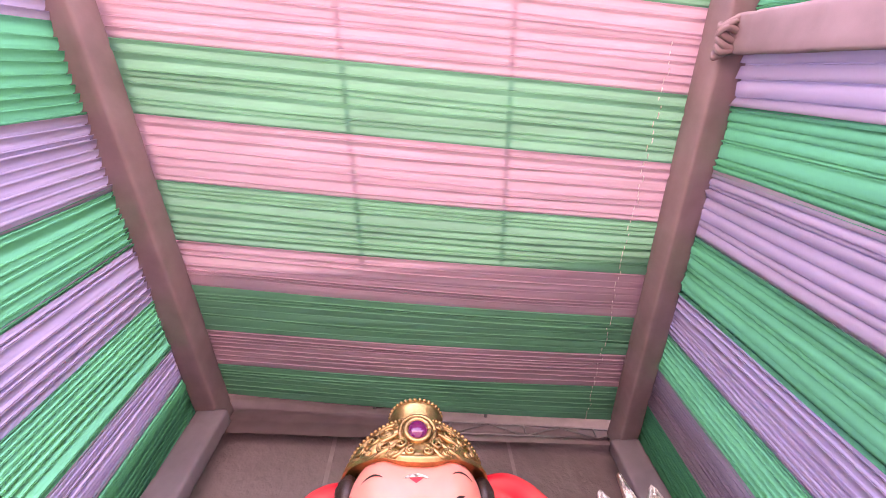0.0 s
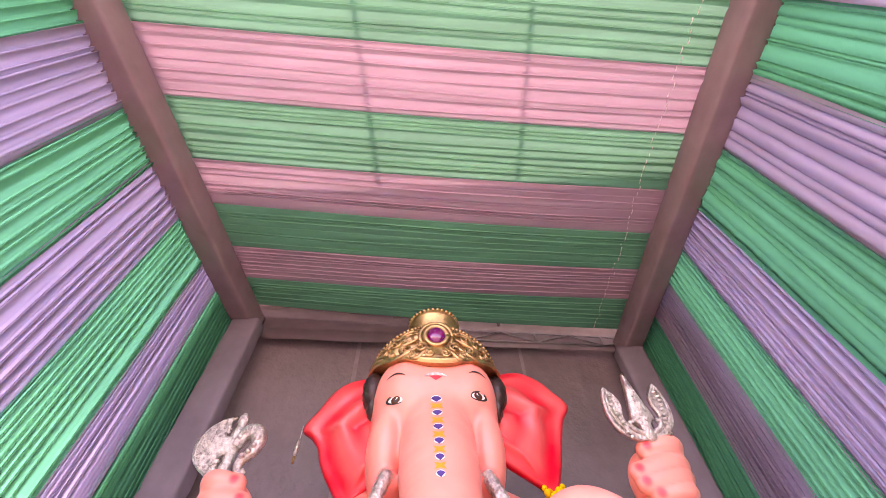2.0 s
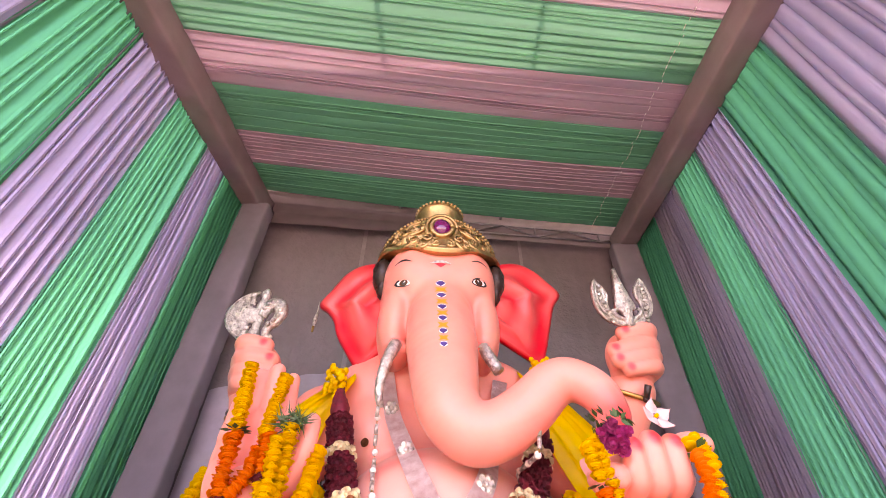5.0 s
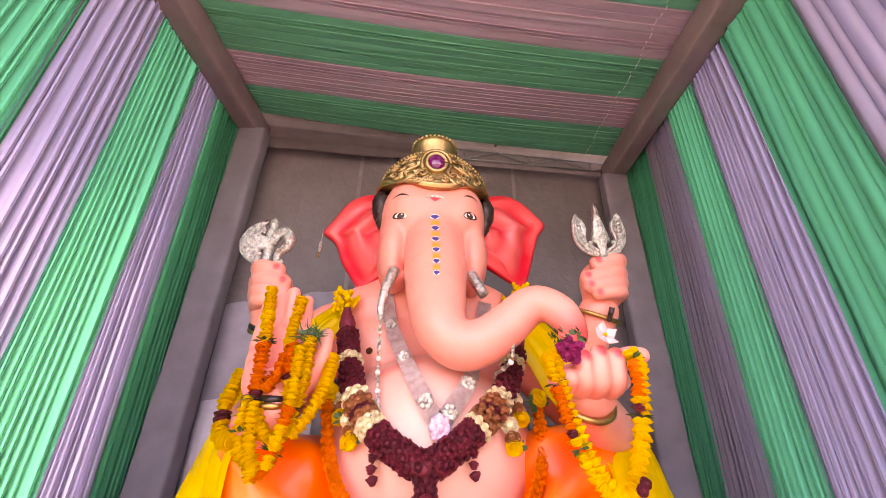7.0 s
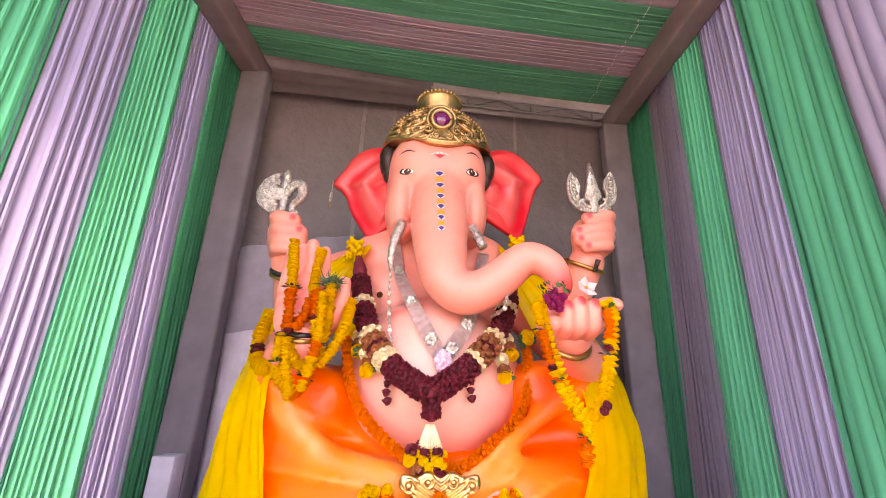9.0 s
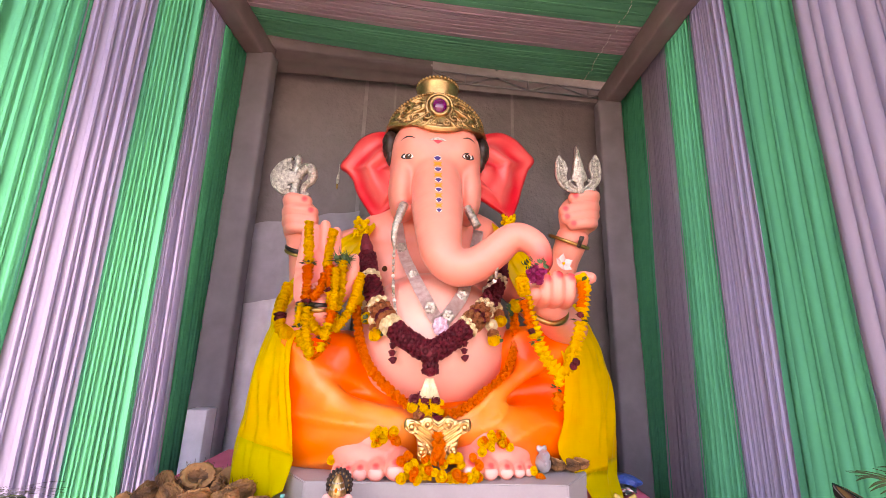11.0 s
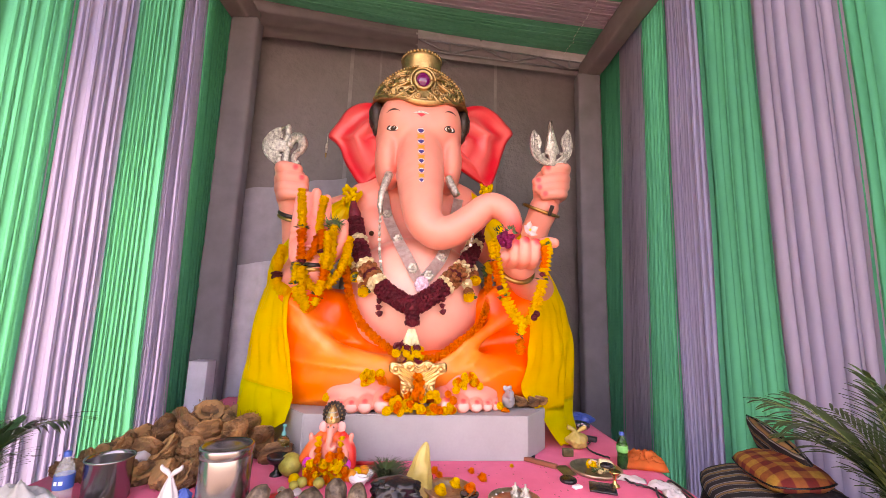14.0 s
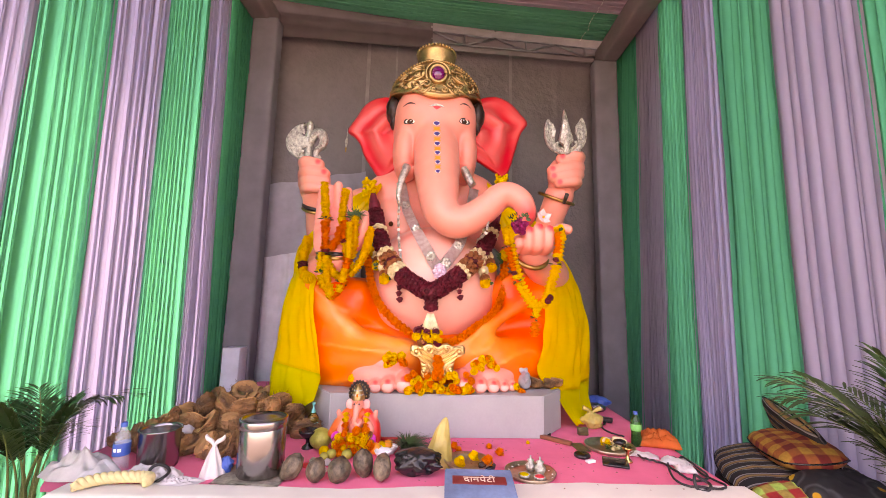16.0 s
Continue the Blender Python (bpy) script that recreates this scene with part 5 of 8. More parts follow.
    string_of(g, [(-0.195, -0.66, 0.375), (-0.035, -0.66, 0.375)], "y9", 0.029, 0.030, rng, 0.8, 2, 0.020)
    string_of(g, [(-0.165, -0.65, 0.345), (-0.055, -0.66, 0.335)], "r1 y6", 0.027, 0.030, rng, 0.8, 2, 0.02)
    string_of(g, [(-0.125, -0.66, 0.30), (-0.065, -0.66, 0.30)], "m4", 0.040, 0.03, rng, 0.8, 2, 0.02)
    string_of(g, [(-0.065, -0.66, 0.27), (-0.06, -0.745, 0.22), (-0.06, -0.755, 0.12)], "o9", 0.028, 0.026, rng, 0.8, 2, 0.016)


def orange_garland():
    rng = random.Random(22)
    g = thing("orange_garland", STATUE, "narrow orange marigold garland lying over the statue's belly", "garland")
    xz = [(-0.57, 1.00), (-0.565, 0.93), (-0.52, 0.73), (-0.45, 0.57), (-0.34, 0.46), (-0.22, 0.38), (-0.10, 0.34), (0.05, 0.34), (0.21, 0.43), (0.34, 0.52), (0.43, 0.66), (0.46, 0.83), (0.48, 0.97)]
    ys = (-0.22, -0.30, -0.40, -0.47, -0.53, -0.58, -0.60, -0.60, -0.54, -0.48, -0.41, -0.35, -0.22)
    pts = [(x, y - 0.01, z) for (x, z), y in zip(xz, ys)]
    string_of(g, pts, "l2 o200", 0.022, 0.0195, rng, 0.9, 2, 0.013)
    for x, z in ((-0.555, 0.94), (0.475, 0.94)):
        for kind, dz in (("y", 0.02), ("l", 0.0), ("l", -0.02)):
            part(NAME[kind], BLOOM[kind], None, g, at=Matrix.Translation((x, -0.33, z + dz)) @ pose(0, 0, 0, 70, 0, 20) @ Matrix.Diagonal((0.05, 0.05, 0.04, 1)))


def hand_garlands():
    rng = random.Random(23)
    g = thing("marigold_garland", STATUE, "yellow and orange marigold garland hanging from the cupped hand", "garland", "marigold garlands on the hands")
    v = [(0.335, -0.89, 1.05), (0.335, -0.94, 0.95), (0.362, -0.96, 0.80), (0.410, -0.96, 0.68), (0.483, -0.96, 0.585), (0.545, -0.96, 0.60), (0.590, -0.96, 0.72), (0.632, -0.95, 0.86), (0.660, -0.93, 1.00), (0.665, -0.88, 1.075)]
    string_of(g, v, "y5 l1 o6 m1 y1 l1 y20 l1 m1 y1 o6 l1 y12", 0.029, 0.024, rng, 0.66)
    v2 = [(x + 0.024, y - 0.004, z + 0.012) for x, y, z in v]
    string_of(g, v2, "y80", 0.023, 0.026, rng, 0.66)
    string_of(g, [(0.50, -0.97, 0.565), (0.495, -0.96, 0.48), (0.49, -0.95, 0.40)], "y2 l1 o5 y2", 0.032, 0.028, rng)
    for x, z in ((0.560, 0.615), (0.575, 0.635)):
        part("rose", BLOOM["m"], None, g, at=Matrix.Translation((x, -1.0, z)) @ pose(0, 0, 0, 80, 0, 0) @ Matrix.Diagonal((0.020, 0.020, 0.018, 1)))
    g = thing("marigold_garland", STATUE, "several yellow and orange marigold strings looped over the raised hand", "garland", "marigold garlands on the hands")
    runs = [([(-0.87, -0.50, 1.40), (-0.845, -0.53, 1.20), (-0.83, -0.56, 1.04), (-0.82, -0.57, 0.92), (-0.80, -0.60, 0.76), (-0.76, -0.60, 0.61)], "y12 l1 o9 m1 l1 y40", 0.030, 2),
            ([(-0.72, -0.49, 1.36), (-0.73, -0.52, 1.22), (-0.73, -0.54, 1.12), (-0.75, -0.56, 1.00), (-0.79, -0.57, 0.93)], "y13 l1 o12", 0.028, 2),
            ([(-0.71, -0.57, 1.12), (-0.69, -0.58, 0.96), (-0.67, -0.58, 0.86)], "o6 m1 y3 o4", 0.030, 2),
            ([(-0.64, -0.56, 1.15), (-0.635, -0.57, 1.00), (-0.65, -0.58, 0.86), (-0.67, -0.59, 0.76)], "y12 l1 y9", 0.032, 3),
            ([(-0.54, -0.47, 1.11), (-0.55, -0.52, 0.97), (-0.59, -0.56, 0.85), (-0.64, -0.58, 0.77)], "l1 y18", 0.030, 2),
            ([(-1.02, -0.22, 1.04), (-1.03, -0.30, 0.90), (-1.00, -0.36, 0.77), (-0.92, -0.42, 0.73)], "y8 m2 y12", 0.036, 3),
            ([(-0.80, -0.57, 0.84), (-0.76, -0.58, 0.77), (-0.71, -0.58, 0.75), (-0.65, -0.58, 0.81)], "y20", 0.030, 2),
            ([(-0.665, -0.60, 1.10), (-0.66, -0.61, 0.98), (-0.665, -0.62, 0.86), (-0.69, -0.62, 0.74), (-0.71, -0.62, 0.66)], "y11 o3 y4 l1 y8", 0.030, 2),
            ([(-0.845, -0.57, 0.90), (-0.85, -0.58, 0.80), (-0.82, -0.60, 0.70), (-0.77, -0.61, 0.66)], "y6 l1 y10", 0.030, 2),
            ([(-0.76, -0.61, 0.61), (-0.71, -0.61, 0.64), (-0.67, -0.60, 0.72)], "o12", 0.016, 1)]
    for pts, code, size, fan in runs:
        string_of(g, pts, code, size * 1.12, size * 0.74, rng, 0.66, 1, size * 0.5)
    # tuft of sacred grass in the hand
    t = thing("grass_tuft", STATUE, "tuft of dark green grass held by the raised hand", "grass")
    bm = bmesh.new()
    for i in range(160):
        a, r = rng.uniform(0, 6.28), rng.uniform(0.3, 1)
        p = Vector((-0.64 + 0.05 * r * math.cos(a), -0.52 - rng.uniform(0, 0.06), 1.17 + 0.035 * r * math.sin(a)))
        d = Vector((rng.uniform(-1, 1), rng.uniform(-0.8, 0.2), rng.uniform(-0.5, 0.8))).normalized() * rng.uniform(0.03, 0.07)
        s = Vector((d.z, d.y, -d.x)) * 0.06
        bm.faces.new([bm.verts.new(q) for q in (p - s, p + s, p + d + s * 0.2)])
    part("grass", bm, M_leaf, t)
    # bunch of roses with leaves at the end of the trunk
    t = thing("rose_bunch", STATUE, "small bunch of magenta roses with leaves in the cupped hand", "flowers")
    M_mag = surface("magenta_petals", (0.30, 0.01, 0.10), 0.6, vary=0.4, scale=40, bumps=0.5, per_object=0.2)
    mag = bloom_mesh("rose", M_mag, 9, 4, 9, 0.9)
    for x, y, z, s in ((0.39, -0.90, 1.07, 0.030), (0.425, -0.92, 1.055, 0.030), (0.405, -0.92, 1.09, 0.026), (0.44, -0.92, 1.08, 0.026), (0.40, -0.92, 1.045, 0.026), (0.43, -0.92, 1.035, 0.024)):
        part("rose", mag, None, t, at=Matrix.Translation((x, y, z)) @ pose(0, 0, 0, 70 + rng.uniform(-20, 20), 0, rng.uniform(-40, 40)) @ Matrix.Diagonal((s, s, s, 1)))
    for i in range(6):
        part("leaf_ring", BLOOM["l"], None, t, at=Matrix.Translation((0.37 + 0.022 * i, -0.87 - 0.01 * (i % 3), 1.115 + 0.012 * (i % 3))) @ pose(0, 0, 0, rng.uniform(0, 90), rng.uniform(0, 90), 0) @ Matrix.Diagonal((0.03, 0.03, 0.03, 1)))
    # pale pink lily-like blossom
    t = thing("artificial_flower", STATUE, "pale pink artificial flower with pointed petals by the hand", "flower")
    M_pale = surface("pale_pink_petal", (0.80, 0.44, 0.42), 0.5, vary=0.1, scale=20, bumps=0.1)
    for i in range(5):
        a = radians(72 * i + 18)
        bm = bmesh.new()

        def petal(u, v, a=a):
            r = 0.012 + 0.058 * u
            w = 0.030 * math.sin(math.pi * min(1, 0.12 + u * 0.88)) * (v - 0.5) * 2
            return Vector((r * math.cos(a) - w * math.sin(a), -0.03 * u * u - 0.01 * (1 - (2 * v - 1) ** 2), r * math.sin(a) + w * math.cos(a)))

        grid_mesh(bm, petal, 8, 6)
        part("petal", bm, M_pale, t, at=pose(0.572, -0.90, 1.135, -18, 0, 10) @ Matrix.Scale(0.75, 4))
    bm = bmesh.new()
    ball(bm, (0, -0.012, 0), (0.008, 0.014, 0.008), 10, 8)
    part("stamen", bm, M_mari_y, t, at=pose(0.572, -0.90, 1.135, -18, 0, 10) @ Matrix.Scale(0.75, 4))


def jewellery():
    # ribbon necklace with silver rosettes
    t = thing("ribbon_necklace", STATUE, "white satin ribbon necklace with silver rosettes and pink centre", "necklace")
    xz = [(-0.34, 1.58), (-0.29, 1.36), (-0.22, 1.17), (-0.14, 0.97), (-0.055, 0.83), (0.03, 0.91), (0.105, 1.02), (0.18, 1.17), (0.25, 1.38), (0.29, 1.56)]
    line = spline([on_body(x, z, 0.014) for x, z in xz], 60)
    bm = bmesh.new()
    L, R = [], []
    for i, p in enumerate(line):
        d = (line[min(i + 1, 59)] - line[max(i - 1, 0)]).normalized()
        s = d.cross(Vector((0, -1, 0))).normalized() * 0.040
        L.append(bm.verts.new(p + s + Vector((0, -0.004, 0))))
        R.append(bm.verts.new(p - s + Vector((0, -0.004, 0))))
    for i in range(59):
        bm.faces.new((L[i], L[i + 1], R[i + 1], R[i]))
    bmesh.ops.solidify(bm, geom=bm.faces[:], thickness=0.006)
    part("ribbon", bm, M_ribbon, t)
    for i in (6, 14, 22, 30, 46, 53, 38):
        p = line[i]
        bm = bmesh.new()
        ball(bm, (p.x, p.y - 0.02, p.z), 0.012, 8, 6)
        rosette = part("rosette", bm, M_silver, t)
        for k in range(6):
            a = math.pi / 3 * k
            bm = bmesh.new()
            ball(bm, (p.x + 0.022 * math.cos(a), p.y - 0.015, p.z + 0.022 * math.sin(a)), (0.016, 0.009, 0.016), 8, 6)
            part("petal", bm, M_silver, rosette)
    bm = bmesh.new()
    c = on_front(-0.05, 0.80, 0.02)
    for k in range(8):
        a = math.pi / 4 * k
        ball(bm, (c[0] + 0.030 * math.cos(a), c[1] - 0.01, c[2] + 0.036 * math.sin(a)), (0.020, 0.010, 0.022), 10, 6)
    ball(bm, (c[0], c[1] - 0.012, c[2]), (0.022, 0.012, 0.025), 12, 8)
    part("centre_rosette", bm, surface("pink_satin", (0.62, 0.40, 0.50), 0.35, vary=0.5, scale=45, bumps=0.5), t, "pink and white satin rosette")
    # strings of glass beads from the tusks
    for name, pts in (("bead_string", [(-0.345, -0.29, 1.33), (-0.345, -0.26, 1.18), (-0.33, -0.27, 0.99), (-0.30, -0.42, 0.82)]), ("bead_string", [(0.29, -0.10, 1.22), (0.27, -0.18, 1.08), (0.235, -0.36, 0.94)])):
        t = thing(name, STATUE, "string of long silver tubes and round beads on the chest", "beads")
        line = [Vector(min(p, Vector(on_front(p.x, p.z, 0.012, lo=-0.6)), key=lambda q: q.y)) for p in spline(pts, 40)]
        bm = bmesh.new()
        tube(bm, line, 0.003, 5)
        part("thread", bm, M_bronze, t)
        for i, (p, d) in enumerate(even(line, 0.046)):
            bm = bmesh.new()
            if i % 3 == 2:
                ball(bm, (0, 0, 0), 0.014, 10, 8)
            else:
                tube(bm, [(0, 0, -0.021), (0, 0, 0.021)], 0.009, 8)
            part("bead", bm, M_pearl if i % 3 == 2 else M_silver, t, at=Matrix.Translation(p) @ d.to_track_quat("Z", "Y").to_matrix().to_4x4())
    # bangles
    for p, r, th, rot, mat, lab in (((-1.065, 0.20, 1.36), 0.112, 0.014, (25, 10, 0), M_bronze, "dull brass bangle on the statue's wrist"), ((1.03, 0.03, 1.52), 0.155, 0.014, (22, 16, 0), M_bronze, "dull brass bangle with a pin on the statue's wrist"),
                                    ((-0.78, -0.43, 0.885), 0.115, 0.018, (8, 0, 0), M_bronze, "dark and gold bangle below the raised hand"), ((0.56, -0.68, 0.915), 0.112, 0.016, (50, -8, 10), M_bronze, "brown bangle on the cupped hand's wrist")):
        t = thing("bangle", STATUE @ pose(*p, *rot), lab, "bangle", "bangles on the statue")
        bm = bmesh.new()
        ring = [(r * math.cos(2 * math.pi * i / 36), r * math.sin(2 * math.pi * i / 36), 0) for i in range(37)]
        tube(bm, ring, th, 10, caps=False)
        part("ring", bm, mat, t)
        if r > 0.12:
            bm = bmesh.new()
            ball(bm, (0.03, -r - 0.008, 0), 0.018, 10, 8)
            tube(bm, [(0.03, -r - 0.01, 0), (0.02, -r - 0.03, 0.07)], [0.014, 0.018], 8)
            part("pin", bm, M_hair, t)
        if r < 0.12 and p[0] < 0:
            bm = bmesh.new()
            tube(bm, [(x * 0.985, y * 0.985, 0.028) for x, y, z in ring], 0.017, 8, caps=False)
            part("dark_band", bm, M_black_paint, t)
    # ear pendant
    t = thing("ear_pendant", STATUE @ pose(-0.845, 0.235, 2.10), "thin silver and brass pendant hanging from the ear", "earring")
    bm = bmesh.new()
    tube(bm, [(0, 0, 0.03), (0.0, 0, -0.05)], 0.003, 6)
    tube(bm, [(0, 0, -0.05), (-0.004, 0, -0.10), (-0.006, 0, -0.15)], [0.006, 0.014, 0.008], 8)
    part("drop", bm, M_silver, t)
    bm = bmesh.new()
    tube(bm, [(-0.006, 0, -0.15), (-0.006, 0, -0.19)], [0.009, 0.005], 8)
    part("bead", bm, M_bronze, t)


def plate_from(outline, thick):
    """A flat embossed piece cut to an outline (x, z), with bevelled rim and relief."""
    pts = [(p.x, p.y) for p in (Vector(q) for q in outline)]
    bm = bmesh.new()
    f = bm.faces.new([bm.verts.new((x, 0, z)) for x, z in pts])
    r = bmesh.ops.extrude_face_region(bm, geom=[f])
    for v in r["geom"]:
        if isinstance(v, bmesh.types.BMVert):
            v.co.y -= thick
    top = [g for g in r["geom"] if isinstance(g, bmesh.types.BMFace)]
    bmesh.ops.inset_region(bm, faces=top, thickness=0.010, depth=0.006)
    bmesh.ops.recalc_face_normals(bm, faces=bm.faces)
    return bm


def closed(pts, n):
    q = [Vector((x, z, 0)) for x, z in pts]
    out = []
    m = len(q)
    for i in range(n):
        u = i / n * m
        k, t = int(u), u - int(u)
        a, b, c, d = q[(k - 1) % m], q[k % m], q[(k + 1) % m], q[(k + 2) % m]
        out.append(0.5 * ((2 * b) + (c - a) * t + (2 * a - 5 * b + 4 * c - d) * t * t + (3 * b - a - 3 * c + d) * t ** 3))
    return out


def weapons():
    # axe with a crescent blade and a curled back
    t = thing("ceremonial_axe", STATUE @ pose(-1.135, 0.07, 1.752) @ Matrix.Scale(0.96, 4), "embossed silver axe with crescent blade held in the fist", "axe")
    blade = closed([(-0.03, 0.33), (-0.106, 0.306), (-0.173, 0.225), (-0.193, 0.153), (-0.164, 0.07), (-0.087, 0.01), (-0.039, -0.005), (-0.035, 0.04), (-0.048, 0.102), (0.0, 0.122), (0.0, 0.204), (-0.048, 0.215), (-0.067, 0.255), (-0.048, 0.306)], 64)
    bm = plate_from(blade, 0.03)
    rb = random.Random(2)
    for i in range(60):
        a, r = rb.uniform(1.75, 4.6), rb.uniform(0.075, 0.155)
        ball(bm, (-0.02 + r * math.cos(a) * 1.02, -0.036, 0.16 + r * math.sin(a)), (rb.uniform(0.006, 0.014), 0.009, rb.uniform(0.006, 0.014)), 7, 5)
    for r in (0.085, 0.155):
        tube(bm, [(-0.022 + r * math.cos(a), -0.037, 0.16 + r * math.sin(a)) for a in [1.9 + 2.5 * q / 18 for q in range(19)]], 0.005, 5)
    part("blade", bm, M_silver, t)
    bm = bmesh.new()
    lathe(bm, [(0.0, 0.37), (0.012, 0.365), (0.028, 0.34), (0.03, 0.31), (0.022, 0.29), (0.033, 0.26), (0.038, 0.23), (0.026, 0.19), (0.034, 0.15), (0.034, 0.11), (0.026, 0.09), (0.036, 0.05), (0.036, 0.01), (0.042, 0.0), (0.042, -0.03), (0.020, -0.04), (0.018, -0.12)], 18)
    part("shaft", bm, M_silver, t)
    bm = bmesh.new()
    curl = spline([(0.02, -0.01, 0.16), (0.035, -0.012, 0.215), (0.07, -0.015, 0.25), (0.11, -0.015, 0.245), (0.132, -0.015, 0.195), (0.115, -0.015, 0.135), (0.078, -0.015, 0.092), (0.07, -0.015, 0.045), (0.09, -0.015, 0.022), (0.112, -0.015, 0.04)], 44)
    tube(bm, curl, [0.030 + 0.012 * math.sin(math.pi * min(1, i / 26)) - 0.016 * max(0, (i - 24) / 20) for i in range(44)], 12)
    for i in range(4, 30, 3):
        ball(bm, tuple(curl[i] + Vector((0, -0.035, 0))), (0.016, 0.014, 0.016), 8, 6)
    part("curled_back", bm, M_silver, t)
    # trident
    t = thing("trident", STATUE @ pose(1.048, -0.16, 1.855, 8, -6, 0) @ Matrix.Scale(1.03, 4), "embossed silver trident with leaf-shaped prongs held in the fist", "trident")
    mid = closed([(0.0, 0.36), (-0.018, 0.28), (-0.042, 0.18), (-0.06, 0.10), (-0.03, 0.075), (-0.025, 0.0), (0.025, 0.0), (0.03, 0.075), (0.06, 0.10), (0.042, 0.18), (0.018, 0.28)], 55)
    bm = plate_from(mid, 0.03)
    for i in range(9):
        ball(bm, (0.012 * math.cos(i * 2.1), -0.036, 0.10 + 0.025 * i), (0.012 - 0.0006 * i, 0.008, 0.012), 8, 5)
    part("prong", bm, M_silver, t)
    for s in (-1, 1):
        side = closed([(s * x, z) for x, z in ((0.146, 0.285), (0.168, 0.235), (0.178, 0.17), (0.170, 0.105), (0.145, 0.055), (0.10, 0.02), (0.03, 0.0), (0.032, 0.038), (0.062, 0.052), (0.088, 0.080), (0.102, 0.125), (0.088, 0.175), (0.096, 0.225), (0.125, 0.262))], 56)
        bm = plate_from(side if s > 0 else side[::-1], 0.028)
        for i in range(10):
            ball(bm, (s * (0.132 + 0.008 * math.sin(i * 0.9) - 0.009 * max(0, i - 5)), -0.035, 0.235 - 0.024 * i), (0.016 - 0.004 * (i % 2), 0.009, 0.010), 8, 5)
        tube(bm, [(s * p.x, -0.035, p.y) for p in spline([(0.150, 0.26, 0), (0.160, 0.17, 0), (0.148, 0.10, 0), (0.10, 0.045, 0)], 14)], 0.006, 5)
        part("prong", bm, M_silver, t)
    bm = bmesh.new()
    tube(bm, [(0, 0.0, 0.06), (0, 0.09, -0.12)], 0.02, 10)
    for s in (-1, 1):
        tube(bm, spline([(s * 0.02, -0.02, 0.03), (s * 0.07, -0.03, 0.055), (s * 0.085, -0.03, 0.085), (s * 0.065, -0.03, 0.09)], 14), 0.012, 8)
    part("shaft", bm, M_silver, t)


def shawl():
    t = thing("yellow_shawl", STATUE, "shiny yellow satin cloth draped over the statue's sides and plinth", "cloth")
    left = ([(-0.52, 0.25, 1.60), (-0.86, 0.36, 1.43), (-1.08, 0.30, 1.02), (-1.08, 0.02, 0.78), (-1.11, -0.14, 0.50), (-1.11, -0.22, 0.20), (-1.10, -0.28, -0.10)],
            [(-0.52, 0.10, 1.60), (-0.82, 0.12, 1.42), (-1.10, 0.02, 1.02), (-1.05, -0.20, 0.76), (-1.04, -0.33, 0.45), (-1.03, -0.40, 0.16), (-1.02, -0.46, -0.12)],
            [(-0.50, -0.02, 1.55), (-0.60, 0.00, 1.36), (-0.72, -0.02, 1.0), (-0.87, -0.40, 0.72), (-0.79, -0.53, 0.38), (-0.71, -0.60, 0.12), (-0.76, -0.63, 0.035)])
    right = ([(0.45, 0.25, 1.68), (0.76, 0.36, 1.50), (1.00, 0.32, 1.10), (1.09, 0.03, 0.80), (1.13, -0.13, 0.58), (1.14, -0.22, 0.30), (1.12, -0.29, 0.02), (1.05, -0.44, -0.20)],
             [(0.42, 0.10, 1.66), (0.72, 0.12, 1.47), (1.02, 0.02, 1.05), (1.06, -0.19, 0.75), (1.04, -0.32, 0.48), (1.01, -0.38, 0.22), (0.98, -0.42, -0.02), (0.98, -0.52, -0.20)],
             [(0.40, -0.02, 1.58), (0.46, 0.0, 1.38), (0.62, -0.06, 1.0), (0.71, -0.42, 0.70), (0.68, -0.55, 0.38), (0.59, -0.60, 0.13), (0.77, -0.58, -0.02), (0.87, -0.58, -0.195)])
    for side, (o, m, i) in ((-1, left), (1, right)):
        n = 60
        oo, mm, ii = spline(o, n), spline(m, n), spline(i, n)
        bm = bmesh.new()
        cols, cut = 120, 49 / 59

        def sheet(u, v, oo=oo, mm=mm, ii=ii, side=side):
            k = min(n - 1, int(round(v * (n - 1))))
            a, b, c = oo[k], mm[k], ii[k]
            p = a * (1 - u) * (1 - 2 * u) + b * 4 * u * (1 - u) + c * u * (2 * u - 1)
            out = (b - (a + c) * 0.5).normalized()
            low = min(1, max(0, (v - 0.22) / 0.4))
            sh = u + 0.10 * wob(u * 2, v * 1.3, side * 3) - 0.18 * (v - 0.5) * (u - 0.3)
            w = 0.075 * wob(sh * 3.2 + v * 1.2, v * 1.6, side * 7) * low
            w -= 0.028 * (1 - min(1, 3.2 * abs(wob(sh * 4.5 - v, v * 1.3 + 4, side * 2)))) * (0.25 + 0.75 * low)
            w -= 0.007 * (1 - min(1, 3.0 * abs(wob(sh * 6 + v * 5, v * 7 - sh * 2, side * 9))))
            w += 0.012 * wob(u * 16, v * 7, 2) + 0.03 * max(0, v - 0.86) * math.sin(sh * 50)
            return p + out * (w + (0.045 if side > 0 else 0.085) * low)

        grid_mesh(bm, lambda u, v: sheet(u, v * cut), cols, 49)
        bmesh.ops.solidify(bm, geom=bm.faces[:], thickness=0.004)
        part("side_fall", bm, M_yellow, t)
        bm = bmesh.new()
        grid_mesh(bm, lambda u, v: sheet(u, cut + v * (1 - cut)), cols, 10)
        bmesh.ops.solidify(bm, geom=bm.faces[:], thickness=0.004)
        part("hem", bm, M_lime, t, "lime yellow border of the satin cloth")
    # bright trimming by the shoulder: loose marigold petals
    rng = random.Random(3)
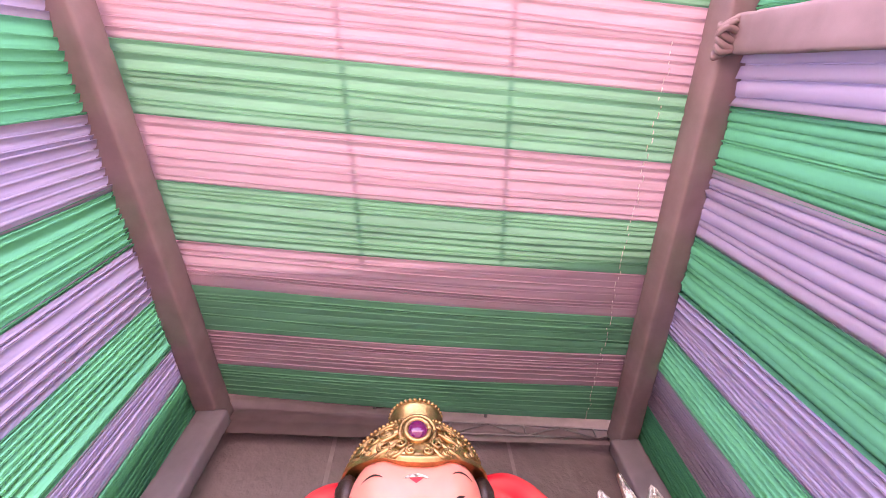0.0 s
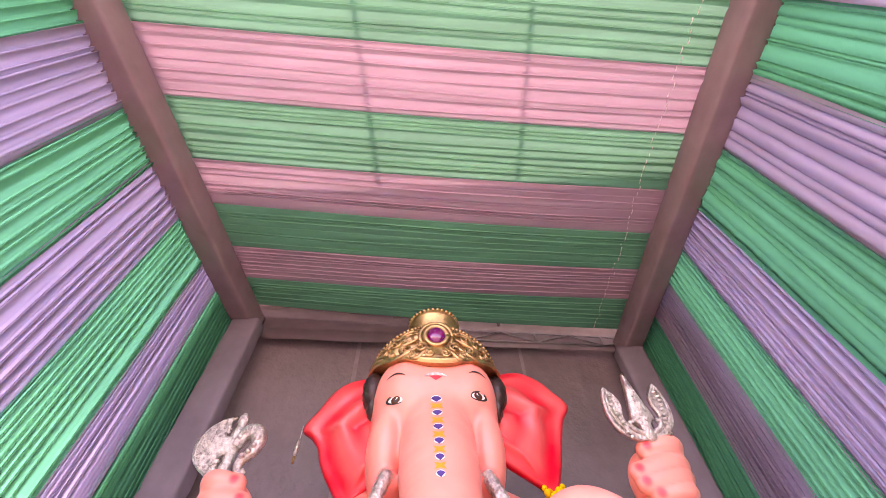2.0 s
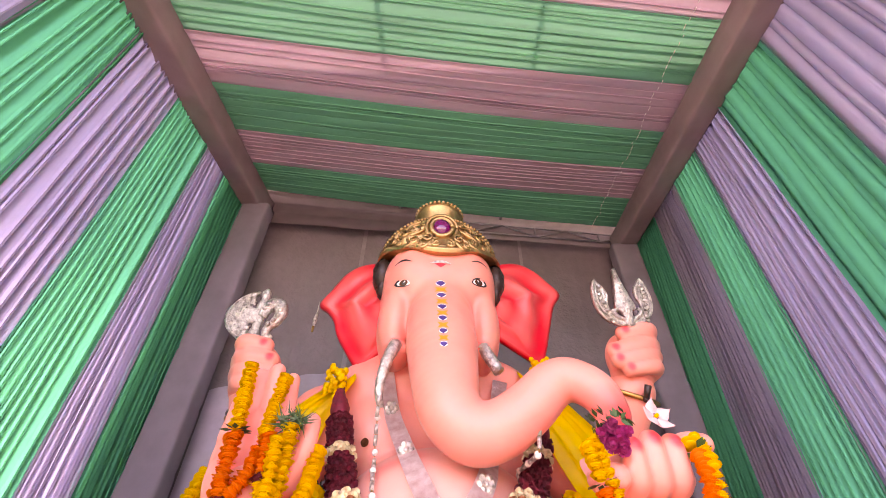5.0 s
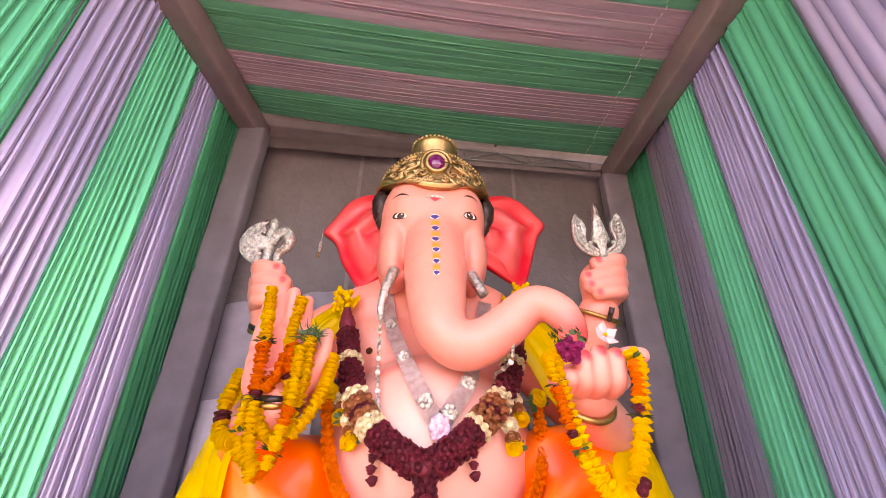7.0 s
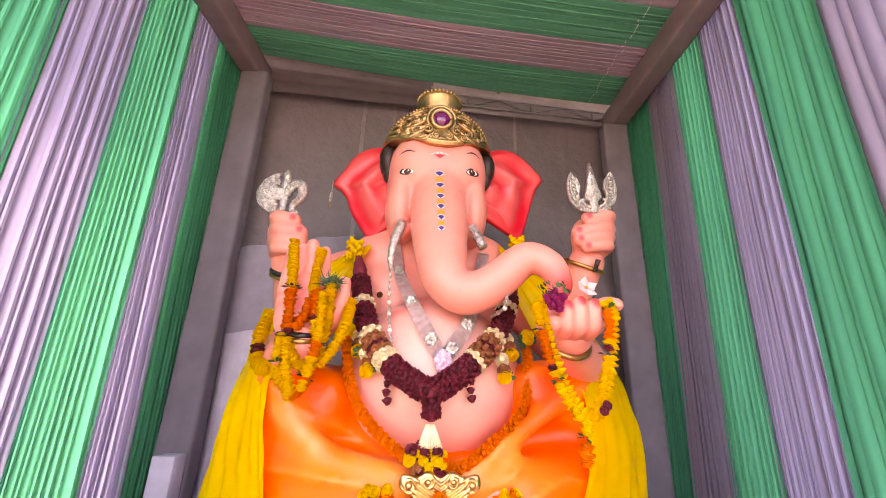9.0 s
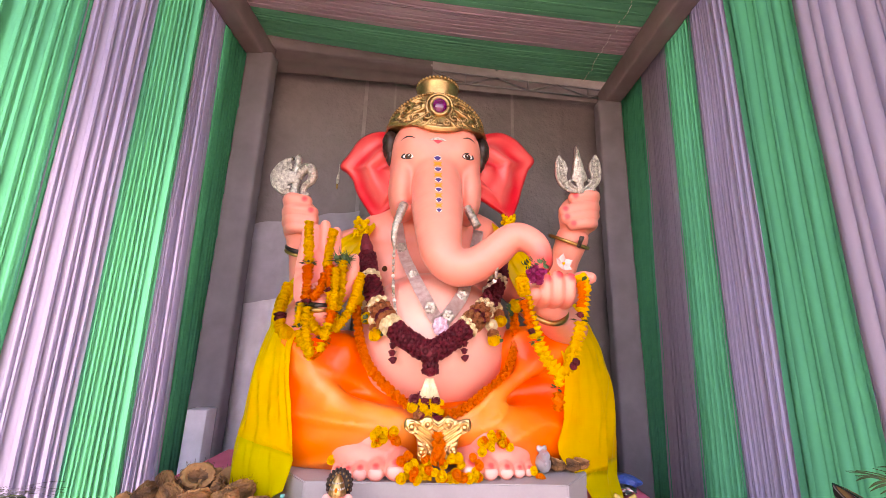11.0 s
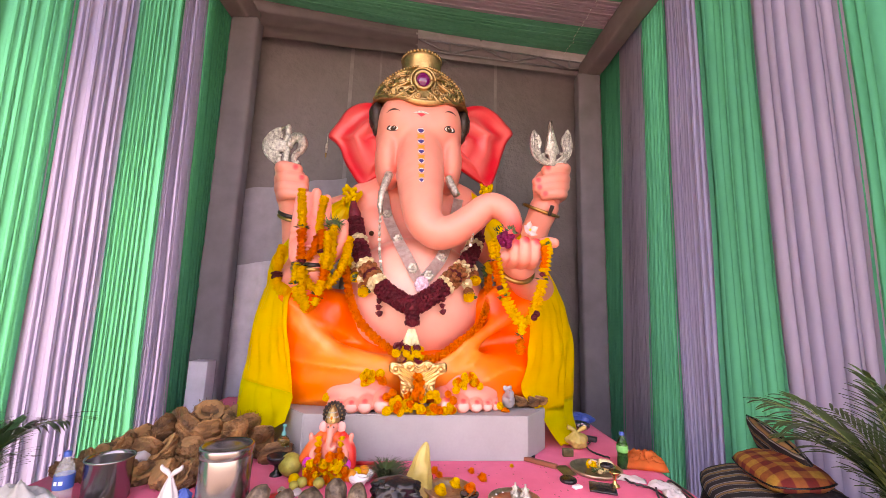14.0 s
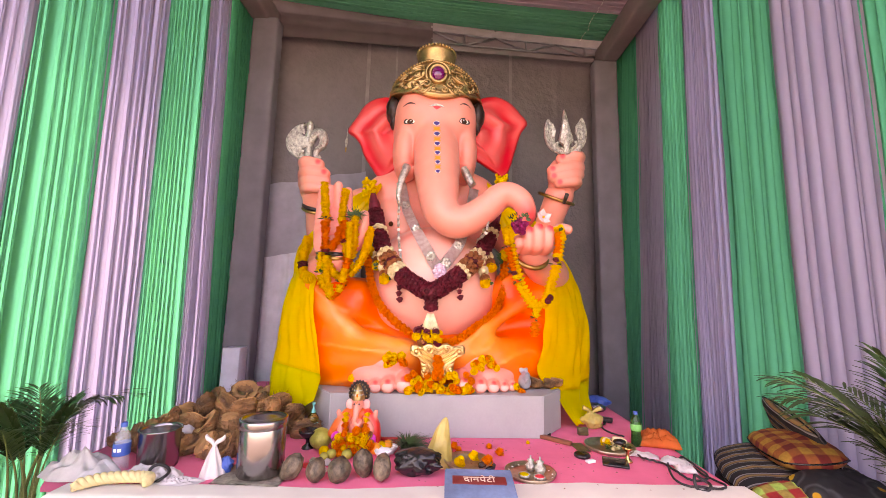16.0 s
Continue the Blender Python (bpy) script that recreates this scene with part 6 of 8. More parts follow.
    for side, x in ((-1, -0.60), (1, 0.52)):
        bm = bmesh.new()
        for i in range(70):
            p = Vector((x + rng.uniform(-0.05, 0.05), -0.01 + rng.uniform(-0.05, 0.02), (1.50 if side < 0 else 1.60) + rng.uniform(-0.08, 0.09)))
            ball(bm, tuple(p), rng.uniform(0.012, 0.02), 6, 4)
        part("petal_trim", bm, M_mari_y, t)


def lap_ornament_and_petals():
    # gilded scroll ornament at the hem between the feet
    t = thing("lap_ornament", STATUE @ pose(-0.06, -0.70, 0.215), "gilded scroll ornament at the robe's hem between the feet", "ornament")
    lobes = closed([(0.0, 0.10), (0.05, 0.125), (0.10, 0.105), (0.165, 0.11), (0.175, 0.06), (0.12, 0.03), (0.105, -0.02), (0.10, -0.08), (0.05, -0.10), (0.0, -0.11), (-0.05, -0.10), (-0.10, -0.08), (-0.105, -0.02), (-0.12, 0.03), (-0.175, 0.06), (-0.165, 0.11), (-0.10, 0.105), (-0.05, 0.125)], 144)
    ring = [Vector((p.x, p.y)) for p in lobes]
    verts, faces, rings = [], [], 26

    def emboss(x, z):
        ax, h = abs(x), 0.0
        for cx, cz, rad, turn in ((0.137, 0.072, 0.038, 1), (0.055, 0.085, 0.036, -1), (0.085, -0.045, 0.045, -1)):
            dx, dz = ax - cx, z - cz
            d = math.hypot(dx, dz)
            if d < rad:
                h = max(h, (0.45 + 0.55 * math.cos(d / 0.0145 * 2 * math.pi / 1.25 - turn * math.atan2(dz, dx))) * min(1, (rad - d) / 0.008))
        if h == 0:
            h = 0.35 + 0.35 * math.cos((ax * 0.55 - z * 0.85) / 0.021 * 2 * math.pi)
        return h

    for k in range(rings + 1):
        f = k / rings
        for p in ring:
            x, z = p.x * f, p.y * f
            verts.append((x, -0.012 - 0.016 * emboss(x, z) * min(1, (1 - f) * 7) if k < rings else 0.0, z))
    n = len(ring)
    for k in range(rings):
        for q in range(n):
            faces.append((k * n + q, k * n + (q + 1) % n, (k + 1) * n + (q + 1) % n, (k + 1) * n + q))
    me = bpy.data.meshes.new("plate")
    me.from_pydata(verts, [], faces)
    me.materials.append(M_palegold)
    me.shade_smooth()
    part("plate", me, None, t)
    for sg in (-1, 1):
        for cx, cz, rad in ((0.137, 0.072, 0.015), (0.055, 0.085, 0.012), (0.085, -0.045, 0.013)):
            bm = bmesh.new()
            ball(bm, (sg * cx, -0.026, cz), (rad, 0.010, rad), 14, 8)
            part("boss", bm, M_palegold, t)
    rng = random.Random(31)
    spots = []
    for i in range(44):
        spots.append((-0.26 + 0.42 * rng.random(), -0.70 - 0.05 * rng.random(), 0.05 + 0.10 * rng.random() ** 2))
    for i in range(16):
        spots.append((-0.39 + 0.14 * rng.random(), None, 0.17 + 0.10 * rng.random()))
    for i in range(16):
        spots.append((0.18 + 0.20 * rng.random(), None, 0.16 + 0.08 * rng.random()))
    spots += [(-0.60, -0.58, 0.10), (0.50, -0.66, 0.03), (0.47, -0.64, 0.06)]
    for i, (x, y, z) in enumerate(spots):
        kind = "y" if rng.random() < 0.68 else "o"
        if y is None:
            x, y, z = on_front(x, z, 0.012)
        s = rng.uniform(0.021, 0.030)
        ob = part("marigold", BLOOM[kind], None, at=STATUE @ Matrix.Translation((x, y, z)) @ pose(0, 0, 0, rng.uniform(20, 100), rng.uniform(-20, 20), rng.uniform(-40, 40)) @ Matrix.Diagonal((s, s, s, 1)))
        tagged(ob, f"loose {'yellow' if kind == 'y' else 'orange'} marigold laid at the statue's feet", "flower", "marigolds at the feet")


rose_garland()
orange_garland()
hand_garlands()
jewellery()
weapons()
shawl()
lap_ornament_and_petals()

# ---- things on and beside the platform ----
M_steel = surface("stainless_steel", (0.31, 0.29, 0.30), 0.22, 1.0, vary=0.08, scale=5, grain=200, bumps=0.06, stretch=(1, 1, 0.1))
M_husk = surface("coconut_husk", (0.10, 0.040, 0.016), 0.6, vary=0.6, scale=9, grain=50, bumps=1.0, dist=0.012, per_object=0.4, col2=(0.36, 0.165, 0.062), stretch=(0.5, 1.6, 1.6))
M_husk_cut = surface("cut_husk", (0.40, 0.20, 0.083), 0.85, vary=0.3, scale=12, grain=60, bumps=0.6, per_object=0.25)
M_coco = surface("dry_coconut", (0.060, 0.044, 0.030), 0.5, vary=0.6, scale=26, grain=90, bumps=1.0, col2=(0.22, 0.165, 0.11), dist=0.006, per_object=0.2)
M_polyw = surface("thin_white_plastic", (0.56, 0.53, 0.54), 0.3, vary=0.05, scale=8, grain=40, bumps=0.3)
M_polyb = surface("black_plastic", (0.012, 0.011, 0.014), 0.25, vary=0.3, scale=10, grain=30, bumps=0.6, dist=0.01)
M_polyy = surface("yellowish_plastic", (0.46, 0.35, 0.10), 0.3, vary=0.2, scale=12, grain=30, bumps=0.4)
M_heap = cloth("grey_white_cloth", (0.50, 0.50, 0.49), 0.05, vary=0.2, scale=14)
M_rope = surface("cream_rope", (0.66, 0.56, 0.30), 0.8, vary=0.15, scale=20, grain=90, bumps=0.6)
M_fruit = surface("green_yellow_rind", (0.36, 0.34, 0.06), 0.5, vary=0.35, scale=16, grain=60, bumps=0.3)
M_brass = surface("brass", (0.70, 0.50, 0.18), 0.25, 1.0, vary=0.2, scale=18, bumps=0.2)
M_pale_brass = surface("tarnished_tray", (0.45, 0.36, 0.26), 0.35, 0.9, vary=0.3, scale=18, bumps=0.25)
M_bluebox = surface("blue_painted_tin", (0.10, 0.20, 0.36), 0.4, vary=0.3, scale=9, grain=50, bumps=0.2)
M_plaque = surface("maroon_plaque", (0.20, 0.02, 0.02), 0.5, vary=0.15, bumps=0.1)
M_orange_cl = cloth("orange_napkin", (0.85, 0.22, 0.06), 0.05, scale=9)
M_terracotta = surface("terracotta", (0.26, 0.08, 0.04), 0.8, vary=0.2, scale=6, grain=60, bumps=0.4)
M_frond = surface("palm_leaf", (0.032, 0.066, 0.018), 0.42, vary=0.4, scale=5, grain=60, bumps=0.2, per_object=0.3)
M_stem = surface("palm_stem", (0.13, 0.17, 0.05), 0.5, vary=0.3, scale=8, bumps=0.2)
M_cable = surface("black_cable", (0.015, 0.015, 0.018), 0.4, vary=0.1, bumps=0)
M_redplastic = surface("red_plastic", (0.60, 0.03, 0.03), 0.35, vary=0.1, bumps=0)
M_card = surface("dark_printed_card", (0.09, 0.075, 0.03), 0.4, vary=0.5, scale=30, bumps=0)


def glassy(name, col, rough=0.05):
    m, n, l, b = nodes_of(name)
    b.inputs["Base Color"].default_value = (*col, 1)
    b.inputs["Roughness"].default_value = rough
    b.inputs["Transmission Weight"].default_value = 0.9
    b.inputs["IOR"].default_value = 1.38
    return m


def thin_clear():
    m, n, l, b = nodes_of("clear_plastic")
    b.inputs["Base Color"].default_value, b.inputs["Roughness"].default_value = (0.72, 0.82, 0.86, 1), 0.08
    b.inputs["Alpha"].default_value = 0.24
    return m


M_clear = thin_clear()
M_greenglass = glassy("green_plastic", (0.05, 0.45, 0.12))
M_oil = glassy("oil_in_plastic", (0.75, 0.55, 0.08))
M_label_b = surface("blue_label", (0.02, 0.10, 0.42), 0.4, vary=0.05, bumps=0)
M_label_t = surface("teal_label", (0.05, 0.50, 0.45), 0.4, vary=0.1, bumps=0)
M_label_w = surface("white_print", (0.85, 0.85, 0.85), 0.5, vary=0.02, bumps=0)


def lump(bm, r, seed, rough=0.12, seg=20, rings=14, mat=0, c=(0, 0, 0), sc=3.0):
    vs = ball(bm, c, r, seg, rings, mat)
    for v in vs:
        d = (v.co - Vector(c))
        v.co += d * rough * wob(v.co.x * sc / r[0] * 0.3 + seed, v.co.y * sc / r[1] * 0.3, v.co.z * sc / r[2] * 0.3)
    return vs


def husk_mesh(seed):
    """A torn coconut husk: a fibrous shell, cut open on one side with a hollow."""
    rng = random.Random(seed)
    bm = bmesh.new()
    vs = ball(bm, (0, 0, 0), (0.080, 0.060, 0.052), 40, 26)
    cut = rng.uniform(0.012, 0.05)
    for v in vs:
        p = v.co.copy()
        ridge = 0.05 * abs(math.sin(math.atan2(p.z, p.y) * 1.5 + seed))
        f = 1.05 + 0.24 * wob(p.x * 14 + seed, p.y * 14, p.z * 14) + 0.13 * wob(p.x * 25, p.y * 80 + seed, p.z * 80) + 0.10 * wob(p.x * 60, p.y * 170, p.z * 170 + seed) + ridge
        v.co = p * f
        if v.co.z > cut:
            rr = (v.co.x / 0.085) ** 2 + (v.co.y / 0.06) ** 2
            v.co.z = cut + 0.006 * wob(v.co.x * 40, v.co.y * 40, seed) - (0.024 * max(0, 1 - rr * 1.8) if seed % 3 == 0 else 0)
    for f in bm.faces:
        if f.calc_center_median().z > cut - 0.008:
            f.material_index = 1
    for i in range(90):
        a = rng.uniform(0, 6.28)
        p = Vector((0.085 * math.cos(a), 0.06 * math.sin(a), rng.uniform(-0.03, cut)))
        d = Vector((math.cos(a) * rng.uniform(0.2, 1), math.sin(a), rng.uniform(-0.6, 0.8))) * rng.uniform(0.015, 0.04)
        s = Vector((-d.y, d.x, 0)).normalized() * 0.0018
        bm.faces.new([bm.verts.new(q) for q in (p - s, p + s, p + d)])
    return finish(bm, "coconut_husk", [M_husk, M_husk_cut], smooth=False)


def husks():
    meshes = [husk_mesh(s) for s in range(1, 7)]
    rng = random.Random(77)
    spots = []
    for x in np.arange(-1.60, -0.90, 0.115):
        for y in np.arange(-0.62, 0.05, 0.12):
            if x - y * 0.2 < -1.56 and y > -0.3:
                continue
            spots.append((x - 0.06, y, 0.046))
    for x in np.arange(-1.50, -0.93, 0.12):
        for y in np.arange(-0.52, 0.0, 0.13):
            spots.append((x - 0.02, y + 0.04, 0.115))
    for x in np.arange(-1.36, -0.95, 0.125):
        for y in np.arange(-0.38, -0.02, 0.16):
            spots.append((x - 0.02, y, 0.18))
    spots += [(-1.22, -0.22, 0.24), (-0.88, -0.24, 0.06), (-0.86, -0.28, 0.15), (-0.80, -0.30, 0.05), (-0.92, -0.34, 0.06)]
    for x, y, z in spots:
        m = Matrix.Translation((x + rng.uniform(-0.02, 0.02), y + rng.uniform(-0.02, 0.02), TABLE + z)) @ pose(0, 0, 0, rng.uniform(-60, 75), rng.uniform(-40, 40), rng.uniform(0, 360)) @ Matrix.Diagonal((*(rng.uniform(0.85, 1.08) for _ in range(3)), 1))
        ob = part("coconut_husk", meshes[rng.randrange(6)], None, at=m)
        tagged(ob, "torn brown fibrous coconut husk in a heap on the pink cloth", "coconut husk", "heap of coconut husks")
    for x, y, sc in ((0.655, -0.02, 0.72), (0.735, -0.03, 0.70), (0.80, 0.0, 0.62)):
        ob = part("coconut_husk", meshes[2], None, at=Matrix.Translation((x, y, 1.022)) @ pose(0, 0, 0, 25, 0, 20 * x * 9) @ Matrix.Scale(sc, 4))
        tagged(ob, "brown coconut husk lying on the grey plinth", "coconut husk", "husks on the plinth")


def coconuts():
    for i, (x, y, rx, rz, tilt) in enumerate(((-0.625, -0.90, 0.052, 0.072, 38), (-0.51, -0.905, 0.050, 0.062, 12), (-0.405, -0.90, 0.060, 0.066, 25), (-0.310, -0.83, 0.056, 0.072, 8), (-0.212, -0.865, 0.052, 0.070, 40))):
        rx, rz = rx * 0.93, rz * 0.92
        bm = bmesh.new()
        vs = lump(bm, (rx, rx * 0.95, rz), i * 7.0, 0.16, 30, 22)
        for v in vs:
            a = math.atan2(v.co.y, v.co.x)
            v.co *= 0.9 + 0.07 * wob(v.co.x * 50, v.co.y * 50, v.co.z * 30 + i) + 0.03 * abs(math.sin(a * 1.5 + i)) + 0.03 * wob(v.co.x * 140, v.co.y * 140, v.co.z * 40)
        ob = part("dry_coconut", bm, M_coco, at=Matrix.Translation((x, y, TABLE + rz * 0.92)) @ pose(0, 0, 0, -10, tilt, 20 * i))
        tagged(ob, "dark dried coconut standing on the pink cloth", "coconut", "row of dried coconuts")


def vessels():
    t = thing("steel_canister", pose(-0.79, -0.865, TABLE + 0.016) @ Matrix.Diagonal((0.86, 0.86, 0.94, 1)), "tall polished stainless steel canister with a domed lid", "canister")
    bm = bmesh.new()
    lathe(bm, [(0.0, 0.0), (0.116, 0.0), (0.121, 0.006), (0.122, 0.235), (0.119, 0.24)], 56)
    part("body", bm, M_steel, t)
    bm = bmesh.new()
    lathe(bm, [(0.1245, 0.222), (0.1275, 0.224), (0.1275, 0.258), (0.124, 0.264), (0.116, 0.266), (0.110, 0.260), (0.05, 0.263), (0.0, 0.264)], 56)
    part("lid", bm, M_steel, t, "slightly dented steel lid")
    t = thing("steel_pot", pose(-1.33, -0.81, TABLE) @ Matrix.Diagonal((0.80, 0.80, 0.88, 1)), "open polished stainless steel pot with a rolled rim", "pot")
    bm = bmesh.new()
    lathe(bm, [(0.0, 0.0), (0.100, 0.0), (0.108, 0.008), (0.112, 0.195), (0.118, 0.20), (0.118, 0.206), (0.110, 0.206), (0.107, 0.19), (0.104, 0.012), (0.0, 0.010)], 56)
    part("body", bm, M_steel, t)
    # brown stand of a small burner behind the idol
    t = thing("incense_stand", pose(-0.70, -0.50, TABLE), "small black incense burner on a footed stand", "incense burner")
    bm = bmesh.new()
    lathe(bm, [(0.0, 0.0), (0.035, 0.0), (0.03, 0.012), (0.012, 0.025), (0.012, 0.05), (0.035, 0.062), (0.052, 0.085), (0.054, 0.10), (0.048, 0.10), (0.03, 0.075), (0.0, 0.07)], 28)
    part("bowl", bm, M_polyb, t)
    # two white bowls
    for x, y in ((-0.255, -0.60), (-0.235, -0.53)):
        bm = bmesh.new()
        lathe(bm, [(0.0, 0.0), (0.025, 0.0), (0.028, 0.006), (0.046, 0.032), (0.049, 0.04), (0.045, 0.04), (0.026, 0.012), (0.0, 0.009)], 28)
        tagged(part("small_bowl", bm, M_label_w, at=pose(x, y, TABLE)), "small white bowl on the pink cloth", "bowl", "white bowls")
    # brass dish with soaked flowers
    t = thing("brass_dish", pose(0.19, -0.70, TABLE), "shallow tarnished brass dish with wet marigolds in it", "dish")
    bm = bmesh.new()
    lathe(bm, [(0.0, 0.0), (0.08, 0.0), (0.105, 0.03), (0.122, 0.045), (0.118, 0.047), (0.10, 0.034), (0.076, 0.008), (0.0, 0.006)], 40)
    part("pan", bm, M_pale_brass, t)
    for i, (x, y, k) in enumerate(((0.03, 0.04, "y"), (0.10, -0.01, "o"), (-0.04, 0.02, "y"))):
        part("marigold", BLOOM[k], None, t, at=pose(x, y, 0.045 if i < 2 else 0.025, 10 * i, 20, 0) @ Matrix.Scale(0.032, 4))
    bm = bmesh.new()
    lathe(bm, [(0.0, 0.0), (0.03, 0.0), (0.042, 0.022), (0.044, 0.034), (0.038, 0.034), (0.0, 0.026)], 28)
    tagged(part("small_black_bowl", bm, M_polyb, at=pose(0.285, -0.72, TABLE)), "small black bowl beside the brass dish", "bowl")
    # worship tray
    t = thing("worship_tray", pose(0.495, -0.74, TABLE), "round brass tray with silver pots and coloured powders", "tray")
    bm = bmesh.new()
    lathe(bm, [(0.0, 0.0), (0.10, 0.0), (0.116, 0.006), (0.125, 0.022), (0.121, 0.023), (0.112, 0.009), (0.098, 0.005), (0.0, 0.004)], 48)
    part("plate", bm, M_pale_brass, t)
    for x, y, s in ((0.01, 0.045, 1.0), (0.05, 0.01, 1.1)):
        bm = bmesh.new()
        lathe(bm, [(0.0, 0.0), (0.016, 0.0), (0.024, 0.014), (0.024, 0.028), (0.012, 0.04), (0.018, 0.05), (0.014, 0.052), (0.005, 0.058), (0.004, 0.07), (0.0, 0.072)], 20)
        part("silver_pot", bm, M_silver, t, at=pose(x, y, 0.005) @ Matrix.Scale(s, 4))
    for x, y, m in ((-0.035, -0.035, M_mari_y), (0.035, -0.055, M_red_paint)):
        bm = bmesh.new()
        lathe(bm, [(0.0, 0.0), (0.024, 0.0), (0.030, 0.014), (0.027, 0.014), (0.0, 0.010)], 22)
        cup = part("powder_cup", bm, M_silver, t, at=pose(x, y, 0.005))
        bm = bmesh.new()
        ball(bm, (0, 0, 0.010), (0.025, 0.025, 0.008), 16, 8)
        part("powder", bm, m, cup)
    for i in range(16):
        a = 2 * math.pi * i / 16
        bm = bmesh.new()
        ball(bm, (0.108 * math.cos(a), 0.108 * math.sin(a), 0.008), (0.006, 0.006, 0.003), 6, 4)
        part("rim_dot", bm, M_label_w, t)
    # offering tray with lamp
    t = thing("offering_tray", pose(1.03, -0.33, TABLE), "round steel tray heaped with flowers, ash and a brass bell", "tray")
    bm = bmesh.new()
    lathe(bm, [(0.0, 0.0), (0.12, 0.0), (0.135, 0.006), (0.142, 0.024), (0.138, 0.025), (0.13, 0.010), (0.0, 0.006)], 48)
    part("plate", bm, M_pale_brass, t)
    rng = random.Random(8)
    for i in range(16):
        s = rng.uniform(0.016, 0.03)
        part(NAME["c"], BLOOM[rng.choice("ccyrl")], None, t, at=pose(rng.uniform(-0.03, 0.09), rng.uniform(-0.06, 0.06), 0.012 + rng.uniform(0, 0.04), rng.uniform(0, 90), 0, rng.uniform(0, 90)) @ Matrix.Scale(s, 4))
    for x, y, z in ((0.0, 0.03, 0.03), (0.05, 0.0, 0.045), (0.08, 0.03, 0.03)):
        bm = bmesh.new()
        lump(bm, (0.035, 0.03, 0.025), x * 50, 0.4, 14, 10)
        part("offering_lump", bm, M_cream, t, at=pose(x, y, z))
    t = thing("brass_lamp", pose(1.055, -0.52, TABLE), "small brass hand lamp with a dark wooden handle", "lamp")
    bm = bmesh.new()
    lathe(bm, [(0.0, 0.0), (0.026, 0.0), (0.022, 0.008), (0.008, 0.02), (0.008, 0.05), (0.022, 0.062), (0.03, 0.075), (0.026, 0.076), (0.0, 0.066)], 24)
    part("stand", bm, M_brass, t)
    bm = bmesh.new()
    ball(bm, (-0.02, 0.05, 0.085), (0.035, 0.03, 0.014), 16, 10)
    part("ladle", bm, M_polyb, t)


def bottles():
    t = thing("water_bottle", pose(-1.47, -0.87, TABLE) @ Matrix.Scale(0.86, 4), "clear plastic water bottle with blue cap and blue label", "bottle")
    bm = bmesh.new()
    prof = [(0.0, 0.0), (0.034, 0.0), (0.040, 0.008), (0.039, 0.05), (0.0405, 0.055), (0.039, 0.06), (0.0405, 0.13), (0.039, 0.16), (0.035, 0.185), (0.020, 0.215), (0.0145, 0.225), (0.0145, 0.24)]
    lathe(bm, prof, 32)
    part("body", bm, M_clear, t)
    bm = bmesh.new()
    lathe(bm, [(0.0165, 0.232), (0.0165, 0.252), (0.013, 0.256), (0.0, 0.256)], 24)
    part("cap", bm, M_label_b, t)
    bm = bmesh.new()
    lathe(bm, [(0.0415, 0.085), (0.0418, 0.09), (0.0418, 0.145), (0.0415, 0.15)], 32)
    lab = part("label", bm, M_label_b, t)
    for a0 in (-1.9, -1.35):
        bm = bmesh.new()
        grid_mesh(bm, lambda u, v, a0=a0: Vector((0.0426 * math.cos(a0 + u * 0.4), 0.0426 * math.sin(a0 + u * 0.4), 0.108 + v * 0.018)), 6, 1)
        part("print_bar", bm, M_label_w, lab)
    t = thing("soft_drink_bottle", pose(1.215, -0.26, TABLE), "green plastic soft drink bottle with blue cap, half full", "bottle")
    bm = bmesh.new()
    lathe(bm, [(0.0, 0.0), (0.026, 0.0), (0.031, 0.008), (0.029, 0.05), (0.027, 0.07), (0.031, 0.10), (0.031, 0.125), (0.022, 0.155), (0.012, 0.175), (0.012, 0.188)], 28)
    part("body", bm, M_greenglass, t)
    bm = bmesh.new()
    lathe(bm, [(0.0, 0.004), (0.026, 0.004), (0.028, 0.01), (0.026, 0.05), (0.0245, 0.065), (0.0, 0.065)], 24)
    part("drink", bm, M_polyb, t)
    bm = bmesh.new()
    lathe(bm, [(0.0285, 0.088), (0.0325, 0.10), (0.0325, 0.128)], 28)
    part("label", bm, surface("green_label", (0.10, 0.55, 0.16), 0.4, vary=0.2, scale=40, bumps=0), t)
    bm = bmesh.new()
    lathe(bm, [(0.014, 0.182), (0.014, 0.198), (0.0, 0.20)], 20)
    part("cap", bm, M_label_b, t)
    t = thing("oil_bottle", pose(-0.745, -0.31, TABLE), "small plastic bottle of yellow lamp oil with teal label and cap", "bottle")
    bm = bmesh.new()
    lathe(bm, [(0.0, 0.0), (0.032, 0.0), (0.036, 0.006), (0.036, 0.10), (0.030, 0.125), (0.014, 0.14), (0.011, 0.15)], 28)
    part("body", bm, M_oil, t)
    bm = bmesh.new()
    lathe(bm, [(0.0365, 0.03), (0.0372, 0.034), (0.0372, 0.085), (0.0365, 0.09)], 28)
    part("label", bm, M_label_t, t)
    bm = bmesh.new()
    lathe(bm, [(0.013, 0.142), (0.013, 0.155), (0.006, 0.165), (0.005, 0.185), (0.011, 0.188), (0.011, 0.20), (0.0, 0.202)], 20)
    part("cap", bm, M_label_t, t)


